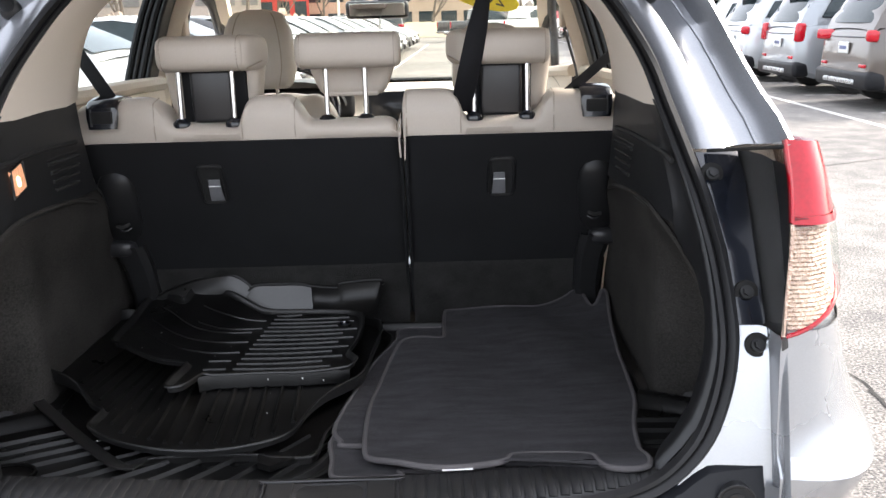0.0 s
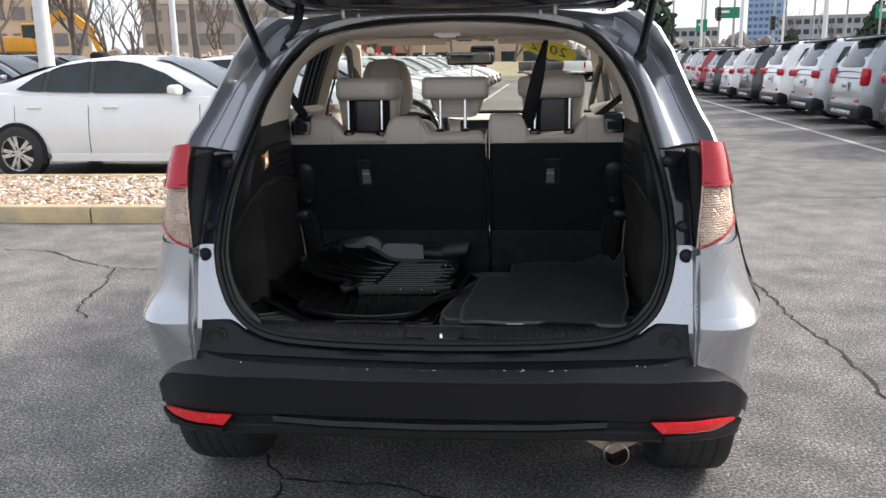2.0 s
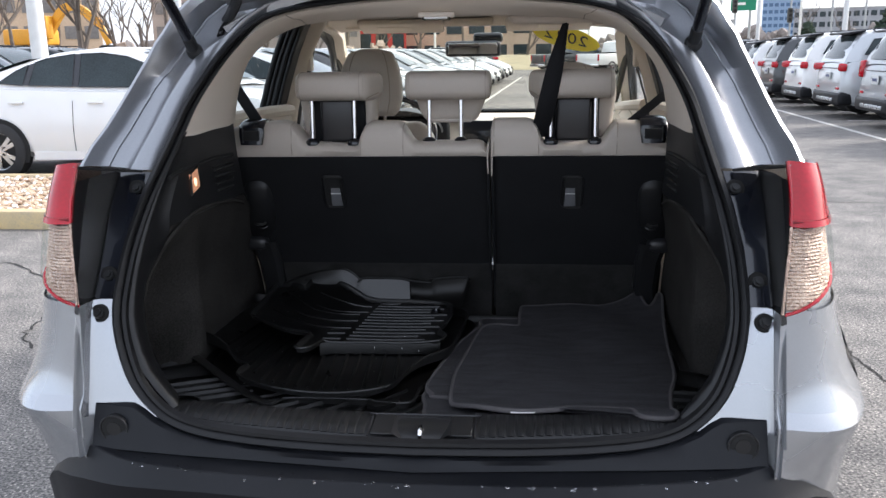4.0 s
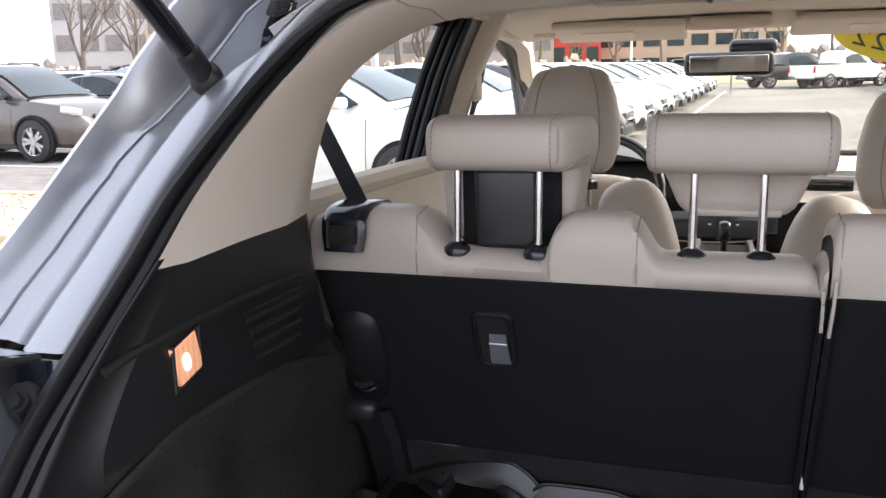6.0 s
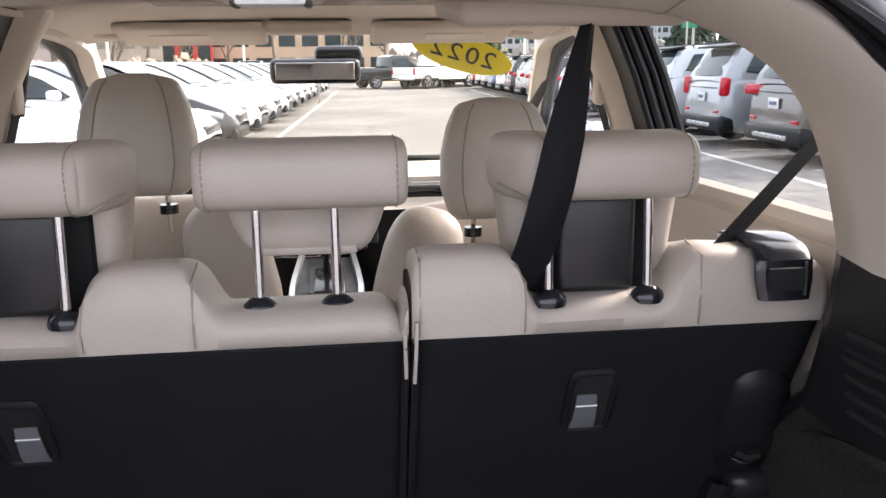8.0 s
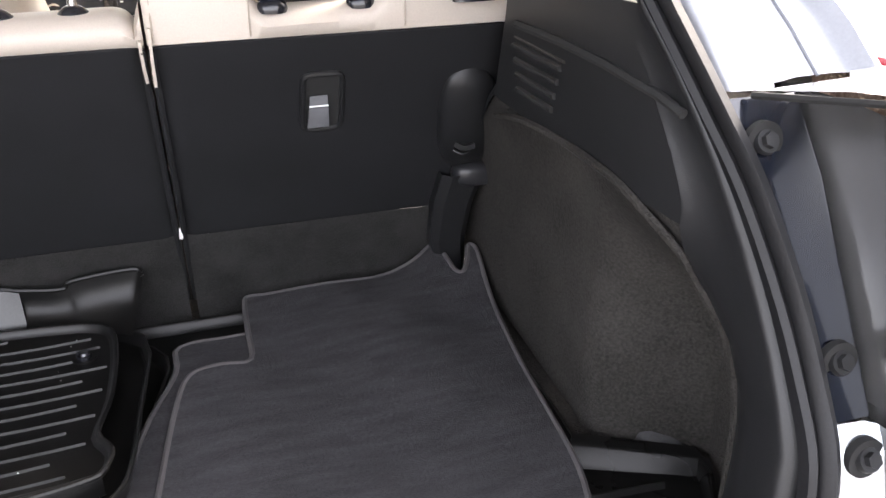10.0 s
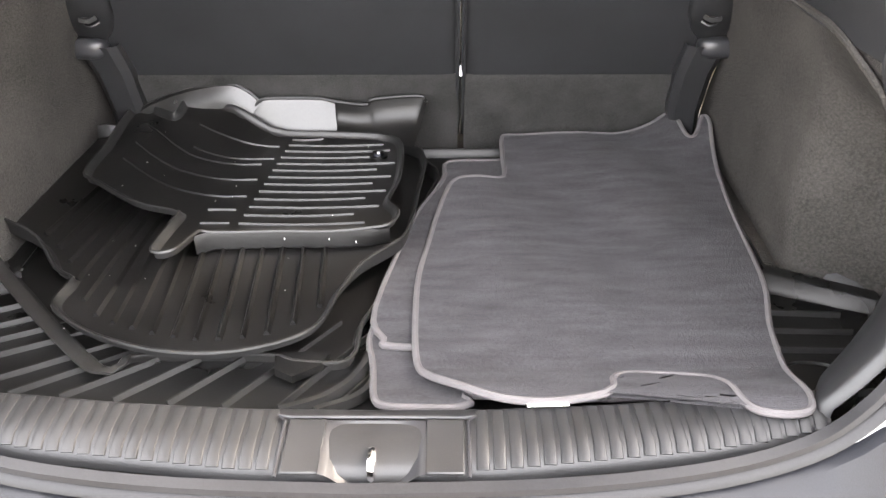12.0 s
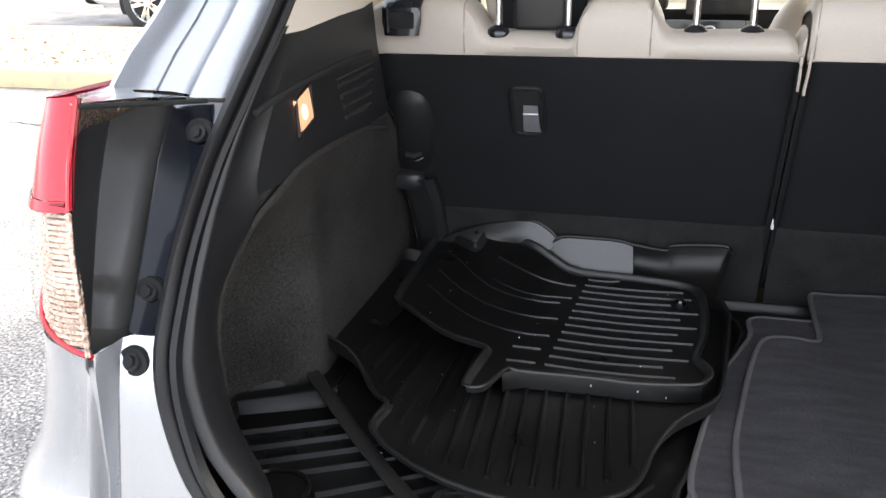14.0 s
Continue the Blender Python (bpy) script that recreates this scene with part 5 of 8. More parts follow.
TOPS = [(-0.64, 1.165), (-0.625, 1.196), (-0.60, 1.208), (-0.55, 1.214), (-0.468, 1.216), (-0.450, 1.211), (-0.438, 1.196), (-0.420, 1.170), (-0.408, 1.157), (-0.262, 1.150), (-0.253, 1.166), (-0.246, 1.192), (-0.232, 1.209), (-0.212, 1.214), (-0.142, 1.214), (-0.128, 1.203), (-0.112, 1.172), (-0.100, 1.156), (0.080, 1.158), (0.096, 1.152), (0.108, 1.130),
        (0.113, 1.195), (0.119, 1.213), (0.134, 1.219), (0.215, 1.219), (0.236, 1.213), (0.247, 1.200), (0.254, 1.166), (0.268, 1.152), (0.415, 1.156), (0.432, 1.166), (0.444, 1.192), (0.455, 1.208), (0.470, 1.213), (0.58, 1.206), (0.605, 1.198), (0.625, 1.185), (0.64, 1.155)]


def bench(name, x0, x1, label):
    seat = thing(name, label, "car seat", group="rear bench")
    nx = int((x1 - x0) / 0.005)
    rings = []
    for i in range(nx + 1):
        x = lerp(x0, x1, i / nx)
        h = sum(table(x + d, TOPS) for d in (-0.005, 0, 0.005)) / 3
        low = max(h - 1.148, 0) / 0.05
        rnd_ = 0.006 * (i in (0, nx))
        h -= rnd_ * 2
        zb = 1.114
        rings.append([(x, back_y(zb) + 0.014, zb - 0.006), (x, back_y(zb) - 0.006 + rnd_, zb + 0.002), (x, back_y(zb) - 0.012 + rnd_, lerp(zb, h, 0.45)), (x, back_y(zb) - 0.006, h - 0.012), (x, back_y(zb) + 0.008, h - 0.002), (x, 0.915, h), (x, 0.955, h - 0.004 - 0.004 * low), (x, 0.995, h - 0.02), (x, 1.025, h - 0.06), (x, 1.06, 1.03), (x, 1.13, 0.86), (x, 1.20, 0.70)])
    part("leather_top", rings_bm(rings, False), "leather", seat, "beige leather wrapped over the top edge", 50)
    # black back panel and the felt flap at its foot
    rows = [(1.118, 0.002), (1.112, -0.006), (1.05, -0.008), (0.95, -0.008), (0.85, -0.007), (0.76, -0.006)]
    part("back_panel", rings_bm([[(lerp(x0 + 0.003, x1 - 0.003, i / 30), back_y(z) + o + (0.010 if i in (0, 30) else 0), z) for i in range(31)] for z, o in rows], False), "seatback", seat, "black cloth seat back")
    part("felt_flap", rings_bm([[(lerp(x0 + 0.006, x1 - 0.003, i / 24), y + (0.008 if i in (0, 24) else 0), z) for i in range(25)] for y, z in ((back_y(0.762) - 0.010, 0.762), (back_y(0.755) - 0.016, 0.752), (1.075, 0.66), (1.082, 0.56))], False), "flap", seat, "dark grey felt flap")
    part("edge_piping", sweep_bm([(x1 - 0.004 if x1 < 0.2 else x0 + 0.004, back_y(z) - 0.010, z) for z in (1.11, 1.0, 0.9, 0.8, 0.7, 0.6)], circle(0.005, 6), (1, 0, 0)), "seatback", seat)
    seams = [x for x in (-0.449, -0.250, -0.129, 0.126, 0.250, 0.463) if x0 < x < x1]
    for x in seams:
        part("seam", sweep_bm([(x, back_y(1.114) - 0.0105, 1.120), (x, back_y(1.114) - 0.0125, 1.140), (x + 0.001, back_y(1.114) - 0.006, table(x, TOPS) - 0.006), (x, 0.92, table(x, TOPS) + 0.002)], circle(0.0013, 5), (1, 0, 0)), "stitch", seat)
    return seat


seat_l = bench("rear_seat_wide", -0.628, 0.113, "beige leather rear seat, wide part, with black back")
seat_r = bench("rear_seat_narrow", 0.117, 0.628, "beige leather rear seat, narrow part, with black back")
# loose tabs of leather at the split
part("leather_tab", sweep_bm([(0.108, 0.868, 1.125), (0.1085, 0.872, 1.09), (0.1095, 0.885, 1.068)], [(-0.002, -0.008), (0.002, -0.008), (0.002, 0.008), (-0.002, 0.008)], (0, 1, 0)), "leather", seat_l)
part("leather_tab", sweep_bm([(0.122, 0.868, 1.14), (0.1205, 0.870, 1.10), (0.1195, 0.885, 1.062)], [(-0.002, -0.010), (0.002, -0.010), (0.002, 0.010), (-0.002, 0.010)], (0, 1, 0)), "leather", seat_r)
part("child_seat_anchor", box_bm((0.1155, back_y(0.77) - 0.012, 0.772), (0.006, 0.006, 0.022), 0.002), "white", seat_r)
for seat, x in ((seat_l, -0.344), (seat_r, 0.347)):
    zc = 1.010
    tilt = -26.5
    dx = 0.006 if x < 0 else -0.006
    at = lambda a, b, d: (x + a, back_y(zc) - 0.447 * b - 0.894 * (0.008 + d), zc + 0.894 * b - 0.447 * (0.008 + d))
    oval = [(0.029 * math.copysign(abs(math.cos(t)) ** 0.35, math.cos(t)), 0.054 * math.copysign(abs(math.sin(t)) ** 0.28, math.sin(t))) for t in [2 * math.pi * i / 40 for i in range(40)]]
    bez = part("release_bezel", sweep_bm([Vector(at(a, b, 0.001)) for a, b in oval], circle(0.0045, 8), (0, -0.894, -0.447), True), "plastic", seat, "black plastic strap bezel")
    part("bezel_recess", rings_bm([[at(a * k, b * k, d) for a, b in oval] for k, d in ((0.98, 0.002), (0.80, 0.0012), (0.3, 0.001), (0.01, 0.001))], True), "darkwell", bez)
    part("pull_strap", thicken(rings_bm([[at(dx + w * q, b, d) for q in (-1, -0.5, 0, 0.5, 1)] for b, w, d in ((0.014, 0.0130, 0.002), (0.004, 0.0135, 0.004), (-0.01, 0.0145, 0.006), (-0.030, 0.0155, 0.007), (-0.047, 0.0165, 0.004))], False), 0.002), "pull", bez, "grey pull strap")
    part("strap_bar", cyl_bm(at(dx - 0.014, -0.002, 0.008), at(dx + 0.014, -0.002, 0.008), 0.0016, 8), "steel", bez)
for seat, s in ((seat_l, -1), (seat_r, 1)):
    def guide(u, v):
        """A glossy hood that curls over the seat's top and down its back."""
        w = 0.036 * math.copysign(abs(math.cos(math.pi * u)) ** 0.8, math.cos(math.pi * u))
        dome_ = 0.010 * math.sin(math.pi * u) ** 0.5
        yy, zz = table(v, [(0, 0.955), (0.35, 0.905), (0.6, 0.868), (0.75, 0.852), (1, 0.846)]), table(v, [(0, 1.208), (0.35, 1.214), (0.6, 1.210), (0.75, 1.198), (1, 1.152)])
        return s * (0.558 + w * (1 - 0.12 * smooth(0.85, 1, v))), yy - dome_ * smooth(0.3, 0.8, v), zz + dome_ * 0.8 * smooth(0.9, 0.4, v)
    gb = part("belt_guide", grid_bm(guide, 14, 16), "gloss", seat, "glossy black belt guide")
    part("guide_slot", box_bm((s * 0.556, 0.8375, 1.178), (0.046, 0.008, 0.028), 0.003), "darkwell", gb)
    part("guide_rib", cyl_bm((s * 0.580, 0.836, 1.158), (s * 0.580, 0.838, 1.198), 0.0022, 6), "plastic", gb)
    # hinge cover bulging at the seat's outer edge, with its slot and the tapering foot below
    def bulge(u, v):
        a = math.pi * u
        z = lerp(0.845, 1.045, v)
        w = table(v, [(0, 0.022), (0.12, 0.040), (0.3, 0.050), (0.7, 0.048), (0.86, 0.042), (0.95, 0.030), (1, 0.008)])
        d = table(v, [(0, 0.012), (0.15, 0.026), (0.4, 0.036), (0.7, 0.032), (0.88, 0.022), (1, 0.003)])
        return s * (table(z, [(0.84, 0.598), (0.95, 0.582), (1.05, 0.572)]) - w * math.cos(a)), back_y(z) - 0.002 - d * math.sin(a) ** 0.8, z
    hc_ = part("hinge_cover", grid_bm(bulge, 16, 18), "plastic", seat, "black plastic hinge cover")
    part("cover_slot", sweep_bm(smooth_path([(s * 0.562, back_y(0.905) - 0.034, 0.908), (s * 0.575, back_y(0.905) - 0.039, 0.903), (s * 0.592, back_y(0.905) - 0.037, 0.905)], 4), [(-0.004, -0.008), (0.004, -0.008), (0.004, 0.006), (-0.004, 0.006)], (0, 1, 0)), "darkwell", hc_)
    part("slot_lip", sweep_bm(smooth_path([(s * 0.560, back_y(0.895) - 0.035, 0.896), (s * 0.574, back_y(0.895) - 0.040, 0.890), (s * 0.588, back_y(0.895) - 0.038, 0.893)], 4), circle(0.0025, 6), (0, 1, 0)), "satin", hc_)
    part("hinge_lobe", cushion((s * 0.612, back_y(0.835) - 0.020, 0.836), (0.080, 0.055, 0.045), 0.7), "satin", hc_)
    part("lower_bracket", rings_bm([[(s * (cx - w), y + 0.05, z), (s * (cx - w), y, z), (s * (cx - 0.6 * w), y - 0.014, z), (s * (cx + 0.6 * w), y - 0.014, z), (s * (cx + w), y, z), (s * (cx + w), y + 0.05, z)] for cx, w, y, z in ((0.592, 0.040, 0.985, 0.84), (0.580, 0.036, 1.01, 0.775), (0.578, 0.034, 1.04, 0.69), (0.590, 0.026, 1.055, 0.62), (0.598, 0.020, 1.06, 0.575))], False), "plastic", seat, "tapering black hinge foot")

# ---- rear headrests ----
def headrest(x, w, side, label):
    hr = thing("rear_headrest", label, "headrest", group="rear headrests")
    zc, yc = 1.310, 0.908
    def roll_ring(xx, k):
        return [(xx, yc + 0.056 * k * math.copysign(abs(math.cos(a)) ** 0.75, math.cos(a)), zc + 0.040 * k * math.copysign(abs(math.sin(a)) ** 0.62, math.sin(a))) for a in [2 * math.pi * i / 28 for i in range(28)]]
    xs = [(-w / 2, 0.70), (-w / 2 + 0.002, 0.86), (-w / 2 + 0.006, 0.94), (-w / 2 + 0.014, 0.985), (-w / 2 + 0.03, 1.0), (0, 1.0), (w / 2 - 0.03, 1.0), (w / 2 - 0.014, 0.985), (w / 2 - 0.006, 0.94), (w / 2 - 0.002, 0.86), (w / 2, 0.70)]
    roll = part("leather_roll", rings_bm([roll_ring(x + d, k) for d, k in xs], True, caps=True), "leather", hr, "beige leather roll with stitched ends", 60)
    for e in (-1, 1):
        xx = x + e * (w / 2 - 0.013)
        bm = bmesh.new()
        ring = [Vector(p) + Vector((0, 0, 0)) for p in roll_ring(xx, 1.003)]
        for i, (a, b) in enumerate(zip(ring, ring[1:] + ring[:1])):
            for t in (0.1, 0.6):
                p, q = a.lerp(b, t), a.lerp(b, t + 0.3)
                cyl_bm(p, q, 0.0010, 5, bm=bm)
        part("stitching", bm, "stitch", roll)
    # pad in front and below
    cx = x + 0.004 * side
    def pad(u, v):
        z = lerp(1.160 if side else 1.206, 1.338, v)
        ww = (w / 2 + 0.002) * table(z, [(1.206, 0.58), (1.215, 0.66), (1.235, 0.74), (1.275, 0.86), (1.33, 0.97)]) if side == 0 else (w / 2 + 0.019) * table(z, [(1.16, 0.84), (1.2, 0.90), (1.27, 0.98), (1.33, 1.0)])
        a = 2 * math.pi * u
        deep = 0.054 if side else 0.036
        r = math.sqrt(max(0.0, 1 - (max(0.0, z - 1.255) / 0.084) ** 2))
        low = smooth(1.150 if side else 1.196, 1.18 if side else 1.222, z)
        return cx + ww * (0.86 + 0.14 * r) * math.copysign(abs(math.cos(a)) ** 0.35, math.cos(a)), 0.975 + 0.012 * r + deep * (0.25 + 0.75 * r) * (0.6 + 0.4 * low) * math.copysign(abs(math.sin(a)) ** 0.5, math.sin(a)), z
    bm = grid_bm(pad, 36, 16)
    part("front_pad", bm, "leather", hr, "beige leather front pad", 60)
    part("pad_bottom", box_bm((cx, 0.985, 1.162 if side else 1.208), (w * (0.78 if side else 0.52), 0.06, 0.012), 0.005), "leather", hr)
    if side:
        # the roll's inner end turns forward into the pad
        part("wrapped_end", cushion((x + side * (w / 2 - 0.012), 0.930, 1.3095), (0.078, 0.140, 0.0805), 0.55, (0, 0, -side * 16), 32, 20), "leather", hr, "leather end folded round into the pad", 70)
        part("end_fold", sweep_bm(smooth_path([(x + side * (w / 2 + 0.004), 0.871, 1.276), (x + side * (w / 2 + 0.018), 0.888, 1.284), (x + side * (w / 2 + 0.032), 0.912, 1.291)], 4), circle(0.0016, 6)), "stitch", hr)
        part("black_insert", box_bm((cx + 0.010 * side, 0.926, 1.218), (w * 0.76, 0.020, 0.130), 0.006, 2), "seatback", hr, "black cloth insert")
        part("padded_panel", box_bm((cx + 0.006 * side, 0.914, 1.214), (w * 0.50, 0.022, 0.122), 0.010, 4), "vinyl", hr, "black vinyl padded panel")
    return hr


hl = headrest(-0.332, 0.196, 1, "beige leather rear headrest with black back panel")
hc = headrest(-0.002, 0.236, 0, "wide beige leather centre headrest on chrome posts")
hrr = headrest(0.356, 0.198, -1, "beige leather rear headrest with black back panel")
for hr, xs_, yy in ((hl, (-0.392, -0.270), 0.885), (hc, (-0.058, 0.032), 0.905), (hrr, (0.283, 0.405), 0.884)):
    for px in xs_:
        part("chrome_post", cyl_bm((px, yy, 1.135), (px, yy + 0.012, 1.30), 0.0058, 16), "chrome", hr, "chrome headrest post")
        bm = rings_bm([[(px + r * math.cos(a), yy + r * 0.8 * math.sin(a), z) for a in [2 * math.pi * i / 24 for i in range(24)]] for r, z in ((0.021, 1.146), (0.0215, 1.152), (0.019, 1.158), (0.012, 1.164), (0.008, 1.166))], True, caps=True)
        part("post_sleeve", bm, "gloss", hr, "black post sleeve")

# ---- belts ----
cb = thing("centre_seat_belt", "black centre seat belt hanging from the ceiling", "seat belt")
path = [((0.322, 0.868, 1.486), 0.005), ((0.311, 0.862, 1.44), 0.011), ((0.300, 0.852, 1.395), 0.017), ((0.289, 0.846, 1.345), 0.022), ((0.276, 0.846, 1.285), 0.0235), ((0.263, 0.862, 1.225), 0.0235), ((0.252, 0.900, 1.165), 0.0235)]
pp = smooth_path([p for p, _ in path], 5)
ww = [table(p.z, sorted([(q[0][2], q[1]) for q in path])) for p in pp]
part("webbing", thicken(rings_bm([[(p.x - w, p.y + 0.004, p.z), (p.x - w * 0.3, p.y, p.z), (p.x + w * 0.3, p.y - 0.001, p.z), (p.x + w, p.y + 0.006, p.z)] for p, w in zip(pp, ww)], False), 0.0014), "belt", cb)
for e in (-1, 1):
    part("selvedge", sweep_bm([(p.x + e * w, p.y + (0.006 if e > 0 else 0.004), p.z) for p, w in zip(pp, ww)], circle(0.0014, 5)), "belt", cb)
for s in (1, -1):
    ob = thing("outer_seat_belt", "black rear seat belt at the pillar", "seat belt", group="rear outer belts")
    low_x, slim = (0.505, 0.65) if s > 0 else (0.552, 1.0)
    strap = [(lerp(low_x, 0.628, t), lerp(0.905, 0.962, t), lerp(1.206, 1.298, t)) for t in (-0.08, 0.15, 0.4, 0.65, 0.9, 1.15, 1.4)]
    part("webbing", thicken(rings_bm([[(s * (x - 0.012 * slim), y - 0.004, z + 0.014 * slim), (s * x, y, z), (s * (x + 0.012 * slim), y + 0.004, z - 0.014 * slim)] for x, y, z in strap], False), 0.0014), "belt", ob)

# ======== front seats ========
def front_seat(x, dy, dz, hz):
    st = thing("bucket_seat", "beige leather front seat with headrest", "car seat", group="front seats")
    y = 1.80 + dy
    part("backrest", cushion((x, y + 0.14, 0.86 + dz), (0.50, 0.20, 0.66), 0.55, (-16, 0, 0), 32, 20), "leather", st)
    for s in (1, -1):
        part("shoulder", cushion((x + s * 0.17, y + 0.08, 1.02 + dz), (0.19, 0.15, 0.34), 0.7, (-16, -s * 16, 0)), "leather", st)
    part("seat_cushion", cushion((x, y + 0.42, 0.52), (0.52, 0.56, 0.20), 0.5), "leather", st)
    part("seat_base", box_bm((x, y + 0.40, 0.36), (0.44, 0.5, 0.16), 0.02), "plastic", st)
    def hp(u, v):
        z = lerp(-1, 1, v)
        a = 2 * math.pi * u
        w = table(z, [(-1, 0.098), (-0.9, 0.110), (-0.5, 0.124), (0, 0.122), (0.5, 0.108), (0.85, 0.088), (0.97, 0.065), (1, 0.03)])
        d = table(z, [(-1, 0.030), (-0.85, 0.048), (0, 0.056), (0.6, 0.050), (0.92, 0.034), (1, 0.012)])
        return x + w * math.copysign(abs(math.cos(a)) ** 0.55, math.cos(a)), y + 0.0 + d * math.copysign(abs(math.sin(a)) ** 0.7, math.sin(a)) + 0.02 * z, hz + 0.125 * z
    head = part("headrest", grid_bm(hp, 36, 22), "leather", st, "beige leather headrest with piped seams", 70)
    part("headrest_base", box_bm((x, y - 0.015, hz - 0.122), (0.19, 0.06, 0.014), 0.006), "leather", head)
    for s in (1, -1):
        line = []
        for i in range(15):
            z = -0.95 + 1.86 * i / 14
            w = table(z, [(-1, 0.098), (-0.9, 0.110), (-0.5, 0.124), (0, 0.122), (0.5, 0.108), (0.85, 0.088), (0.97, 0.065)]) * 0.66
            d = table(z, [(-1, 0.030), (-0.85, 0.048), (0, 0.056), (0.6, 0.050), (0.92, 0.034), (1, 0.012)])
            line.append((x + s * w, y - d * 0.94 + 0.02 * z, hz + 0.125 * z))
        part("seam", sweep_bm(line, circle(0.0018, 5), (0, 1, 0)), "stitch", head)
    for s in (1, -1):
        part("headrest_post", cyl_bm((x + s * 0.05, y + 0.02, hz - 0.22), (x + s * 0.05, y, hz - 0.10), 0.0065, 12), "chrome", st)
        part("post_sleeve", cyl_bm((x + s * 0.05, y + 0.01, hz - 0.175), (x + s * 0.05, y + 0.01, hz - 0.155), 0.020, 14), "gloss", st)
    return st


front_seat(-0.385, 0.0, -0.055, 1.292)
front_seat(0.375, -0.07, -0.075, 1.232)

# ======== dashboard ========
dash = thing("dashboard", "beige and black dashboard with centre screen", "dashboard")
part("dash_top", grid_bm(lambda u, v: (lerp(-0.72, 0.72, u), lerp(2.62, 3.04, v) , 1.075 + 0.02 * math.sin(math.pi * v) + (0.05 * math.exp(-((lerp(-0.72, 0.72, u) + 0.38) / 0.18) ** 2) * (1 - v))), 30, 8), "beige", dash, "pale dashboard top")
part("dash_face", grid_bm(lambda u, v: (lerp(-0.72, 0.72, u), 2.62 + 0.03 * math.sin(math.pi * v) - 0.06 * v, lerp(1.075, 0.98, v)), 30, 6), "beige", dash)
part("dash_lower", grid_bm(lambda u, v: (lerp(-0.72, 0.72, u), 2.56 + 0.12 * v, lerp(0.98, 0.55, v)), 20, 6), "plastic", dash)
part("centre_screen", box_bm((0.03, 2.565, 1.02), (0.24, 0.03, 0.12), 0.008, 2, (-8, 0, 0)), "screen", dash, "black touch screen")
part("climate_panel", box_bm((0.03, 2.53, 0.91), (0.24, 0.03, 0.07), 0.006, 2, (-30, 0, 0)), "screen", dash)
part("start_button", cyl_bm((-0.190, 2.56, 0.885), (-0.190, 2.485, 0.888), 0.016, 16), "redbtn", dash)
for xx, w in ((0.28, 0.17), (0.46, 0.15), (0.62, 0.14)):
    v = part("air_vent", box_bm((xx, 2.566, 1.035), (w, 0.02, 0.038), 0.008, 2), "gloss", dash, "slim black air vent")
    for k in range(3):
        part("vent_slat", box_bm((xx, 2.554, 1.024 + 0.011 * k), (w * 0.9, 0.006, 0.003), 0.001), "plastic", v)
part("chrome_strip", box_bm((0.45, 2.575, 1.062), (0.52, 0.008, 0.004), 0.0015), "chrome", dash)
part("screen_base_seal", sweep_bm([(x, 2.985 - 0.09 * (x / 0.7) ** 2, 1.098) for x in [-0.66 + 0.11 * i for i in range(13)]], circle(0.010, 8)), "rubber", dash, "black seal along the windscreen's base")
ctl = part("control_panel", box_bm((-0.055, 2.505, 0.905), (0.34, 0.03, 0.10), 0.012, 3, (-34, 0, 0)), "screen", dash, "gloss black climate control panel")
part("panel_trim", sweep_bm(smooth_path([(-0.17, 2.468, 0.862), (-0.05, 2.462, 0.860), (0.08, 2.466, 0.872), (0.115, 2.490, 0.915)], 4), circle(0.0035, 6)), "chrome", ctl)
for k in range(8):
    part("control_mark", box_bm((-0.11 + 0.028 * k, 2.486 + 0.004 * (k % 2), 0.894 + 0.010 * (k % 3)), (0.009, 0.003, 0.004), 0.0), "white", ctl)
part("button_ring", rings_bm([[(-0.190 + r * math.cos(t), 2.4845, 0.888 + r * math.sin(t)) for t in [2 * math.pi * i / 20 for i in range(20)]] for r in (0.0165, 0.022)], True), "chrome", ctl)
hood = part("gauge_hood", rings_bm([[(-0.38 + 0.20 * math.cos(a), y, 1.03 + 0.105 * math.sin(a)) for a in [math.pi * i / 16 for i in range(17)]] for y in (2.48, 2.70)], False), "plastic", dash)
part("gauge_face", rings_bm([[(-0.38 + r * math.cos(a), 2.60, 1.045 + 0.6 * r * math.sin(a)) for a in [2 * math.pi * i / 24 for i in range(24)]] for r in (0.005, 0.15)], True), "screen", hood)
part("cluster_panel", box_bm((-0.40, 2.585, 1.035), (0.50, 0.05, 0.13), 0.02, 3, (-10, 0, 0)), "plastic", dash, "black instrument panel")
wheel_t = thing("steering_wheel", "black leather steering wheel with silver inserts", "steering wheel")
ring = [Vector((-0.38 + 0.185 * math.cos(a), 2.30 - 0.185 * math.sin(a) * 0.38 * -1, 1.03 + 0.185 * math.sin(a) * 0.92)) for a in [2 * math.pi * i / 40 for i in range(40)]]
part("wheel_rim", sweep_bm(ring, circle(0.016, 10), (0, 1, 0), True), "gloss", wheel_t)
part("hub", box_bm((-0.38, 2.33, 1.02), (0.15, 0.05, 0.11), 0.025, 3, (-22, 0, 0)), "plastic", wheel_t)
part("spoke", box_bm((-0.38, 2.32, 1.02), (0.34, 0.025, 0.04), 0.01, 2, (-22, 0, 0)), "pull", wheel_t)
part("spoke", box_bm((-0.38, 2.30, 0.93), (0.05, 0.025, 0.12), 0.01, 2, (-22, 0, 0)), "pull", wheel_t)
part("hub_emblem", sweep_bm([(-0.395, 2.303, 1.045), (-0.39, 2.303, 1.018), (-0.37, 2.303, 1.018), (-0.365, 2.303, 1.045)], circle(0.004, 6), (0, 1, 0)), "chrome", wheel_t)
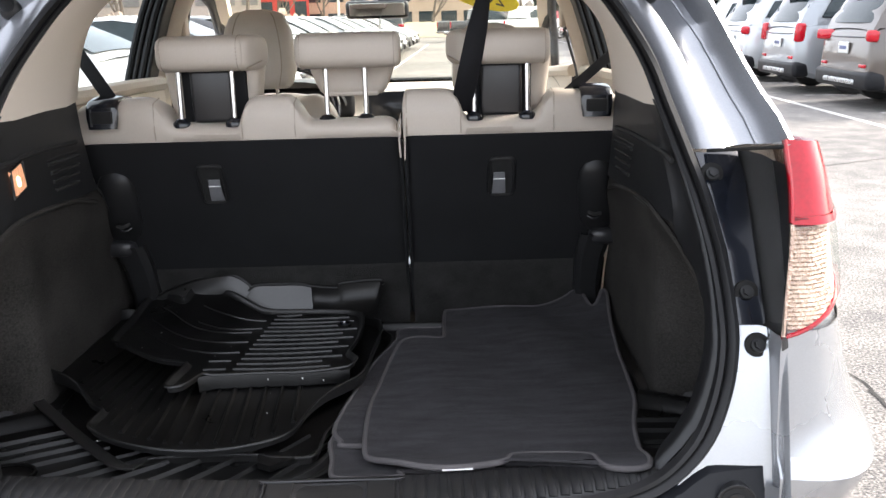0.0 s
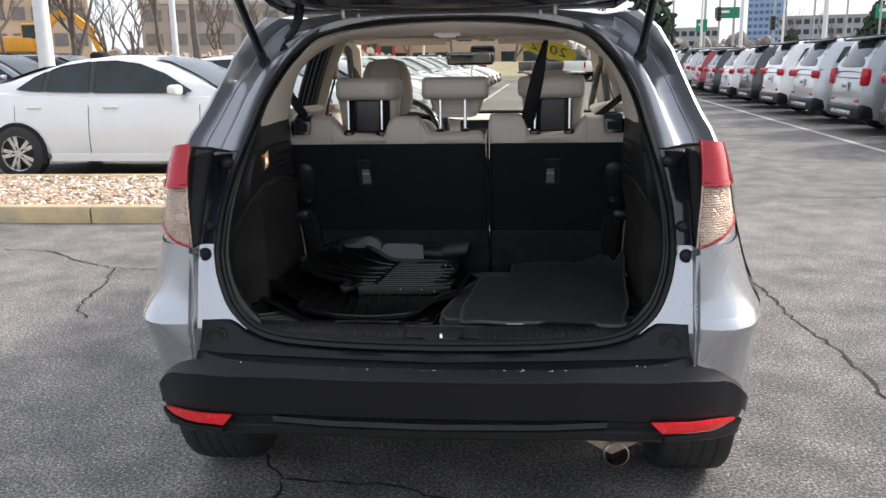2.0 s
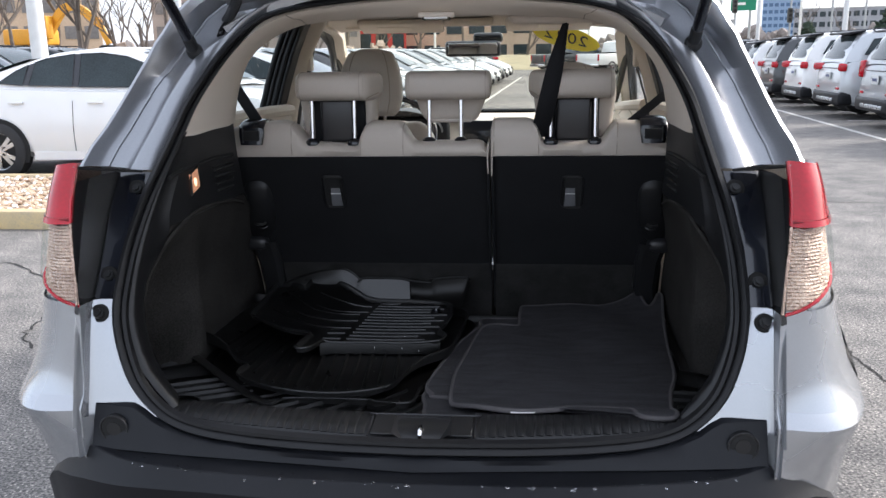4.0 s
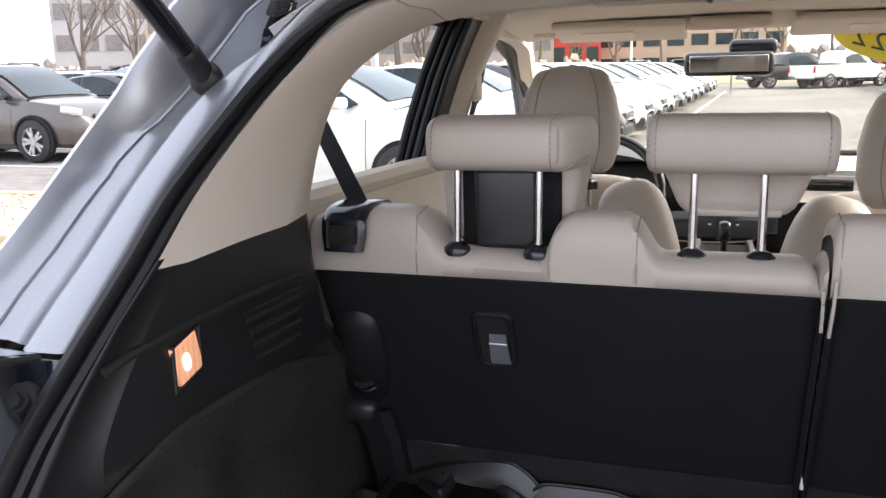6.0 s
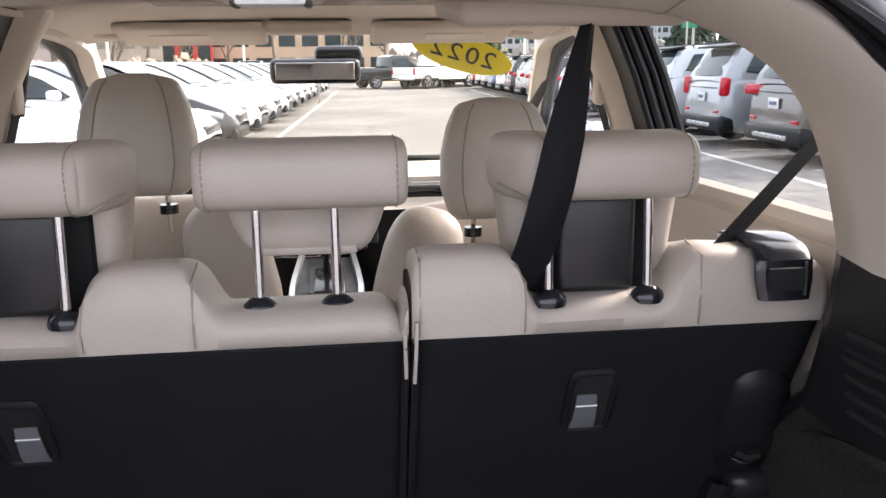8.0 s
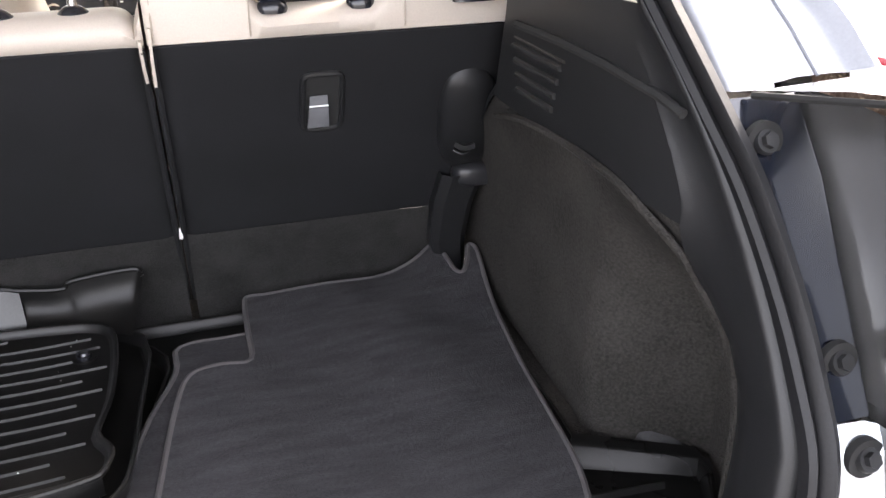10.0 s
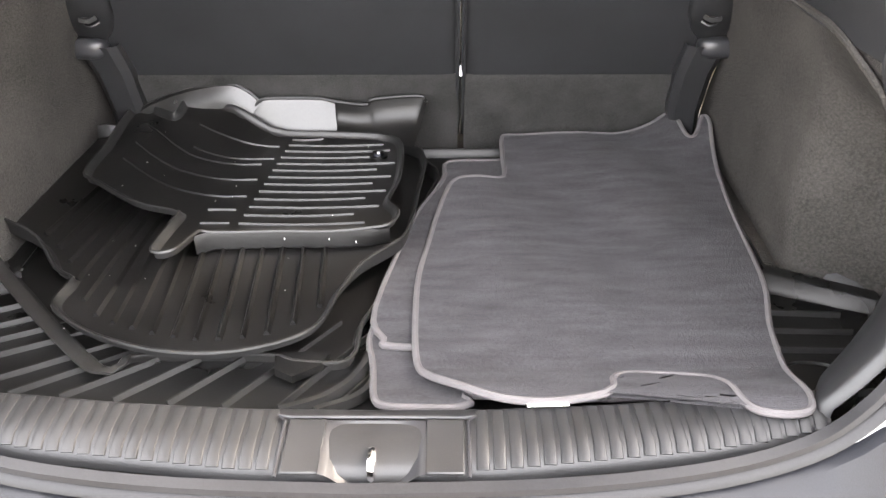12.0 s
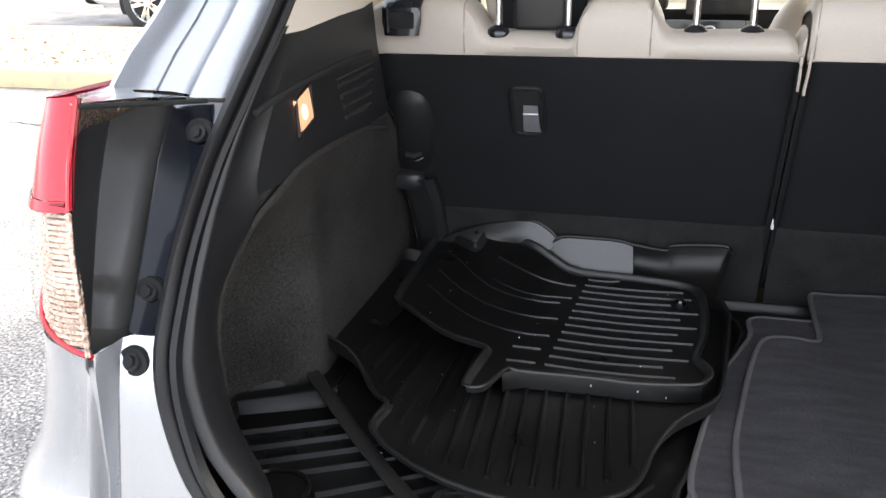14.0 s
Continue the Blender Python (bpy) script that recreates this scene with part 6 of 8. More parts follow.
tunnel = thing("centre_console", "black and silver centre console with gear lever", "console")
part("tunnel", box_bm((-0.01, 2.05, 0.72), (0.20, 0.95, 0.22), 0.03, 3), "plastic", tunnel)
part("console_trim", box_bm((-0.01, 2.25, 0.836), (0.17, 0.34, 0.014), 0.006, 2, (8, 0, 0)), "plastic", tunnel)
for s in (1, -1):
    part("console_rail", sweep_bm(smooth_path([(-0.01 + s * 0.088, 2.06, 0.812), (-0.01 + s * 0.092, 2.16, 0.838), (-0.01 + s * 0.086, 2.28, 0.856), (-0.01 + s * 0.076, 2.42, 0.874)], 4), [(-0.010, -0.006), (0.010, -0.006), (0.007, 0.006), (-0.007, 0.006)]), "steel", tunnel, "satin silver console rail")
part("gate_plate", box_bm((-0.01, 2.23, 0.8452), (0.10, 0.20, 0.006), 0.003, 1, (8, 0, 0)), "satin", tunnel, "dark gear gate surround")
part("gear_gate", box_bm((-0.01, 2.22, 0.845), (0.07, 0.17, 0.012), 0.005, 2, (8, 0, 0)), "gloss", tunnel)
part("gear_lever", cyl_bm((-0.01, 2.25, 0.84), (-0.01, 2.22, 0.93), 0.011, 12), "gloss", tunnel)
part("gear_knob", cushion((-0.01, 2.215, 0.945), (0.042, 0.05, 0.06), 0.7), "gloss", tunnel)
part("cup_holder", cyl_bm((-0.01, 2.0, 0.80), (-0.01, 2.0, 0.834), 0.04, 18), "darkwell", tunnel)
part("cabin_floor", box_bm((0, 1.95, 0.32), (1.44, 1.8, 0.02), 0.0), "carpet", suv)


# ======== things in the load space ========
# ---- ribbed cargo liner ----
liner = thing("cargo_liner", "black ribbed rubber cargo liner with raised rim", "cargo liner")
LINE = [(-0.535, 0.170), (-0.30, 0.160), (0.0, 0.152), (0.30, 0.160), (0.535, 0.170), (0.60, 0.21), (0.655, 0.28), (0.70, 0.34), (0.735, 0.41), (0.742, 0.455), (0.60, 0.535), (0.605, 0.62), (0.605, 1.06), (-0.605, 1.06), (-0.605, 0.62), (-0.60, 0.535), (-0.742, 0.455), (-0.735, 0.41), (-0.70, 0.34), (-0.655, 0.28), (-0.60, 0.21)]
part("liner_sheet", plate_bm(LINE, lambda x, y: floor_z(y) + 0.012, 0.006, 0.08), "liner", liner)
rim = [(x, y, floor_z(y) + 0.014) for x, y in LINE]
part("liner_rim", sweep_bm([Vector(p) for p in rim], [(-0.010, -0.006), (0.006, -0.006), (0.005, 0.016), (0.0, 0.019), (-0.004, 0.016)], (0, 0, 1), True), "liner", liner, "raised liner rim")
for s in (1, -1):
    # low moulded step across the corner: a riser and a narrow ledge
    step = [((0.745, 0.462), (0.600, 0.538), 0.010), ((0.745, 0.462), (0.600, 0.538), 0.035), ((0.744, 0.440), (0.592, 0.520), 0.036), ((0.744, 0.435), (0.590, 0.515), 0.033), ((0.748, 0.424), (0.586, 0.503), 0.016), ((0.749, 0.418), (0.584, 0.497), 0.011)]
    rows_ = [[(s * lerp(a[0], b[0], q / 4), lerp(a[1], b[1], q / 4), floor_z(0.47) + h) for q in range(5)] for a, b, h in step]
    part("side_step", rings_bm(rows_, False), "liner", liner, "moulded step")
    pad = [(0.616, 0.240), (0.618, 0.266), (0.600, 0.284), (0.566, 0.289), (0.540, 0.278), (0.526, 0.257), (0.527, 0.228), (0.545, 0.208), (0.585, 0.214)]
    part("corner_pad", plate_bm([(s * x, y) for x, y in pad], lambda x, y: floor_z(y) + 0.026, 0.02, 0.1), "trayrub", liner)
    part("pad_edge", sweep_bm(smooth_path([(s * x, y, floor_z(y) + 0.028) for x, y in pad[:7]], 4), circle(0.004, 6)), "liner", liner)

RIB = [(-0.0042, -0.002), (0.0042, -0.002), (0.0014, 0.007), (-0.0014, 0.007)]


def liner_rib(pts):
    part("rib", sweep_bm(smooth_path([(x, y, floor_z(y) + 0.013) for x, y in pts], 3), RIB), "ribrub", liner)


# slanting ribs over the part of the sheet that shows, turning steeper towards the middle
for k in range(13):
    u = k / 12
    near = (table(k, [(0, -0.715), (3, -0.645), (4, -0.52), (5, -0.485), (6, -0.414), (12, 0.02)]), table(k, [(0, 0.372), (1, 0.330), (3, 0.262), (4, 0.262), (5, 0.232), (9, 0.206), (12, 0.200)]))
    slope = table(k, [(0, 0.52), (3, 0.54), (6, 0.80), (9, 1.5), (12, 1.8)])
    run_x = table(k, [(0, 0.25), (6, 0.16), (12, 0.10)])
    liner_rib([(near[0] + run_x * q / 4, near[1] + run_x * slope * q / 4) for q in range(5)])
for k in range(5):
    liner_rib([(0.60 - 0.02 * k, 0.235 + 0.05 * k), (0.64, 0.24 + 0.047 * k), (0.68, 0.245 + 0.045 * k)])
for k in range(2):
    part("rim_rib", sweep_bm(smooth_path([(-0.12 + 0.045 * k, 0.192, floor_z(0.19) + 0.016), (-0.06 + 0.04 * k, 0.225, floor_z(0.22) + 0.016), (-0.022 + 0.022 * k, 0.29, floor_z(0.29) + 0.016), (-0.008 + 0.018 * k, 0.40, floor_z(0.40) + 0.016)], 5), [(-0.008, -0.002), (0.008, -0.002), (0.004, 0.010), (-0.004, 0.010)]), "ribrub", liner)


# ---- moulded rubber floor mats, stacked ----
def tray(name, label, outline, base, heights, ribs, rim_mat="ribrub"):
    """A moulded mat: floor sheet, upright rim of varying height and outward lip, ribs."""
    t = thing(name, label, "floor mat", group="moulded floor mats")
    pl = smooth_path([(x, y, 0) for x, y in outline], 3, True)
    part("mat_sheet", plate_bm([(p.x, p.y) for p in pl], base, 0.004, 0.03), "trayrub", t)
    n = len(pl)
    area = sum(pl[i - 1].x * pl[i].y - pl[i].x * pl[i - 1].y for i in range(n))
    rings = []
    for i, p in enumerate(pl):
        tg = (pl[(i + 1) % n] - pl[i - 1]).normalized()
        nr = Vector((tg.y, -tg.x, 0)) * (1 if area > 0 else -1)
        h, flare, lip = heights(p.x, p.y)
        z = base(p.x, p.y)
        prof = [(-0.006, -0.001), (0.0, 0.002), (flare * 0.5, h * 0.6), (flare, h), (flare + 0.002, h + 0.0015), (flare + lip, h + 0.001), (flare + lip + 0.001, h - 0.002), (flare + lip * 0.6, h - 0.004), (flare, h - 0.006), (0.003, -0.005), (-0.006, -0.006)]
        rings.append([(p.x + nr.x * d, p.y + nr.y * d, z + dz) for d, dz in prof])
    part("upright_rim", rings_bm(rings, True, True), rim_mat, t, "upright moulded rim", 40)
    # thin ribs take the lighter rubber, so that they read as highlights
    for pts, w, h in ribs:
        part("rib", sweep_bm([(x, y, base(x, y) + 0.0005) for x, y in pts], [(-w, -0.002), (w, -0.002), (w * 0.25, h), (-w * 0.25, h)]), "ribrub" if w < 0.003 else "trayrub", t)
    return t


# lowest mat: a wide one whose lip sticks out at the side and the front
LOW = [(-0.660, 0.600), (-0.556, 0.466), (-0.445, 0.352), (-0.392, 0.300), (-0.362, 0.276), (-0.345, 0.306), (-0.25, 0.312), (-0.148, 0.310), (-0.117, 0.296), (-0.060, 0.292), (-0.042, 0.312), (-0.040, 0.379), (-0.026, 0.429), (0.016, 0.582), (0.024, 0.655), (0.045, 0.80), (0.060, 0.93), (-0.05, 1.01), (-0.40, 1.02), (-0.60, 1.0), (-0.655, 0.8)]
low_base = lambda x, y: floor_z(y) + 0.014 + 0.018 * smooth(-0.40, -0.66, x)
low_mat = tray("lower_floor_mat", "black moulded rubber floor mat under the stack", LOW, low_base, lambda x, y: (0.016 + 0.010 * smooth(0.5, 0.9, y), 0.004, 0.005 + 0.017 * smooth(-0.33, -0.39, x) * smooth(0.62, 0.55, y)), [], "flaprub")
part("front_tab", plate_bm([(-0.146, 0.312), (-0.140, 0.268), (-0.114, 0.252), (-0.078, 0.278), (-0.070, 0.304)], lambda x, y: floor_z(y) + 0.030, 0.012, 0.02), "trayrub", low_mat, "scuffed front tab")
# middle mat: long ribs front to back, curved near edge, raised side
MID = [(-0.640, 1.00), (-0.648, 0.86), (-0.652, 0.70), (-0.650, 0.625), (-0.632, 0.590), (-0.563, 0.556), (-0.515, 0.495), (-0.476, 0.464), (-0.480, 0.405), (-0.457, 0.369), (-0.391, 0.321), (-0.302, 0.286), (-0.217, 0.279), (-0.145, 0.301), (-0.100, 0.337), (-0.084, 0.385), (-0.076, 0.430), (-0.047, 0.499), (0.004, 0.562), (0.020, 0.610), (0.03, 0.75), (0.03, 0.95), (-0.1, 1.0), (-0.4, 1.01), (-0.56, 1.02)]
mid_base = lambda x, y: floor_z(y) + 0.046 + 0.026 * smooth(-0.50, -0.65, x) + 0.006 * smooth(0.0, 0.25, y - 0.35)
near_end = [(-0.62, 0.62), (-0.57, 0.585), (-0.52, 0.535), (-0.462, 0.44), (-0.433, 0.385), (-0.399, 0.360), (-0.368, 0.345), (-0.309, 0.322), (-0.253, 0.310), (-0.202, 0.313), (-0.152, 0.328), (-0.107, 0.370), (-0.06, 0.47)]
mid_ribs = []
for k in range(16):
    x0 = -0.575 + 0.0320 * k
    lean = 0.30 * smooth(-0.30, -0.52, x0) * 0.5 - 0.10
    mid_ribs.append(([(x0 + (lean + 0.10) * 0.05 * q - 0.004 * q, table(x0, near_end) + 0.05 * q) for q in range(8)], 0.0060 if k % 2 else 0.0048, 0.006))
tray("middle_floor_mat", "black moulded rubber mat with long ribs", MID, mid_base, lambda x, y: (0.010 + 0.016 * smooth(-0.50, -0.60, x) + 0.012 * smooth(0.42, 0.55, y) * smooth(-0.15, -0.05, x), 0.004, 0.005), mid_ribs)
# top mat with heel-pad ribs
TOP = [(-0.556, 0.752), (-0.566, 0.86), (-0.563, 1.020), (-0.548, 1.045), (-0.524, 1.030), (-0.472, 0.985), (-0.456, 0.998), (-0.450, 1.045), (-0.432, 1.058), (-0.390, 1.035), (-0.335, 1.012), (-0.241, 0.992), (-0.133, 0.985), (-0.030, 0.965), (-0.006, 0.900), (-0.005, 0.756), (-0.018, 0.668), (0.001, 0.625), (-0.004, 0.592), (-0.030, 0.582), (-0.109, 0.572), (-0.175, 0.573), (-0.290, 0.566), (-0.316, 0.548), (-0.330, 0.500), (-0.345, 0.486), (-0.358, 0.496), (-0.352, 0.580), (-0.350, 0.618), (-0.370, 0.636), (-0.446, 0.664), (-0.525, 0.722)]
top_base = lambda x, y: floor_z(y) + 0.086 + 0.016 * smooth(-0.40, -0.55, x) + 0.050 * smooth(0.86, 1.05, y) * smooth(-0.25, -0.36, x) * (1 - 0.55 * smooth(-0.46, -0.54, x))


def top_rim(x, y):
    front = smooth(0.60, 0.57, y) * smooth(-0.32, -0.28, x)
    return 0.010 - 0.008 * front, 0.004, 0.005


top_ribs = []
for k in range(13):
    y0 = 0.590 + 0.0318 * k
    xl, xr = -0.252 + 0.0021 * k, table(k, [(0, -0.046), (2, -0.027), (5, -0.016), (9, -0.010), (11, -0.04), (12, -0.165)]) - (0.03 if k % 2 and k < 11 else 0)
    top_ribs.append(([(lerp(xl, xr, q / 5), y0 - 0.006 * math.sin(math.pi * q / 5) + 0.004 * q / 5) for q in range(6)], 0.0021, 0.0032))
for dy, x0, x1 in ((0.0, -0.523, -0.262), (0.073, -0.523, -0.258), (0.145, -0.523, -0.265), (0.172, -0.410, -0.246), (0.235, -0.412, -0.247)):
    top_ribs.append(([(x, 0.695 + dy + 1.75 * max(0.0, -0.295 - x) ** 1.65 + 0.05 * (x + 0.30)) for x in [lerp(x0, x1, q / 7) for q in range(8)]], 0.0018, 0.0026))
top_ribs += [([(-0.316 + q * 0.012, y0) for q in range(5)], 0.0022, 0.0030) for y0 in (0.592, 0.643)]
top_t = tray("top_floor_mat", "black moulded rubber driver mat with heel-pad ribs", TOP, top_base, top_rim, top_ribs)
# front wall of the top mat, seen as a step down
edge = [(-0.314, 0.545), (-0.29, 0.563), (-0.175, 0.570), (-0.109, 0.569), (-0.03, 0.579), (-0.004, 0.59)]
part("front_wall", rings_bm([[(x, y, top_base(x, y) + 0.001) for x, y in edge], [(x * 0.997, y - 0.0035, top_base(x, y) - 0.010) for x, y in edge], [(x * 0.995, y - 0.005, top_base(x, y) - 0.030) for x, y in edge], [(x * 0.99, y + 0.002, top_base(x, y) - 0.036) for x, y in edge]], False), "trayrub", top_t, "scuffed front wall")
part("clip_base", cyl_bm((-0.045, 0.884, top_base(-0.045, 0.884)), (-0.045, 0.884, top_base(-0.045, 0.884) + 0.004), 0.018, 16), "trayrub", top_t)
part("retainer_clip", cyl_bm((-0.045, 0.884, top_base(-0.045, 0.884)), (-0.045, 0.884, top_base(-0.045, 0.884) + 0.010), 0.011, 16), "gloss", top_t, "round retainer clip")
part("clip_eye", cyl_bm((-0.045, 0.884, top_base(-0.045, 0.884) + 0.006), (-0.045, 0.884, top_base(-0.045, 0.884) + 0.012), 0.006, 12), "chrome", top_t)


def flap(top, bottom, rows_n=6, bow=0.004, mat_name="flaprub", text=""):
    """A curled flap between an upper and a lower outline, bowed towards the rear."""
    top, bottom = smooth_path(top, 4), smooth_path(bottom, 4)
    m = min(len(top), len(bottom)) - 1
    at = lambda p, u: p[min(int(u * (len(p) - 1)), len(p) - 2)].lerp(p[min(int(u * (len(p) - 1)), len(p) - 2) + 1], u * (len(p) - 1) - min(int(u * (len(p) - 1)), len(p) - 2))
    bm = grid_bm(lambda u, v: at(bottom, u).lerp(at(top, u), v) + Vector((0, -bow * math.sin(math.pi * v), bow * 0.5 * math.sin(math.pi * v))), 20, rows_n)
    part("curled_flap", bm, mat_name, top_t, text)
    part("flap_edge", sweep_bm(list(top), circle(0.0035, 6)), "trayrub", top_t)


# left two flaps lightened as sky sheen, the third left in dark rubber
flap([(-0.566, 1.035, 0.676), (-0.531, 1.04, 0.699), (-0.452, 1.045, 0.727), (-0.366, 1.045, 0.741), (-0.324, 1.04, 0.728), (-0.296, 1.035, 0.703)], [(-0.55, 1.020, 0.655), (-0.50, 1.010, 0.650), (-0.46, 1.020, 0.655), (-0.42, 1.028, 0.680), (-0.37, 1.025, 0.676), (-0.325, 1.020, 0.672)], text="curled rear flap, rubber lightened as sky sheen")
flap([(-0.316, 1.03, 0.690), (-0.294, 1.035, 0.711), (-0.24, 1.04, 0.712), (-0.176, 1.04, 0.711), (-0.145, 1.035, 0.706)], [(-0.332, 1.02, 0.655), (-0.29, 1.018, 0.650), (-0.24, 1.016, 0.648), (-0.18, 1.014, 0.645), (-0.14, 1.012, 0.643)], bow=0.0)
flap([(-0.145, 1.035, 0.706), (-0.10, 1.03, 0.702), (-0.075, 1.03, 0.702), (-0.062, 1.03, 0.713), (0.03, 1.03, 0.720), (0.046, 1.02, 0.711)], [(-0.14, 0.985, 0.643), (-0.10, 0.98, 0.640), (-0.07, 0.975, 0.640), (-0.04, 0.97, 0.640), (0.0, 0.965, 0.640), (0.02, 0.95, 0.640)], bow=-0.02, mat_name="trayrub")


# ---- carpet mats ----
def carpet_mat(name, label, outline, base, thick=0.007):
    t = thing(name, label, "floor mat", group="carpet mats")
    pl = smooth_path([(x, y, 0) for x, y in outline], 4, True)
    part("mat_face", plate_bm([(p.x, p.y) for p in pl], lambda x, y: base(x, y) + thick, thick, 0.03), "matpile", t, "charcoal loop pile")
    part("bound_edge", sweep_bm([(p.x, p.y, base(p.x, p.y) + thick * 0.55) for p in pl], circle(0.0052, 8, 0.0055), (0, 0, 1), True), "binding", t, "grey stitched binding")
    return t


BIG = [(0.103, 0.816), (0.080, 0.74), (0.060, 0.62), (0.046, 0.50), (0.046, 0.36), (0.052, 0.27), (0.067, 0.235), (0.105, 0.200), (0.150, 0.168), (0.208, 0.158), (0.270, 0.170), (0.296, 0.190), (0.303, 0.222), (0.325, 0.239), (0.385, 0.235), (0.424, 0.226), (0.441, 0.205), (0.446, 0.160), (0.465, 0.140), (0.505, 0.137), (0.527, 0.160), (0.533, 0.256),
       (0.548, 0.36), (0.573, 0.46), (0.588, 0.60), (0.598, 0.72), (0.612, 0.86), (0.620, 0.95), (0.628, 1.02), (0.618, 1.035), (0.604, 1.000), (0.588, 0.975), (0.575, 0.985), (0.568, 1.04), (0.560, 1.075), (0.52, 1.055), (0.46, 1.045), (0.36, 1.040), (0.25, 1.050), (0.212, 1.056), (0.203, 1.03), (0.200, 0.93), (0.196, 0.842), (0.150, 0.835)]
big_base = lambda x, y: floor_z(y) + 0.036 + 0.028 * smooth(0.55, 1.0, y) + 0.05 * smooth(0.85, 1.08, y) * smooth(0.42, 0.60, x) + 0.006 * math.sin(x * 19 + y * 7) * smooth(0.3, 0.6, y) + 0.026 * smooth(0.27, 0.16, y)
carpet_mat("large_carpet_mat", "charcoal carpet floor mat with grey bound edge", BIG, big_base)
SEC = [(-0.016, 0.415), (0.003, 0.335), (0.018, 0.318), (0.20, 0.30), (0.40, 0.205), (0.45, 0.208), (0.48, 0.5), (0.45, 0.85), (0.35, 0.95), (0.187, 0.938), (0.090, 0.930), (0.082, 0.85), (0.03, 0.70)]
carpet_mat("second_carpet_mat", "charcoal carpet mat under another mat", SEC, lambda x, y: floor_z(y) + 0.028 + 0.020 * smooth(0.55, 0.95, y))
THIRD = [(-0.016, 0.375), (-0.008, 0.28), (0.0, 0.200), (0.014, 0.180), (0.055, 0.176), (0.100, 0.176), (0.121, 0.186), (0.124, 0.205), (0.28, 0.198), (0.36, 0.204), (0.449, 0.218), (0.47, 0.4), (0.30, 0.6), (0.05, 0.55)]
carpet_mat("lower_carpet_mat", "small charcoal carpet mat at the bottom", THIRD, lambda x, y: floor_z(y) + 0.020 + 0.016 * smooth(0.26, 0.18, y))
tag = thing("paper_tag", "white paper tag under the carpet mat", "tag")
part("tag_sheet", box_bm((0.212, 0.157, 0.667), (0.050, 0.016, 0.0012), 0.0, 1, (-12, 0, 3)), "white", tag)


# pale crumbs scattered over the mats
crumb_rng = random.Random(11)
bm = bmesh.new()
for k in range(24):
    x, y = crumb_rng.uniform(-0.52, -0.06), crumb_rng.uniform(0.33, 0.95)
    z = (top_base(x, y) if y > 0.62 and x > -0.50 else mid_base(x, y)) + 0.0015
    bmesh.ops.create_icosphere(bm, subdivisions=1, radius=crumb_rng.uniform(0.0005, 0.0013), matrix=Matrix.Translation((x, y, z)) @ Matrix.Rotation(crumb_rng.uniform(0, 3), 4, "Z") @ Matrix.Diagonal((1.8, 1, 0.6, 1)))
for k in range(5):
    x = -0.28 + 0.055 * k + crumb_rng.uniform(-0.015, 0.015)
    bmesh.ops.create_icosphere(bm, subdivisions=1, radius=0.0016, matrix=Matrix.Translation((x, 0.5655, top_base(x, 0.566) - crumb_rng.uniform(0.008, 0.022))) @ Matrix.Diagonal((0.7, 0.4, 1.6, 1)))
crumbs = finish("crumbs", bm, "white")
tagged(crumbs, "pale crumbs and scuffs on the rubber mats", "crumbs", kind="stuff")

# ======== the car park round it ========
LOT = -2.3      # the rows' turn against the silver car, degrees
PAINTS = {}


def paint(name, col, metal=0.3, rough=0.3):
    if name not in PAINTS:
        PAINTS[name] = mk("paint_" + name, col, rough, metal, 0.03, 2, 300, 0.01, coat=0.9, rvar=0.03)
    return PAINTS[name]


M["carglass"] = mk("dark_car_glass", (0.026, 0.038, 0.042), 0.06, 0, 0.3, 2, 60, 0.0, rvar=0.02, spec=0.36)
M["headlamp"] = mk("head_lamp", (0.7, 0.72, 0.74), 0.12, 0.5, 0.2, 10, 60, 0.2, coat=1.0)
M["plate"] = mk("number_plate", (0.7, 0.7, 0.68), 0.5, 0, 0.05)
M["platebar"] = mk("plate_bar", (0.12, 0.14, 0.25), 0.5, 0, 0.05)

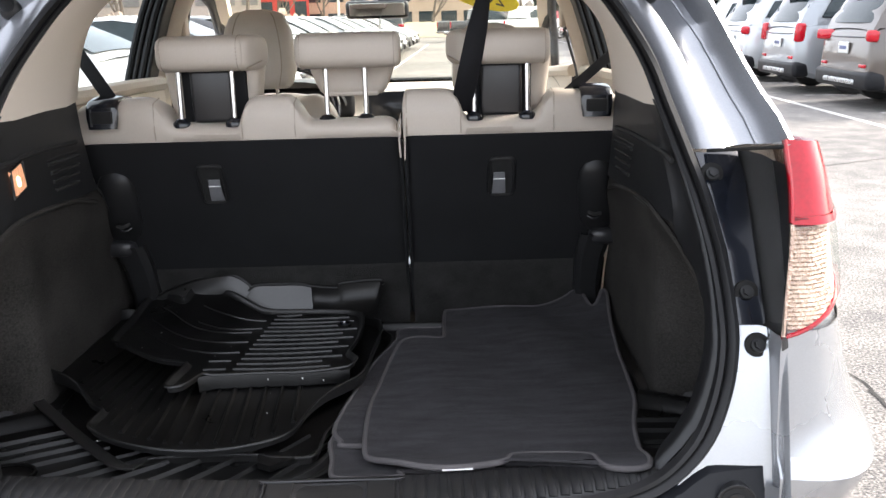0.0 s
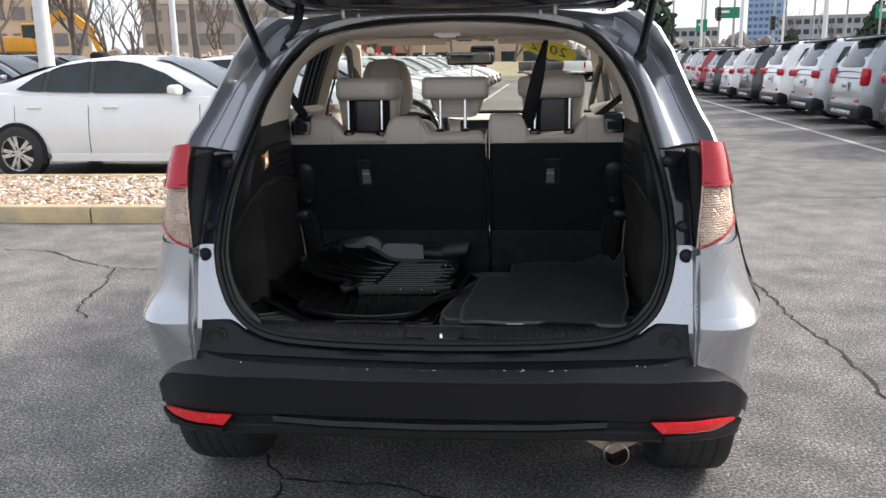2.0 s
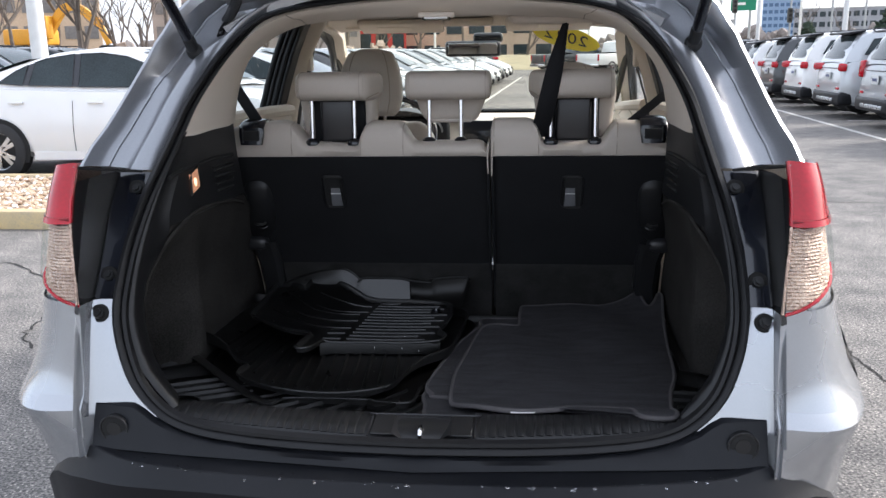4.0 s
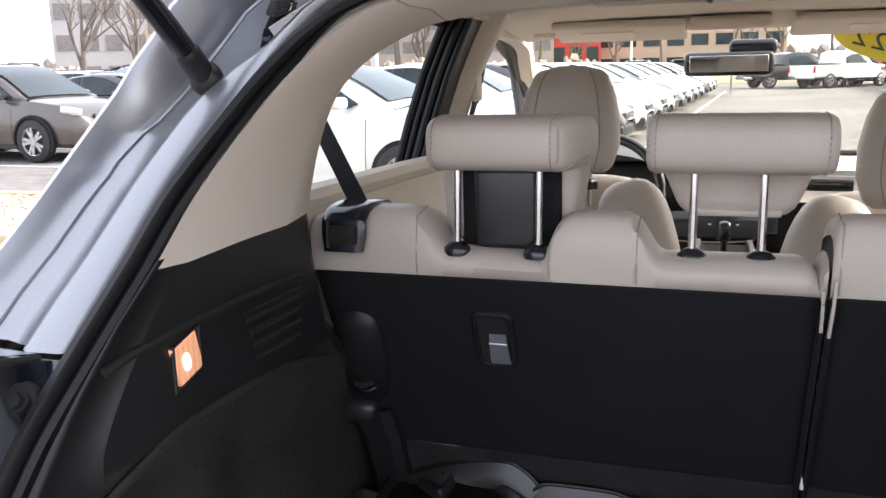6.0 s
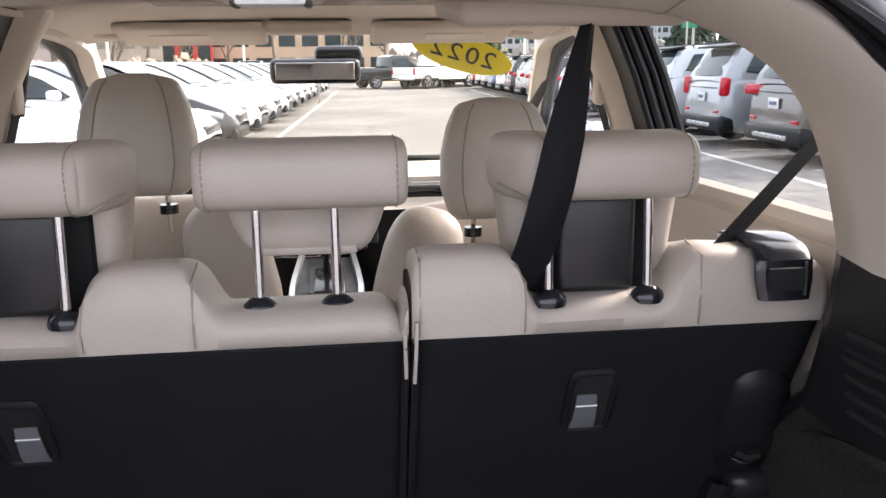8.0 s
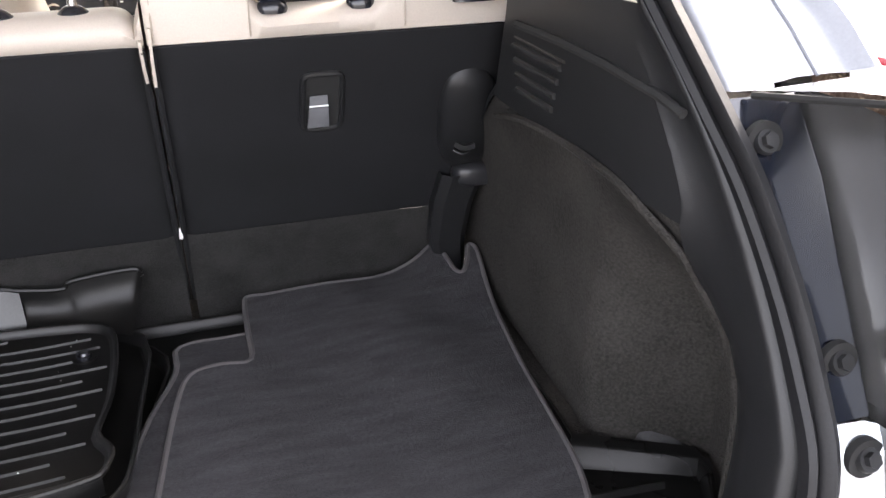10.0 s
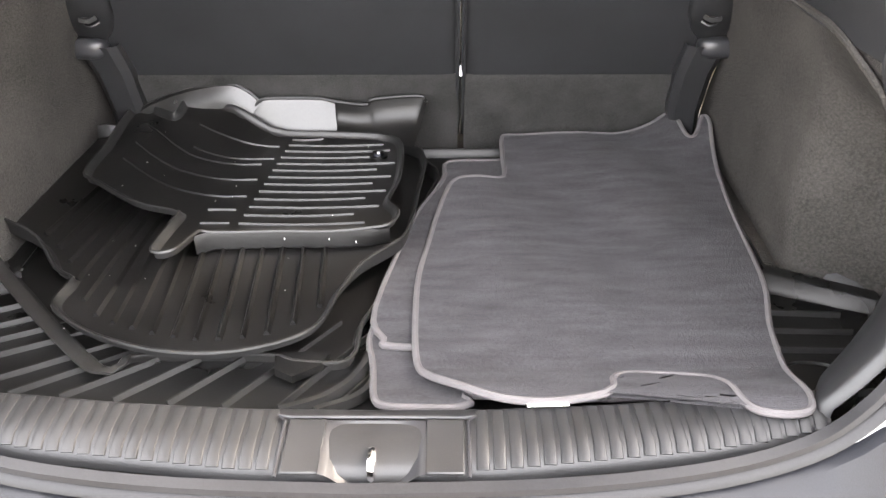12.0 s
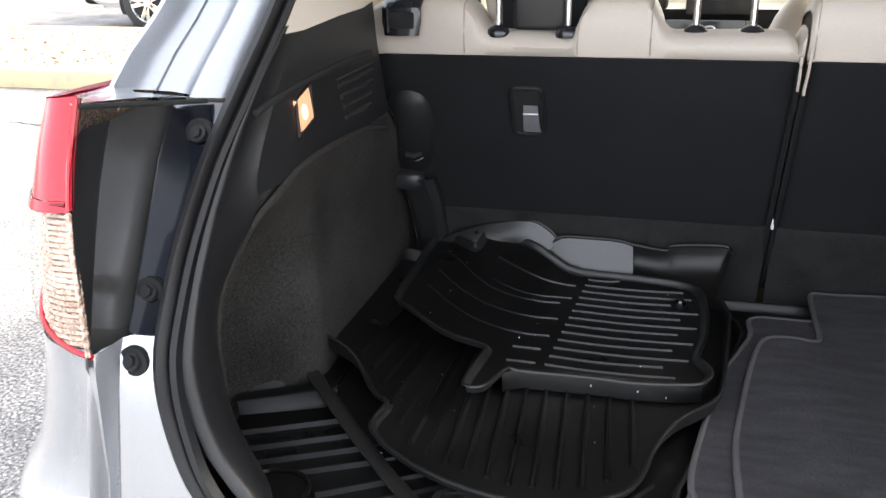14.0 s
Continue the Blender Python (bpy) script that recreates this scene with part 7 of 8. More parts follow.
KINDS = {
    # belt and roof outlines as (x, z) from tail to nose; x 0 at the tail
    "sedan": dict(L=4.86, W=1.86, wb=(1.02, 3.86), r=0.335,
                  top=[(0.0, 0.55), (0.03, 0.88), (0.10, 1.04), (0.55, 1.07), (0.95, 1.02), (2.0, 0.985), (3.2, 0.965), (3.55, 0.98), (4.2, 0.90), (4.62, 0.76), (4.80, 0.66), (4.86, 0.50)],
                  roof=[(0.50, 1.055), (0.75, 1.13), (1.15, 1.27), (1.65, 1.405), (2.15, 1.45), (2.6, 1.44), (2.95, 1.36), (3.35, 1.18), (3.72, 0.985)],
                  panes=[[(1.02, 1.06), (1.22, 1.20), (1.36, 1.265), (1.34, 1.035)], [(1.42, 1.034), (1.44, 1.29), (1.58, 1.335), (1.95, 1.385), (1.97, 1.02)], [(2.05, 1.015), (2.03, 1.385), (2.3, 1.39), (2.62, 1.345), (2.95, 1.22), (3.30, 1.02), (3.2, 1.0)]],
                  screen=(2.75, 3.62), back=(0.58, 1.30), lampz=(0.78, 0.95), clad=False),
    "suv": dict(L=4.75, W=1.90, wb=(0.98, 3.78), r=0.37,
                top=[(0.0, 0.48), (0.02, 0.62), (0.05, 1.0), (0.12, 1.12), (1.0, 1.12), (2.2, 1.09), (3.35, 1.07), (3.7, 1.08), (4.3, 1.0), (4.6, 0.86), (4.72, 0.7), (4.75, 0.5)],
                roof=[(0.06, 1.08), (0.15, 1.32), (0.33, 1.60), (0.48, 1.668), (0.75, 1.69), (1.4, 1.70), (2.2, 1.69), (2.6, 1.63), (2.95, 1.48), (3.62, 1.09)],
                panes=[[(0.40, 1.24), (0.56, 1.52), (1.02, 1.57), (1.06, 1.17)], [(1.14, 1.165), (1.12, 1.575), (1.95, 1.60), (1.97, 1.14)], [(2.05, 1.14), (2.03, 1.60), (2.45, 1.58), (2.78, 1.44), (3.3, 1.12)]],
                screen=(2.55, 3.58), back=(0.13, 0.42), lampz=(0.92, 1.12), clad=True, taper=0.79),
}

higher = lambda z: z + 0.062 * smooth(0.62, 1.05, z)
for key in ("top", "roof"):
    KINDS["sedan"][key] = [(x, higher(z)) for x, z in KINDS["sedan"][key]]
KINDS["sedan"]["panes"] = [[(x, higher(z)) for x, z in pts] for pts in KINDS["sedan"]["panes"]]


def make_car(kind, paint_mat, label, clad=True, twin=False):
    k = KINDS[kind]
    L, W = k["L"], k["W"]
    car = thing("parked_" + ("car" if kind == "sedan" else "suv"), label, "car", group="parked cars")
    topz = lambda x: table(x, k["top"])
    plan = lambda x: W / 2 * table(x, [(0, 0.80), (0.08, 0.90), (0.35, 0.975), (0.9, 1.0), (3.6, 1.0), (4.2, 0.96), (4.55, 0.88), (L - 0.06, 0.74), (L, 0.62)])
    roofz = lambda x: table(x, k["roof"])
    x0, x1 = k["roof"][0][0], k["roof"][-1][0]
    stations = sorted(set([0, 0.02, 0.05, 0.10, 0.2, 0.35] + [0.35 + 0.08 * i for i in range(int((L - 0.7) / 0.08) + 1)] + [L - 0.35, L - 0.2, L - 0.1, L - 0.04, L]))
    zlow = 0.26
    def ring(x):
        w, zt = plan(x), topz(x)
        low = zlow + 0.10 * smooth(0.35, 0, x) + 0.08 * smooth(L - 0.4, L, x)
        zt = max(zt, low + 0.05)
        hgt = zt - low
        pts = [(w * 0.90, low), (w * 0.975, low + 0.08 * hgt), (w, low + 0.28 * hgt), (w * 1.0, low + 0.50 * hgt), (w * 0.985, low + 0.66 * hgt), (w * 0.965, low + 0.86 * hgt), (w * 0.93, low + 0.97 * hgt), (w * 0.84, zt), (w * 0.45, zt + 0.018), (0, zt + 0.025)]
        return [(x, -y, z) for y, z in pts] + [(x, y, z) for y, z in pts[-2::-1]]
    rings = [ring(x) for x in stations]
    bm = rings_bm(rings, False)
    bm.faces.new([v for v in sorted((v for v in bm.verts if abs(v.co.x) < 1e-6), key=lambda v: math.atan2(v.co.z - 0.5, v.co.y))])
    body = part("body", bm, paint_mat, car, "", 32)
    # cabin: roof and pillars
    xs = sorted(set([lerp(x0, x1, i / 60) for i in range(61)] + [q[0] for q in k["roof"]]))
    rings = []
    for x in xs:
        zr, zb = roofz(x), topz(x) - 0.02
        zr = max(zr, zb + 0.01)
        wb_, wr = plan(x) * 0.90, plan(x) * lerp(0.90, k.get("taper", 0.70), smooth(0.0, 0.42, zr - zb))
        q = [(wb_, zb), (lerp(wb_, wr, 0.5), lerp(zb, zr, 0.52)), (wr, zr - 0.05 * smooth(0, 0.3, zr - zb)), (wr * 0.9, zr - 0.012), (wr * 0.5, zr + 0.010), (0, zr + 0.016)]
        rings.append([(x, -y, z) for y, z in q] + [(x, y, z) for y, z in q[-2::-1]])
    part("roof", rings_bm(rings, False), paint_mat, car, "", 35)
    # panes
    def side_w(x, z):
        zr, zb = max(roofz(x), topz(x)), topz(x) - 0.02
        wb_, wr = plan(x) * 0.90, plan(x) * lerp(0.90, k.get("taper", 0.70), smooth(0.0, 0.42, zr - zb))
        return lerp(wb_, wr, min(1, max(0, (z - zb) / max(0.05, zr - 0.05 - zb))))
    for s in (1, -1):
        for pane_pts in k["panes"]:
            b = bmesh.new()
            b.faces.new([b.verts.new((x, s * (side_w(x, z) + 0.032), z)) for x, z in pane_pts])
            g = part("side_window", b, "carglass", car)
            part("window_trim", sweep_bm([(x, s * (side_w(x, z) + 0.032), z) for x, z in pane_pts], circle(0.008, 6), (0, 1, 0), True), "gloss", g)
        for pa, pb in zip(k["panes"], k["panes"][1:]):
            ends_a = sorted(pa, key=lambda q: -q[0])[:2]
            ends_b = sorted(pb, key=lambda q: q[0])[:2]
            quad = sorted(ends_a, key=lambda q: q[1]) + sorted(ends_b, key=lambda q: -q[1])
            b = bmesh.new()
            b.faces.new([b.verts.new((x, s * (side_w(x, z) + 0.029), z)) for x, z in quad])
            part("pillar_cover", b, "gloss", car)
        for xd in ((1.98, 3.42, 1.0) if kind == "sedan" else (1.10, 2.0, 3.30)):
            part("door_gap", sweep_bm([(xd + 0.02 * (z - 0.6), s * (plan(xd) * table(z, [(0.3, 0.985), (0.5, 1.002), (0.62, 1.002), (0.8, 0.985), (0.95, 0.965)])), z) for z in (0.34, 0.5, 0.62, 0.74, 0.84, 0.92)], circle(0.004, 5), (1, 0, 0)), "darkwell", car)
        for xd in ((1.28, 2.28) if kind == "sedan" else (1.30, 2.22)):
            part("door_handle", box_bm((xd, s * (plan(xd) * 0.975 + 0.016), 0.90 if kind == "sedan" else 0.95), (0.19, 0.034, 0.030), 0.010, 2), paint_mat, car)
        mx = 3.18 if kind == "sedan" else 3.12
        mc = part("door_mirror", cushion((mx, s * (W / 2 + 0.09), 1.10 if kind == "sedan" else 1.15), (0.14, 0.24, 0.13), 0.6), paint_mat, car)
        part("mirror_foot", box_bm((mx + 0.03, s * (W / 2 - 0.04), 1.055 if kind == "sedan" else 1.10), (0.06, 0.12, 0.03), 0.01), "gloss", mc)
        part("sill", sweep_bm([(x, s * (plan(x) * 0.955), 0.275) for x in (k["wb"][0] + 0.42, 2.4, k["wb"][1] - 0.42)], [(-0.03, -0.04), (0.03, -0.04), (0.03, 0.05), (-0.03, 0.05)]), "gloss" if kind == "suv" else paint_mat, car)
        if kind == "suv":
            for wx in k["wb"]:
                part("arch_cladding", sweep_bm([(wx + k["r"] * 1.17 * math.cos(a), s * (plan(wx) + 0.004), k["r"] + k["r"] * 1.17 * math.sin(a)) for a in [math.pi * (-0.05 + 1.1 * i / 14) for i in range(15)]], [(-0.02, -0.035), (0.02, -0.035), (0.02, 0.035), (-0.02, 0.035)], (0, 1, 0)), "bumperm" if clad else paint_mat, car)
            part("roof_bar", sweep_bm(smooth_path([(0.6, s * plan(1) * 0.70, 1.66), (0.7, s * plan(1) * 0.70, 1.715), (2.2, s * plan(1) * 0.70, 1.725), (2.45, s * plan(1) * 0.69, 1.68)], 4), circle(0.016, 6)), "gloss", car)
    def cross(xa, xb, name):
        b = bmesh.new()
        n = 8
        rr = []
        for i in range(n + 1):
            x = lerp(xa, xb, i / n)
            zr, zb = roofz(x), topz(x) - 0.02
            wr = plan(x) * lerp(0.90, k.get("taper", 0.70), smooth(0.0, 0.42, zr - zb)) * 0.90
            nx = (roofz(x + 0.02) - roofz(x - 0.02)) / 0.04
            nn = Vector((-nx, 0, 1)).normalized()
            rr.append([(x + nn.x * 0.020, q * wr, zr + 0.020 * nn.z + 0.018 * (1 - q * q)) for q in (-1, -0.6, -0.2, 0.2, 0.6, 1)])
        rings_bm(rr, False, bm=b)
        return part(name, b, "carglass", car)
    cross(k["screen"][0], k["screen"][1], "windscreen")
    if kind == "sedan":
        cross(k["back"][0], k["back"][1], "rear_window")
    else:
        tail_at = lambda z: table(z, [(1.08, 0.06), (1.32, 0.15), (1.60, 0.33)])
        part("rear_window", rings_bm([[(tail_at(z) - 0.028 + 0.05 * abs(q) ** 3, q * W / 2 * wq, z) for q in (-1, -0.75, -0.4, 0, 0.4, 0.75, 1)] for z, wq in ((1.17, 0.74), (1.22, 0.77), (1.40, 0.74), (1.54, 0.68), (1.60, 0.64))], False), "carglass", car, "black rear window")
        part("gate_crease", sweep_bm([(0.030 + 0.06 * abs(q) ** 3, q * W / 2 * 0.86, 0.98) for q in (-1, -0.8, -0.5, 0, 0.5, 0.8, 1)], circle(0.010, 6)), "gloss", car)
        part("skid_plate", box_bm((-0.025, 0, 0.38), (0.05, W * 0.52, 0.07), 0.02, 2), "rim", car)
    za, zb = k["lampz"]
    for s in (1, -1):
        if kind == "sedan":
            part("tail_lamp", box_bm((0.10, s * W * 0.375, 0.90), (0.16, 0.34, 0.14), 0.04, 3, (0, 8, s * 14)), "redlens", car, "red tail lamp")
            part("head_lamp", box_bm((L - 0.42, s * W * 0.415, 0.70), (0.44, 0.12, 0.10), 0.03, 3, (0, 14, -s * 12)), "headlamp", car)
        else:
            part("tail_lamp", box_bm((0.085, s * W * (0.41 if twin else 0.355), 1.0), (0.16, 0.15 if twin else 0.40, 0.30 if twin else 0.15), 0.04, 3, (0, 4, s * (12 if twin else 22))), "redlens", car, "red tail lamp")
            part("head_lamp", box_bm((L - 0.26, s * W * 0.40, 0.88), (0.34, 0.16, 0.12), 0.03, 3, (0, 10, -s * 14)), "headlamp", car)
            part("bumper_reflector", box_bm((0.012, s * W * 0.33, 0.60), (0.03, 0.20, 0.05), 0.012), "redlens", car)
            part("exhaust_tip", box_bm((0.03, s * W * 0.30, 0.38), (0.08, 0.14, 0.06), 0.015), "chrome", car)
    low = part("rear_bumper", box_bm((0.12, 0, 0.41 if kind == "suv" else 0.36), (0.28, W * (0.93 if kind == "suv" else 0.84), 0.26 if kind == "suv" else 0.16), 0.07, 3), "bumperm", car)
    part("front_bumper", box_bm((L - 0.14, 0, 0.36), (0.26, W * 0.76, 0.22), 0.07, 3), "bumperm", car)
    part("grille", box_bm((L - 0.045, 0, 0.60 if kind == "sedan" else 0.72), (0.08, W * 0.50, 0.13 if kind == "sedan" else 0.22), 0.03, 2), "gloss", car)
    pl = part("number_plate", box_bm((0.010 if kind == "suv" else 0.0, 0, 0.83 if kind == "suv" else 0.72), (0.02, 0.30, 0.15), 0.004), "plate", car)
    part("plate_bar", box_bm((-0.002 if kind == "suv" else -0.011, 0, 0.83 if kind == "suv" else 0.72), (0.004, 0.22, 0.05), 0.001), "platebar", pl)
    if kind == "suv":
        part("roof_spoiler", box_bm((0.30, 0, 1.655), (0.32, W * 0.66, 0.040), 0.018, 2, (0, -8, 0)), "bumperm", car)
    for s in (1, -1):
        for wx in k["wb"]:
            wheel_any(car, wx, s * (W / 2 - 0.058), k["r"], s)
            well = bmesh.new()
            well.faces.new([well.verts.new((wx + k["r"] * 1.15 * math.cos(a), s * (W / 2 + 0.006), max(0.20, k["r"] + k["r"] * 1.15 * math.sin(a)))) for a in [2 * math.pi * i / 36 for i in range(36)]])
            part("wheel_well", thicken(well, 0.01), "darkwell", car)
    part("underside", box_bm((L / 2, 0, 0.30), (L - 0.5, W * 0.82, 0.10), 0.02), "darkwell", car)
    return car


def wheel_any(car, x, y, r, s):
    """A simple wheel that rolls along x, with its face towards s*y."""
    w = 0.21
    prof = [(-0.5, 0.66), (-0.48, 0.90), (-0.38, 0.99), (0.38, 0.99), (0.48, 0.90), (0.5, 0.66)]
    wob = part("wheel", rings_bm([[(x + r * b * math.cos(t), y + a * w, r + r * b * math.sin(t)) for a, b in prof] for t in [2 * math.pi * i / 28 for i in range(28)]], True, True), "tyre", car)
    bm = rings_bm([[(x + r * b * math.cos(t), y + s * a * w, r + r * b * math.sin(t)) for a, b in ((0.46, 0.68), (0.44, 0.64), (0.25, 0.60))] for t in [2 * math.pi * i / 24 for i in range(24)]], False, True)
    for j in range(10):
        a = 2 * math.pi * j / 10 + (0.12 if j % 2 else -0.12)
        b = box_bm((0, 0, 0), (0.045 * r / 0.33, 0.02, 0.54 * r), 0.0)
        b.transform(Matrix.Translation((x + 0.36 * r * math.sin(a), y + s * 0.36 * w, r + 0.36 * r * math.cos(a))) @ Matrix.Rotation(a, 4, "Y"))
        join(bm, b)
    cyl_bm((x, y + s * 0.30 * w, r), (x, y + s * 0.42 * w, r), 0.15 * r, 12, bm=bm)
    part("rim", bm, "rim", wob)
    part("brake_disc", cyl_bm((x, y + s * 0.16 * w, r), (x, y + s * 0.20 * w, r), 0.62 * r, 20), "darkwell", wob)
    return wob


PAL = dict(white=(0.80, 0.80, 0.79), silver=(0.50, 0.52, 0.54), grey=(0.30, 0.32, 0.34), dark=(0.045, 0.047, 0.05), red=(0.32, 0.02, 0.025), blue=(0.10, 0.18, 0.34), brown=(0.10, 0.085, 0.075))
CACHE = {}


def place(kind, colour, x, y, rz, label=None, scale=1.0, twin=False, clad=True):
    """Puts a parked car with the middle of its tail at x, y."""
    key = (kind, colour, twin, clad)
    m = pose(x, y, 0.0, 0, 0, rz)
    text = label or f"{colour} {'sedan' if kind == 'sedan' else 'suv'} parked on asphalt in a row"
    if key not in CACHE:
        CACHE[key] = make_car(kind, paint(colour, PAL[colour], 0.05 if colour in ("white", "red") else 0.5), text, clad, twin)
        ob = CACHE[key]
        ob.matrix_world = m
    else:
        ob = copy_thing(CACHE[key], m)
    ob.scale = (scale, scale, scale)
    if label:
        ob["label"] = label
    return ob


c_, s_ = math.cos(radians(LOT)), math.sin(radians(LOT))


def along(x, y):
    """From the rows' axes (x across, y along) to the world."""
    return c_ * x - s_ * y, s_ * x + c_ * y


# left row: noses to the aisle; a sedan's tail stands 4.86 m behind its nose
place("sedan", "white", -6.98, 8.95, LOT, "white four-door sedan beside the gravel island")
nose_x = lambda y: -1.62 + 0.040 * (y - 12.0)
y = 11.65
for i, colour in enumerate(("white", "dark", "white", "silver", "white", "grey", "white", "silver", "white", "dark", "white", "white")):
    place("sedan", colour, nose_x(y) - 4.86, y + 0.18, LOT, scale=1.0)
    y += 2.66
# second row behind, tails back to back
for i, (yy, colour, kind) in enumerate(((12.5, "brown", "suv"), (15.4, "dark", "sedan"), (18.3, "grey", "suv"), (21.2, "dark", "suv"), (24.1, "white", "sedan"), (27.0, "grey", "sedan"), (30.0, "dark", "sedan"))):
    place(kind, colour, -15.6 + 0.04 * yy, yy, LOT)
for i, (yy, colour, kind) in enumerate(((20.0, "dark", "sedan"), (23.0, "grey", "suv"), (26.0, "white", "suv"), (29.0, "dark", "suv"))):
    place(kind, colour, -24.5, yy, LOT)
# right row: tails to the aisle
tail_x = lambda y: 6.12 + 0.040 * (y - 13.8)
y = 11.15
for i, (colour, sc, twin, clad) in enumerate((("brown", 1.0, False, True), ("grey", 1.0, True, True), ("silver", 1.0, False, True), ("white", 1.0, False, True), ("dark", 0.97, False, True), ("white", 0.93, False, True), ("dark", 0.93, False, True), ("red", 0.93, False, True),
                                              ("silver", 0.95, False, True), ("dark", 1.0, False, True), ("white", 0.95, False, True), ("blue", 0.95, False, True), ("silver", 1.0, True, True), ("white", 1.0, False, True), ("red", 0.95, False, True))):
    place("suv", colour, tail_x(y), y + 0.0, LOT, scale=sc, twin=twin)
    y += 2.64

# pickups across the end of the aisle
def pickup(colour, x, y, rz, label):
    t = thing("pickup_truck", label, "truck", group="pickups")
    pm = paint(colour, PAL[colour], 0.1)
    part("cab", rings_bm([[(x_, w, z) for w, z in ((-0.95, zl), (-0.97, 0.9), (-0.92, 1.15), (-0.72, zt), (0, zt + 0.03), (0.72, zt), (0.92, 1.15), (0.97, 0.9), (0.95, zl))] for x_, zl, zt in ((1.85, 0.55, 1.25), (1.95, 0.5, 1.80), (2.3, 0.5, 1.90), (3.2, 0.5, 1.88), (3.7, 0.5, 1.55), (4.15, 0.5, 1.22), (5.2, 0.55, 1.12), (5.6, 0.6, 0.95))], False), pm, t)
    for s in (1, -1):
        part("bed_side", box_bm((0.95, s * 0.90, 0.88), (1.95, 0.12, 0.62), 0.04, 2), pm, t)
        part("tail_lamp", box_bm((-0.02, s * 0.88, 0.98), (0.06, 0.12, 0.34), 0.015), "redlens", t)
        g = bmesh.new()
        g.faces.new([g.verts.new((x_, s * w, z)) for x_, w, z in ((2.05, 0.90, 1.25), (2.15, 0.765, 1.72), (3.1, 0.77, 1.72), (3.62, 0.90, 1.25))])
        part("side_window", g, "carglass", t)
        for wx in (1.0, 4.6):
            wheel_any(t, wx, s * 0.86, 0.40, s)
    part("tail_gate", box_bm((0.0, 0, 0.90), (0.08, 1.70, 0.56), 0.02, 2), pm, t)
    part("bed_floor", box_bm((0.95, 0, 0.66), (1.9, 1.7, 0.06), 0.0), "darkwell", t)
    part("rear_bumper", box_bm((-0.06, 0, 0.56), (0.14, 1.8, 0.16), 0.04, 2), "chrome", t)
    g = bmesh.new()
    g.faces.new([g.verts.new(p) for p in ((1.90, -0.74, 1.30), (1.90, 0.74, 1.30), (1.94, 0.62, 1.74), (1.94, -0.62, 1.74))])
    part("rear_window", g, "carglass", t)
    part("frame_rail", box_bm((2.8, 0, 0.48), (5.0, 1.3, 0.12), 0.0), "darkwell", t)
    t.matrix_world = pose(x, y, 0, 0, 0, rz)
    return t


pickup("white", 3.7, 48.5, 40, "white pickup truck at the end of the aisle")
pickup("dark", 0.9, 50.0, 25, "dark pickup truck at the end of the aisle")
for x, y, rz, colour, kind in ((7.2, 51.5, 100, "red", "suv"), (10.0, 52.0, 100, "dark", "suv"), (12.8, 53, 100, "silver", "suv"), (-2.4, 52.5, 95, "dark", "suv"), (-5.2, 53.0, 95, "white", "suv"), (-8.2, 53.0, 95, "grey", "suv"), (-11, 53.5, 95, "white", "sedan")):
    place(kind, colour, x, y, rz)

# ---- painted lines ----
linem = mk("worn_white_line", (0.62, 0.60, 0.56), 0.8, 0, 0.3, 9, 120, 0.4, stain=(0.28, 0.27, 0.25))


def line(name, pts, w, z=0.004):
    bm = bmesh.new()
    pts = [Vector((x, y, z)) for x, y in pts]
    rings = []
    for i, p in enumerate(pts):
        t = (pts[min(i + 1, len(pts) - 1)] - pts[max(i - 1, 0)]).normalized()
        nr = Vector((t.y, -t.x, 0))
        rings.append([p + nr * w / 2, p - nr * w / 2])
    rings_bm(rings, False, bm=bm)
    ob = finish(name, bm, linem)
    return tagged(ob, "worn white painted parking line on asphalt", "marking", kind="structure")


line("line_right", [(5.55 + 0.042 * (y - 9.7), y) for y in range(-6, 50, 4)], 0.10)
line("line_left", [(-1.34 + 0.040 * (y - 14), y) for y in range(10, 48, 4)], 0.10)
for i in range(6):
    yy = 10.2 + 2.64 * i
    line("stall_line", [along(5.75, yy + 0.25), along(10.6, yy + 0.25)], 0.09)
for i in range(4):
    line("stall_line", [(-13.5, 11.0 + 2.9 * i), (-9.5, 10.85 + 2.9 * i)], 0.09)

# ---- cracks and patches in the asphalt ----
M["crack"] = mk("dark_crack", (0.025, 0.024, 0.023), 0.95, 0, 0.2)


def crack(pts, w, seed):
    r = random.Random(seed)
    line_ = []
    for a, b in zip(pts, pts[1:]):
        a, b = Vector((*a, 0)), Vector((*b, 0))
        n = max(3, int((b - a).length / 0.05))
        for i in range(n):
            p = a.lerp(b, i / n)
            line_.append(p + Vector((r.uniform(-1, 1) * 0.018, r.uniform(-1, 1) * 0.018, 0)))
    rings = []
    for i, p in enumerate(line_):
        t = (line_[min(i + 1, len(line_) - 1)] - line_[max(i - 1, 0)]).normalized()
        nr = Vector((t.y, -t.x, 0)) * w * r.uniform(0.3, 1.0)
        rings.append([(p.x + nr.x, p.y + nr.y, 0.0035), (p.x - nr.x, p.y - nr.y, 0.0035)])
    ob = finish("asphalt_crack", rings_bm(rings, False), "crack")
    return tagged(ob, "jagged dark crack in the asphalt", "crack", kind="structure")


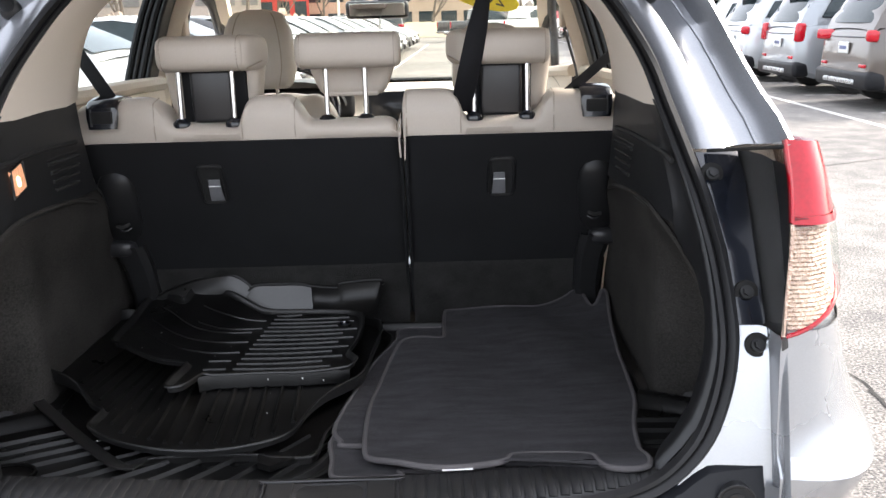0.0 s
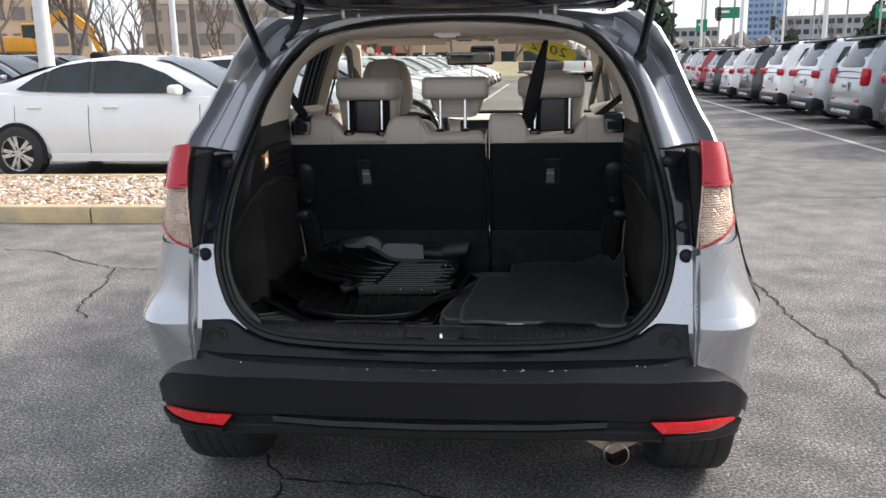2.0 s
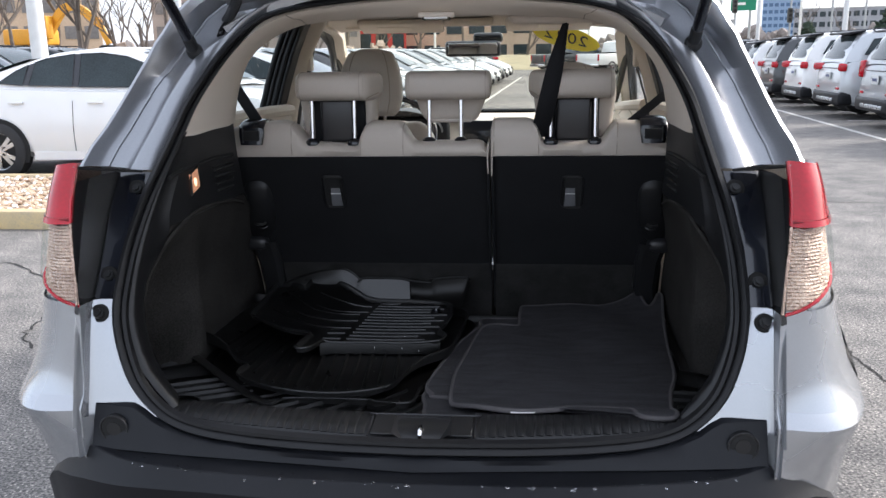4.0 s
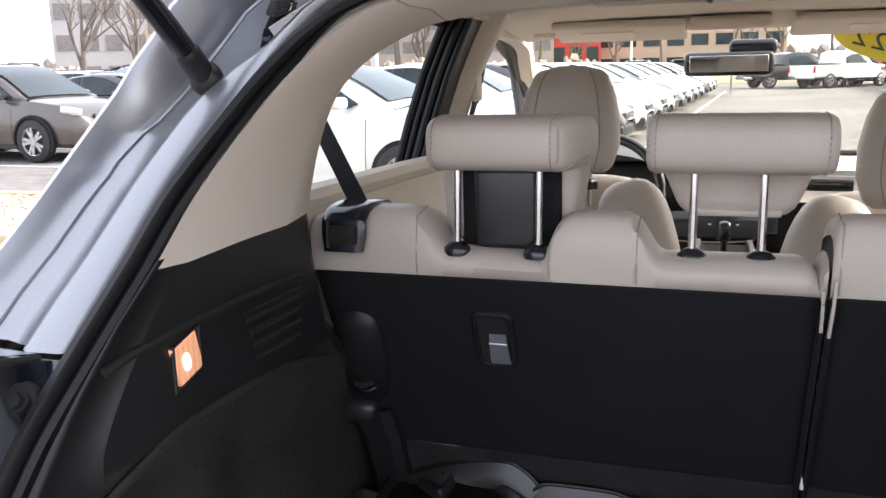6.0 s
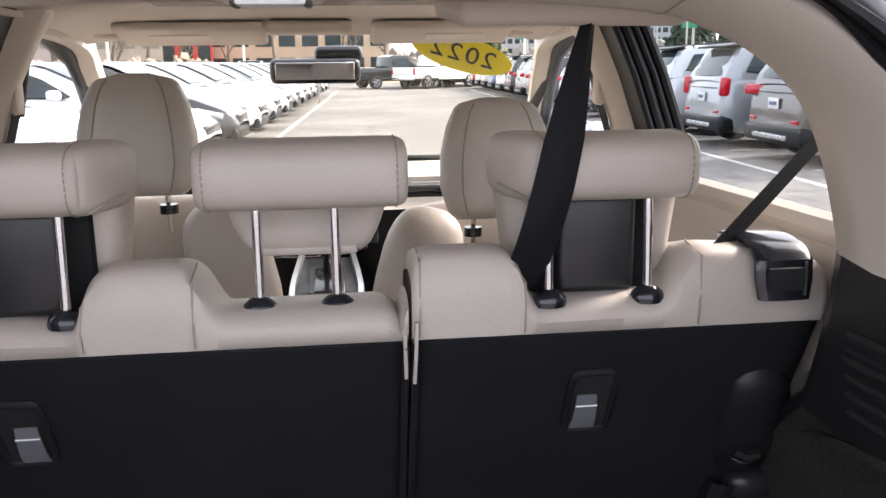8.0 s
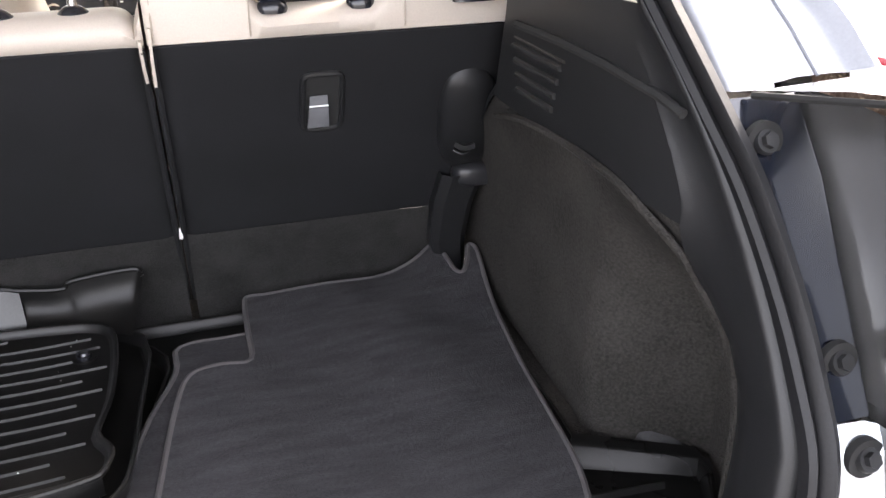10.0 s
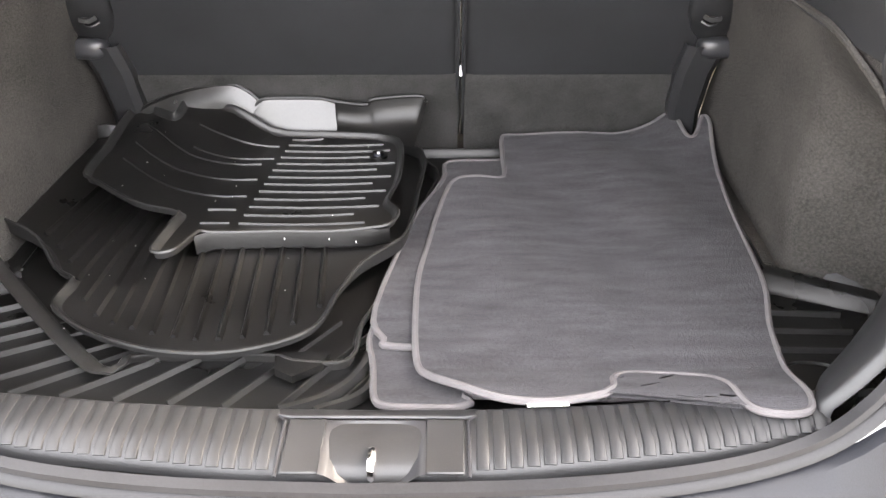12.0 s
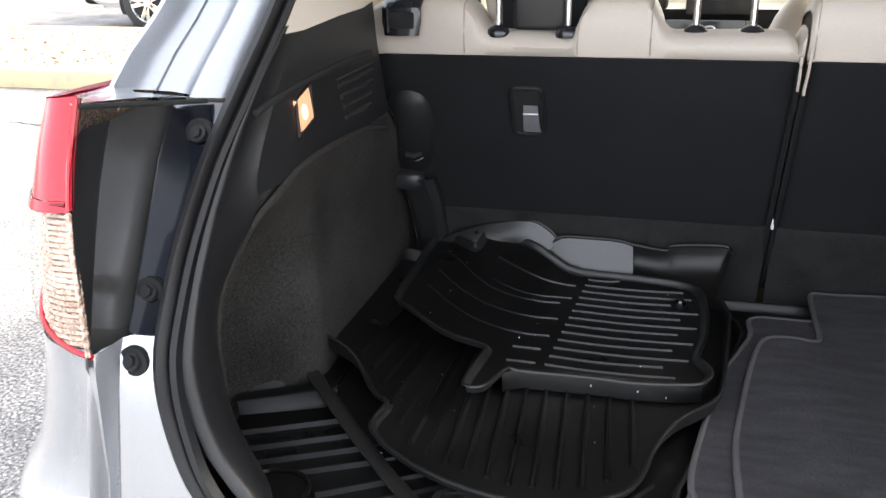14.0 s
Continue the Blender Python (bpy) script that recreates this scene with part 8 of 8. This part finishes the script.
crack([(1.60, 3.9), (1.73, 3.21), (1.73, 2.32), (1.78, 1.87), (1.77, 1.43), (1.76, 1.15), (1.85, 0.6), (1.82, -0.3)], 0.010, 1)
crack([(-4.6, 4.1), (-3.38, 3.94), (-2.95, 3.6), (-2.62, 3.42), (-2.45, 2.95), (-2.40, 2.5), (-2.2, 2.2)], 0.011, 2)
crack([(-2.62, 3.42), (-2.0, 3.35), (-1.5, 3.2)], 0.006, 3)
crack([(2.0, 6.2), (2.9, 6.5), (3.7, 6.4), (4.8, 6.9)], 0.010, 4)
crack([(2.4, 9.6), (3.6, 9.2), (5.2, 9.5)], 0.010, 5)
crack([(-0.70, 0.62), (-0.58, 0.44), (-0.22, 0.43), (0.08, 0.32), (0.6, 0.30)], 0.010, 6)
crack([(-0.58, 0.44), (-0.57, 0.30), (-0.50, 0.1), (-0.52, -0.4)], 0.012, 7)
crack([(-3.3, 1.2), (-2.4, 0.9), (-1.9, 1.1)], 0.006, 8)
crack([(2.6, 0.4), (2.9, 1.6), (2.7, 2.9)], 0.006, 9)

# ---- gravel island with a worn yellow kerb ----
kerb = thing("kerb", "worn yellow concrete kerb round the gravel island", "kerb", kind="structure")
edge = [(-32, 5.38), (-12, 5.26), (-6, 5.20), (-2.9, 5.17), (-2.45, 5.30), (-2.25, 5.65), (-2.25, 6.9), (-2.45, 7.2), (-2.9, 7.3), (-6, 7.35), (-12, 7.45), (-32, 7.6)]
pts = smooth_path([(x, y, 0) for x, y in edge], 3)
seg, segs = [pts[0]], []
for a, b in zip(pts, pts[1:]):
    n = max(1, int((b - a).length / 0.3))
    for i in range(1, n + 1):
        seg.append(a.lerp(b, i / n))
stones_k = []
cur, acc = [seg[0]], 0.0
for a, b in zip(seg, seg[1:]):
    cur.append(b)
    acc += (b - a).length
    if acc > 1.75:
        stones_k.append(cur)
        cur, acc = [b], 0.0
stones_k.append(cur)
prof = [(-0.075, -0.02), (0.075, -0.02), (0.075, 0.125), (0.06, 0.148), (-0.06, 0.152), (-0.075, 0.14)]
for ks in stones_k:
    if len(ks) > 1:
        d0, d1 = (ks[1] - ks[0]).normalized() * 0.008, (ks[-1] - ks[-2]).normalized() * 0.008
        part("kerb_stone", sweep_bm([ks[0] + d0] + ks[1:-1] + [ks[-1] - d1], prof), "kerbm", kerb)
part("island_soil", thicken(plate_bm([(x, y) for x, y in ((-31, 5.4), (-12, 5.30), (-6, 5.24), (-2.9, 5.22), (-2.35, 5.6), (-2.35, 6.9), (-2.9, 7.24), (-6, 7.3), (-12, 7.4), (-31, 7.5))], lambda x, y: 0.115, 0.1, 2.0), 0.001), mk("island_soil", (0.33, 0.26, 0.19), 0.95, 0, 0.3, 8, 90, 0.6), kerb)
# loose stones, one joined heap of small rocks
unit = bmesh.new()
bmesh.ops.create_icosphere(unit, subdivisions=1, radius=1)
uv_, uf_ = [v.co.copy() for v in unit.verts], [[v.index for v in f.verts] for f in unit.faces]
unit.free()
rs = np.random.RandomState(3)
N = 9000
verts, faces = [], []
for i in range(N):
    near = i < 7500
    x = -2.4 - (rs.rand() ** 1.0) * (6.5 if near else 16)
    yv = 5.28 + rs.rand() * 1.95
    size = 0.012 + 0.020 * rs.rand()
    sc = size * (0.7 + 0.6 * rs.rand(3))
    sc[2] *= 0.7
    an = rs.rand() * 6.28
    ca, sa = math.cos(an), math.sin(an)
    z0 = 0.120 + 0.02 * rs.rand()
    base = len(verts)
    jit = 0.8 + 0.4 * rs.rand(len(uv_))
    for q, v in enumerate(uv_):
        a, b, c = v.x * sc[0] * jit[q], v.y * sc[1] * jit[q], v.z * sc[2] * jit[q]
        verts.append((x + ca * a - sa * b, yv + sa * a + ca * b, z0 + c))
    faces.extend([[base + k for k in f] for f in uf_])
me = bpy.data.meshes.new("gravel")
me.from_pydata(verts, [], faces)
gm, gn, gl, gb = nodes_of("tan_stones")
geo, gr = gn.new("ShaderNodeNewGeometry"), gn.new("ShaderNodeValToRGB")
for pos, col in ((0.0, (0.29, 0.19, 0.12, 1)), (0.35, (0.39, 0.265, 0.17, 1)), (0.7, (0.47, 0.33, 0.215, 1)), (1.0, (0.58, 0.46, 0.34, 1))):
    if pos in (0.0, 1.0):
        el = gr.color_ramp.elements[int(pos)]
    else:
        el = gr.color_ramp.elements.new(pos)
    el.color = col
gl.new(geo.outputs["Random Per Island"], gr.inputs[0])
gl.new(gr.outputs[0], gb.inputs["Base Color"])
gb.inputs["Roughness"].default_value = 0.85
me.materials.append(gm)
tagged(new("gravel", me), "tan and buff river stones filling the island", "gravel", kind="stuff")


# ---- poles, signs, trees and buildings beyond ----
def at(yaw, dist, z=0.0):
    a = radians(yaw)
    return 0.2 + dist * math.sin(a), -1.95 + dist * math.cos(a), z


M["polem"] = mk("white_pole", (0.72, 0.72, 0.70), 0.5, 0.1, 0.06)
M["galv"] = mk("galvanised_pole", (0.40, 0.41, 0.42), 0.5, 0.5, 0.1)
M["conc"] = mk("concrete_base", (0.45, 0.43, 0.40), 0.9, 0, 0.15)
M["signgreen"] = mk("green_sign", (0.01, 0.22, 0.12), 0.5, 0, 0.05)
M["amber"] = mk("traffic_light_yellow", (0.05, 0.05, 0.045), 0.6, 0, 0.1)


def lot_lamp(yaw, dist, h, r, mat="polem"):
    x, y, _ = at(yaw, dist)
    t = thing("lamp_post", "tall car park lamp post on a concrete base", "lamp post", (x, y, 0), group="lamp posts")
    part("post", cyl_bm((x, y, 0.6), (x, y, h), r, 14, r * 0.6), mat, t)
    part("post_base", cyl_bm((x, y, 0), (x, y, 0.7), r * 2.0, 16), "conc", t)
    for s in (1, -1):
        part("lamp_head", box_bm((x + s * 0.7, y, h), (0.7, 0.35, 0.16), 0.04, 2), "galv", t)
        part("lamp_arm", cyl_bm((x, y, h - 0.05), (x + s * 0.5, y, h), 0.04, 8), "galv", t)


lot_lamp(-29.7, 17.5, 9.0, 0.15)
lot_lamp(-22.0, 34, 9.0, 0.13)
for yaw, dist, r in ((14.3, 62, 0.14), (19.1, 46, 0.13), (16.7, 90, 0.13), (11.9, 75, 0.11), (-14, 70, 0.12), (4, 75, 0.12), (-6, 80, 0.12)):
    lot_lamp(yaw, dist, 10.5, r)

gan = thing("sign_gantry", "road gantry with green direction signs", "road sign")
for yaw, z, w, h in ((13.4, 5.2, 2.2, 1.0), (11.9, 4.1, 1.0, 1.15), (22.2, 4.9, 1.4, 1.2)):
    x, y, _ = at(yaw, 85)
    part("sign_panel", box_bm((x, y, z), (w, 0.08, h), 0.02, 1, (0, 0, -yaw)), "signgreen", gan)
    part("sign_letter_bar", box_bm((x - 0.25 * w * 0.5, y - 0.06, z + 0.1), (w * 0.4, 0.03, h * 0.22), 0.0, 1, (0, 0, -yaw)), "white", gan)
    part("sign_post", cyl_bm((x + w * 0.3, y + 0.1, 0), (x + w * 0.3, y + 0.1, 7.5), 0.12, 10), "galv", gan)
a, b = at(10.5, 84), at(24, 84)
part("mast_arm", cyl_bm((a[0], a[1], 7.6), (b[0], b[1], 7.9), 0.10, 8), "galv", gan)
for i, (yaw, z) in enumerate(((10.1, 4.0), (18.4, 6.6), (20.2, 6.8), (22.0, 6.9), (12.9, 4.9), (16.1, 4.0))):
    x, y, _ = at(yaw, 80)
    tl = thing("traffic_light", "dark traffic light box over the road", "traffic light", (x, y, 0), group="traffic lights")
    part("signal_box", box_bm((x, y, z), (0.42, 0.3, 1.2), 0.06, 2), "amber", tl)
    for k in range(3):
        part("signal_lens", cyl_bm((x, y - 0.14, z + 0.36 - 0.36 * k), (x, y - 0.17, z + 0.36 - 0.36 * k), 0.13, 12), "darkwell", tl)
    part("signal_post", cyl_bm((x + 0.1, y + 0.2, 0), (x + 0.1, y + 0.2, 8.0), 0.09, 8), "galv", tl)

# cars on the far road
for yaw, dist, colour, kind in ((12.0, 110, "white", "suv"), (12.7, 112, "silver", "sedan"), (15.2, 100, "silver", "suv"), (15.8, 102, "dark", "suv"), (18.3, 88, "silver", "suv"), (21.0, 110, "white", "sedan"), (9.7, 115, "grey", "suv")):
    x, y, _ = at(yaw, dist)
    place(kind, colour, x, y, 10, f"{colour} car driving lane far across the road")
verge = finish("verge", grid_bm(lambda u, v: (lerp(-200, 260, u), lerp(64, 120, v), 0.03 + 0.9 * smooth(0, 0.3, v)), 24, 8), mk("dry_grass", (0.30, 0.26, 0.16), 0.95, 0, 0.25, 0.6, 30, 0.4))
tagged(verge, "dry winter grass verge along the far road", "verge", kind="structure")

# excavator and rubble on the left
rubble_m = mk("rubble_heap", (0.42, 0.34, 0.27), 0.95, 0, 0.35, 1.2, 14, 0.8, depth=0.08, stain=(0.22, 0.17, 0.14))
x0_, x1_ = -52, -8
rub = finish("rubble_heap", grid_bm(lambda u, v: (lerp(x0_, x1_, u), 50 + 10 * v - 0.25 * lerp(x0_, x1_, u) * 0, max(0.0, (1.3 + 1.1 * noise.noise((u * 9, v * 2, 0)) + 0.6 * noise.noise((u * 40, v * 9, 1))) * math.sin(math.pi * min(1, v * 1.05)))), 160, 14), rubble_m)
rr_ = random.Random(21)
bm = bmesh.new()
bm.from_mesh(rub.data)
for i in range(1100):
    u = rr_.random()
    x, y = lerp(x0_, x1_, u), 50 + 10 * rr_.uniform(0.1, 0.8)
    v_ = (y - 50) / 10
    z = max(0.0, (1.3 + 1.1 * noise.noise((u * 9, v_ * 2, 0)) + 0.6 * noise.noise((u * 40, v_ * 9, 1))) * math.sin(math.pi * min(1, v_ * 1.05)))
    d = rr_.uniform(0.12, 0.55)
    bmesh.ops.create_cube(bm, size=1.0, matrix=Matrix.Translation((x, y, z + 0.1)) @ Euler((rr_.uniform(0, 3), rr_.uniform(0, 3), rr_.uniform(0, 3))).to_matrix().to_4x4() @ Matrix.Diagonal((d * rr_.uniform(0.6, 2.2), d, d * rr_.uniform(0.3, 0.8), 1)))
bm.to_mesh(rub.data)
tagged(rub, "long low heap of tan rubble and broken concrete", "rubble", kind="stuff")
ex = thing("excavator", "orange-yellow tracked excavator on the rubble", "excavator")
em = mk("excavator_yellow", (0.75, 0.36, 0.03), 0.45, 0, 0.12, 1, 20, 0.1)
ex0, ey0, _ = at(-30.4, 74)
for s in (1, -1):
    part("track", box_bm((ex0, ey0 + s * 1.1, 1.9), (3.6, 0.6, 0.9), 0.4, 4), "tyre", ex)
part("upper_body", box_bm((ex0 - 0.4, ey0, 3.0), (3.2, 2.5, 1.2), 0.2, 2), em, ex)
cabp = part("operator_cab", box_bm((ex0 + 0.9, ey0 - 0.7, 3.7), (1.4, 1.0, 1.7), 0.15, 2), em, ex)
part("cab_window", box_bm((ex0 + 0.95, ey0 - 1.21, 3.9), (1.1, 0.02, 1.0), 0.0), "carglass", cabp)
part("boom", sweep_bm(smooth_path([(ex0 + 1.0, ey0 + 0.2, 3.4), (ex0 + 2.4, ey0, 5.0), (ex0 + 3.6, ey0, 5.1), (ex0 + 5.2, ey0, 3.9)], 4), [(-0.2, -0.3), (0.2, -0.3), (0.2, 0.3), (-0.2, 0.3)]), em, ex)
part("stick", sweep_bm([(ex0 + 5.0, ey0, 4.3), (ex0 + 5.8, ey0, 2.4)], [(-0.15, -0.2), (0.15, -0.2), (0.15, 0.2), (-0.15, 0.2)]), em, ex)
part("bucket", cushion((ex0 + 5.6, ey0, 1.9), (1.1, 1.0, 0.9), 0.5), "darkwell", ex)

# bare winter trees
bark = mk("grey_bark", (0.14, 0.115, 0.095), 0.9, 0, 0.25, 3, 30, 0.6, depth=0.02)


def bare_tree(seed, h):
    r = random.Random(seed)
    t = thing("bare_tree", "leafless grey-brown winter tree", "tree", group="bare trees")
    limbs, twigs = [], []
    def grow(p, d, ln, rad, depth):
        a = p
        pts = [p]
        for k in range(3):
            d = (d + Vector((r.uniform(-1, 1), r.uniform(-1, 1), r.uniform(-0.3, 0.7))) * 0.16).normalized()
            a = a + d * ln / 3
            pts.append(a)
        (limbs if depth < 2 else twigs).append((pts, rad))
        if depth >= 5:
            return
        for k in range(3 if depth < 3 else 2):
            q = pts[r.choice((1, 2, 3, 3))]
            sd = Vector((r.uniform(-1, 1), r.uniform(-1, 1), r.uniform(0.1, 0.9))).normalized()
            grow(q, (d * 0.7 + sd * 0.85).normalized(), ln * r.uniform(0.6, 0.8), rad * 0.58, depth + 1)
    grow(Vector((0, 0, 0)), Vector((0, 0, 1)), h * 0.36, h * 0.018, 0)
    def mesh(lines):
        bm = bmesh.new()
        for pts, rad in lines:
            n = 6 if rad > 0.04 else 3
            rings = []
            for i, p in enumerate(pts):
                dd = (pts[min(i + 1, 3)] - pts[max(i - 1, 0)]).normalized()
                u = dd.orthogonal().normalized()
                w = dd.cross(u)
                rr = max(0.012, rad * (1 - 0.15 * i))
                rings.append([p + (u * math.cos(2 * math.pi * k / n) + w * math.sin(2 * math.pi * k / n)) * rr for k in range(n)])
            rings_bm(rings, True, bm=bm)
        return bm
    part("trunk", mesh(limbs), bark, t)
    part("crown", mesh(twigs), bark, t, "bare twigs")
    return t


protos = [bare_tree(11, 11), bare_tree(23, 12.5), bare_tree(37, 10)]
spots = [(-27.8, 44), (-20.8, 42), (-24.5, 62), (-26.0, 66), (-22.5, 70), (-19.0, 66), (-17.0, 74), (-31.5, 70), (-34, 60), (-37, 66), (-29.5, 76), (-14, 82), (-40, 58), (-12, 90), (-10, 95), (-7, 100), (-4, 100), (0, 105), (3, 105), (6, 110), (17.5, 150), (19.5, 160), (24, 120), (27, 120)]
rt = random.Random(4)
for i, (yaw, dist) in enumerate(spots):
    x, y, _ = at(yaw, dist)
    m = pose(x, y, 0, 0, 0, rt.uniform(0, 360))
    if i < 3:
        protos[i].matrix_world = m
    else:
        ob = copy_thing(protos[i % 3], m)
        sc = rt.uniform(0.8, 1.15)
        ob.scale = (sc, sc, sc)

# evergreen trees on the right
needle = mk("dark_needles", (0.030, 0.048, 0.030), 0.9, 0, 0.4, 1.5, 12, 0.5, depth=0.05)


def evergreen(x, y, h, w, seed):
    r = random.Random(seed)
    t = thing("evergreen_tree", "dark bushy evergreen tree", "tree", group="evergreens")
    part("trunk", cyl_bm((x, y, 0), (x, y, h * 0.8), 0.2, 8, 0.05), bark, t)
    bm = bmesh.new()
    for i in range(420):
        z = h * (0.08 + 0.92 * r.random())
        rad = w * (1 - (z / h) ** 1.6) * (0.45 + 0.65 * r.random())
        a = r.uniform(0, 6.283)
        s = r.uniform(0.25, 0.6)
        bmesh.ops.create_icosphere(bm, subdivisions=1, radius=s, matrix=Matrix.Translation((x + rad * math.cos(a), y + rad * math.sin(a), z)) @ Euler((r.uniform(0, 3), r.uniform(0, 3), 0)).to_matrix().to_4x4() @ Matrix.Diagonal((1.2, 0.5, 0.25, 1)))
    part("crown", bm, needle, t)


for yaw, dist, h, w in ((8.6, 58, 6.5, 2.3), (21.9, 95, 6.0, 2.6), (23.0, 98, 7.0, 2.2), (24.6, 100, 5.0, 2.2), (17.2, 130, 4.5, 2.0)):
    x, y, _ = at(yaw, dist)
    evergreen(x, y, h, w, int(yaw * 10))


# buildings
def building(yaw, dist, w, d, h, wall, label, rows, cols, glass="carglass", turn=0.0, band=None):
    x, y, _ = at(yaw, dist)
    t = thing("building", label, "building", (0, 0, 0), group="buildings far off")
    b = part("wall", box_bm((0, 0, h / 2), (w, d, h), 0.0), wall, t)
    part("roof_edge", box_bm((0, 0, h + 0.25), (w + 0.5, d + 0.5, 0.5), 0.0), "conc", t)
    for i in range(rows):
        for j in range(cols):
            part("window", box_bm((-w / 2 + w * (j + 0.5) / cols, -d / 2 - 0.02, h * (i + 0.5) / rows), (w / cols * 0.7, 0.10, h / rows * 0.5), 0.0), glass, t)
    t.matrix_world = pose(x, y, 0, 0, 0, -yaw + turn)
    return t


# window and brick colours are paled to carry the haze of distance
M["hazeglass"] = mk("hazed_far_glass", (0.17, 0.16, 0.16), 0.4, 0, 0.2, 0.5, 4, 0.0)
M["brickfar"] = mk("hazed_brown_brick", (0.36, 0.31, 0.285), 0.9, 0, 0.12, 0.5, 8, 0.1)
M["tanwall"] = mk("tan_wall", (0.50, 0.38, 0.28), 0.9, 0, 0.12, 0.3, 6, 0.1)
M["bluewall"] = mk("blue_grey_wall", (0.26, 0.36, 0.50), 0.5, 0.1, 0.1, 0.05, 2, 0.0)
M["blueglass"] = mk("blue_glass", (0.08, 0.15, 0.26), 0.15, 0.2, 0.2, 0.05, 2, 0.0)
M["greywall"] = mk("grey_wall", (0.36, 0.36, 0.37), 0.9, 0, 0.1, 0.2, 5, 0.1)
building(-17.6, 120, 26, 12, 8.6, "brickfar", "brown brick building behind bare trees", 3, 9, "hazeglass", turn=6)
building(-31.5, 110, 18, 12, 11, "tanwall", "tan stepped building far behind the rubble", 4, 9, "hazeglass", turn=-5)
building(-36.5, 130, 24, 12, 12, "greywall", "grey office building far off", 3, 8, "hazeglass")
building(15.7, 620, 24, 20, 52, "bluewall", "tall blue glass office tower far off", 12, 7, "blueglass")
building(19.6, 420, 46, 20, 17, "greywall", "long grey low building far off", 4, 14)
building(10.6, 380, 30, 20, 12, "greywall", "pale building far off", 3, 10)
building(-4, 140, 34, 14, 6.5, "tanwall", "low showroom beyond the car park", 2, 10)
building(-9.5, 130, 7, 10, 5.5, mk("red_wall", (0.5, 0.06, 0.05), 0.7, 0, 0.08, 0.3, 5, 0.1), "red fronted low building", 1, 3)
# distant tree line that closes the horizon
rl = random.Random(9)
bm = bmesh.new()
tmp = bmesh.new()
bmesh.ops.create_icosphere(tmp, subdivisions=1, radius=1.0)
tmp.verts.ensure_lookup_table()
base_v, base_f = [v.co.copy() for v in tmp.verts], [[v.index for v in f.verts] for f in tmp.faces]
tmp.free()
wv, wf = [], []
for i in range(4200):
    yaw = rl.uniform(-180, 180)
    x, y, _ = at(yaw, rl.uniform(250, 340))
    s = rl.uniform(0.9, 2.4)
    top = 4.5 + 3.0 * noise.noise((yaw * 0.25, 0, 3)) + 1.5 * noise.noise((yaw * 1.3, 0, 5))
    mt = Matrix.Translation((x, y, rl.uniform(0, 1) ** 0.8 * max(2.0, top))) @ Euler((rl.uniform(-0.6, 0.6), rl.uniform(-0.6, 0.6), rl.uniform(0, 3))).to_matrix().to_4x4() @ Matrix.Diagonal((0.9 * s, 0.9 * s, 1.3 * s, 1))
    n0 = len(wv)
    wv += [mt @ v for v in base_v]
    wf += [[n0 + j for j in f] for f in base_f]
woods = bpy.data.meshes.new("distant_woods")
woods.from_pydata(wv, [], wf)
bm = bmesh.new()
bm.from_mesh(woods)
bpy.data.meshes.remove(woods)
# brown lightened: the haze before the woods is put into their colour
tl = finish("distant_woods", bm, mk("distant_woods", (0.27, 0.235, 0.21), 0.95, 0, 0.25, 0.3, 2, 0.3))
tagged(tl, "brown line of bare woods on the horizon, paled as haze", "woods", kind="stuff")
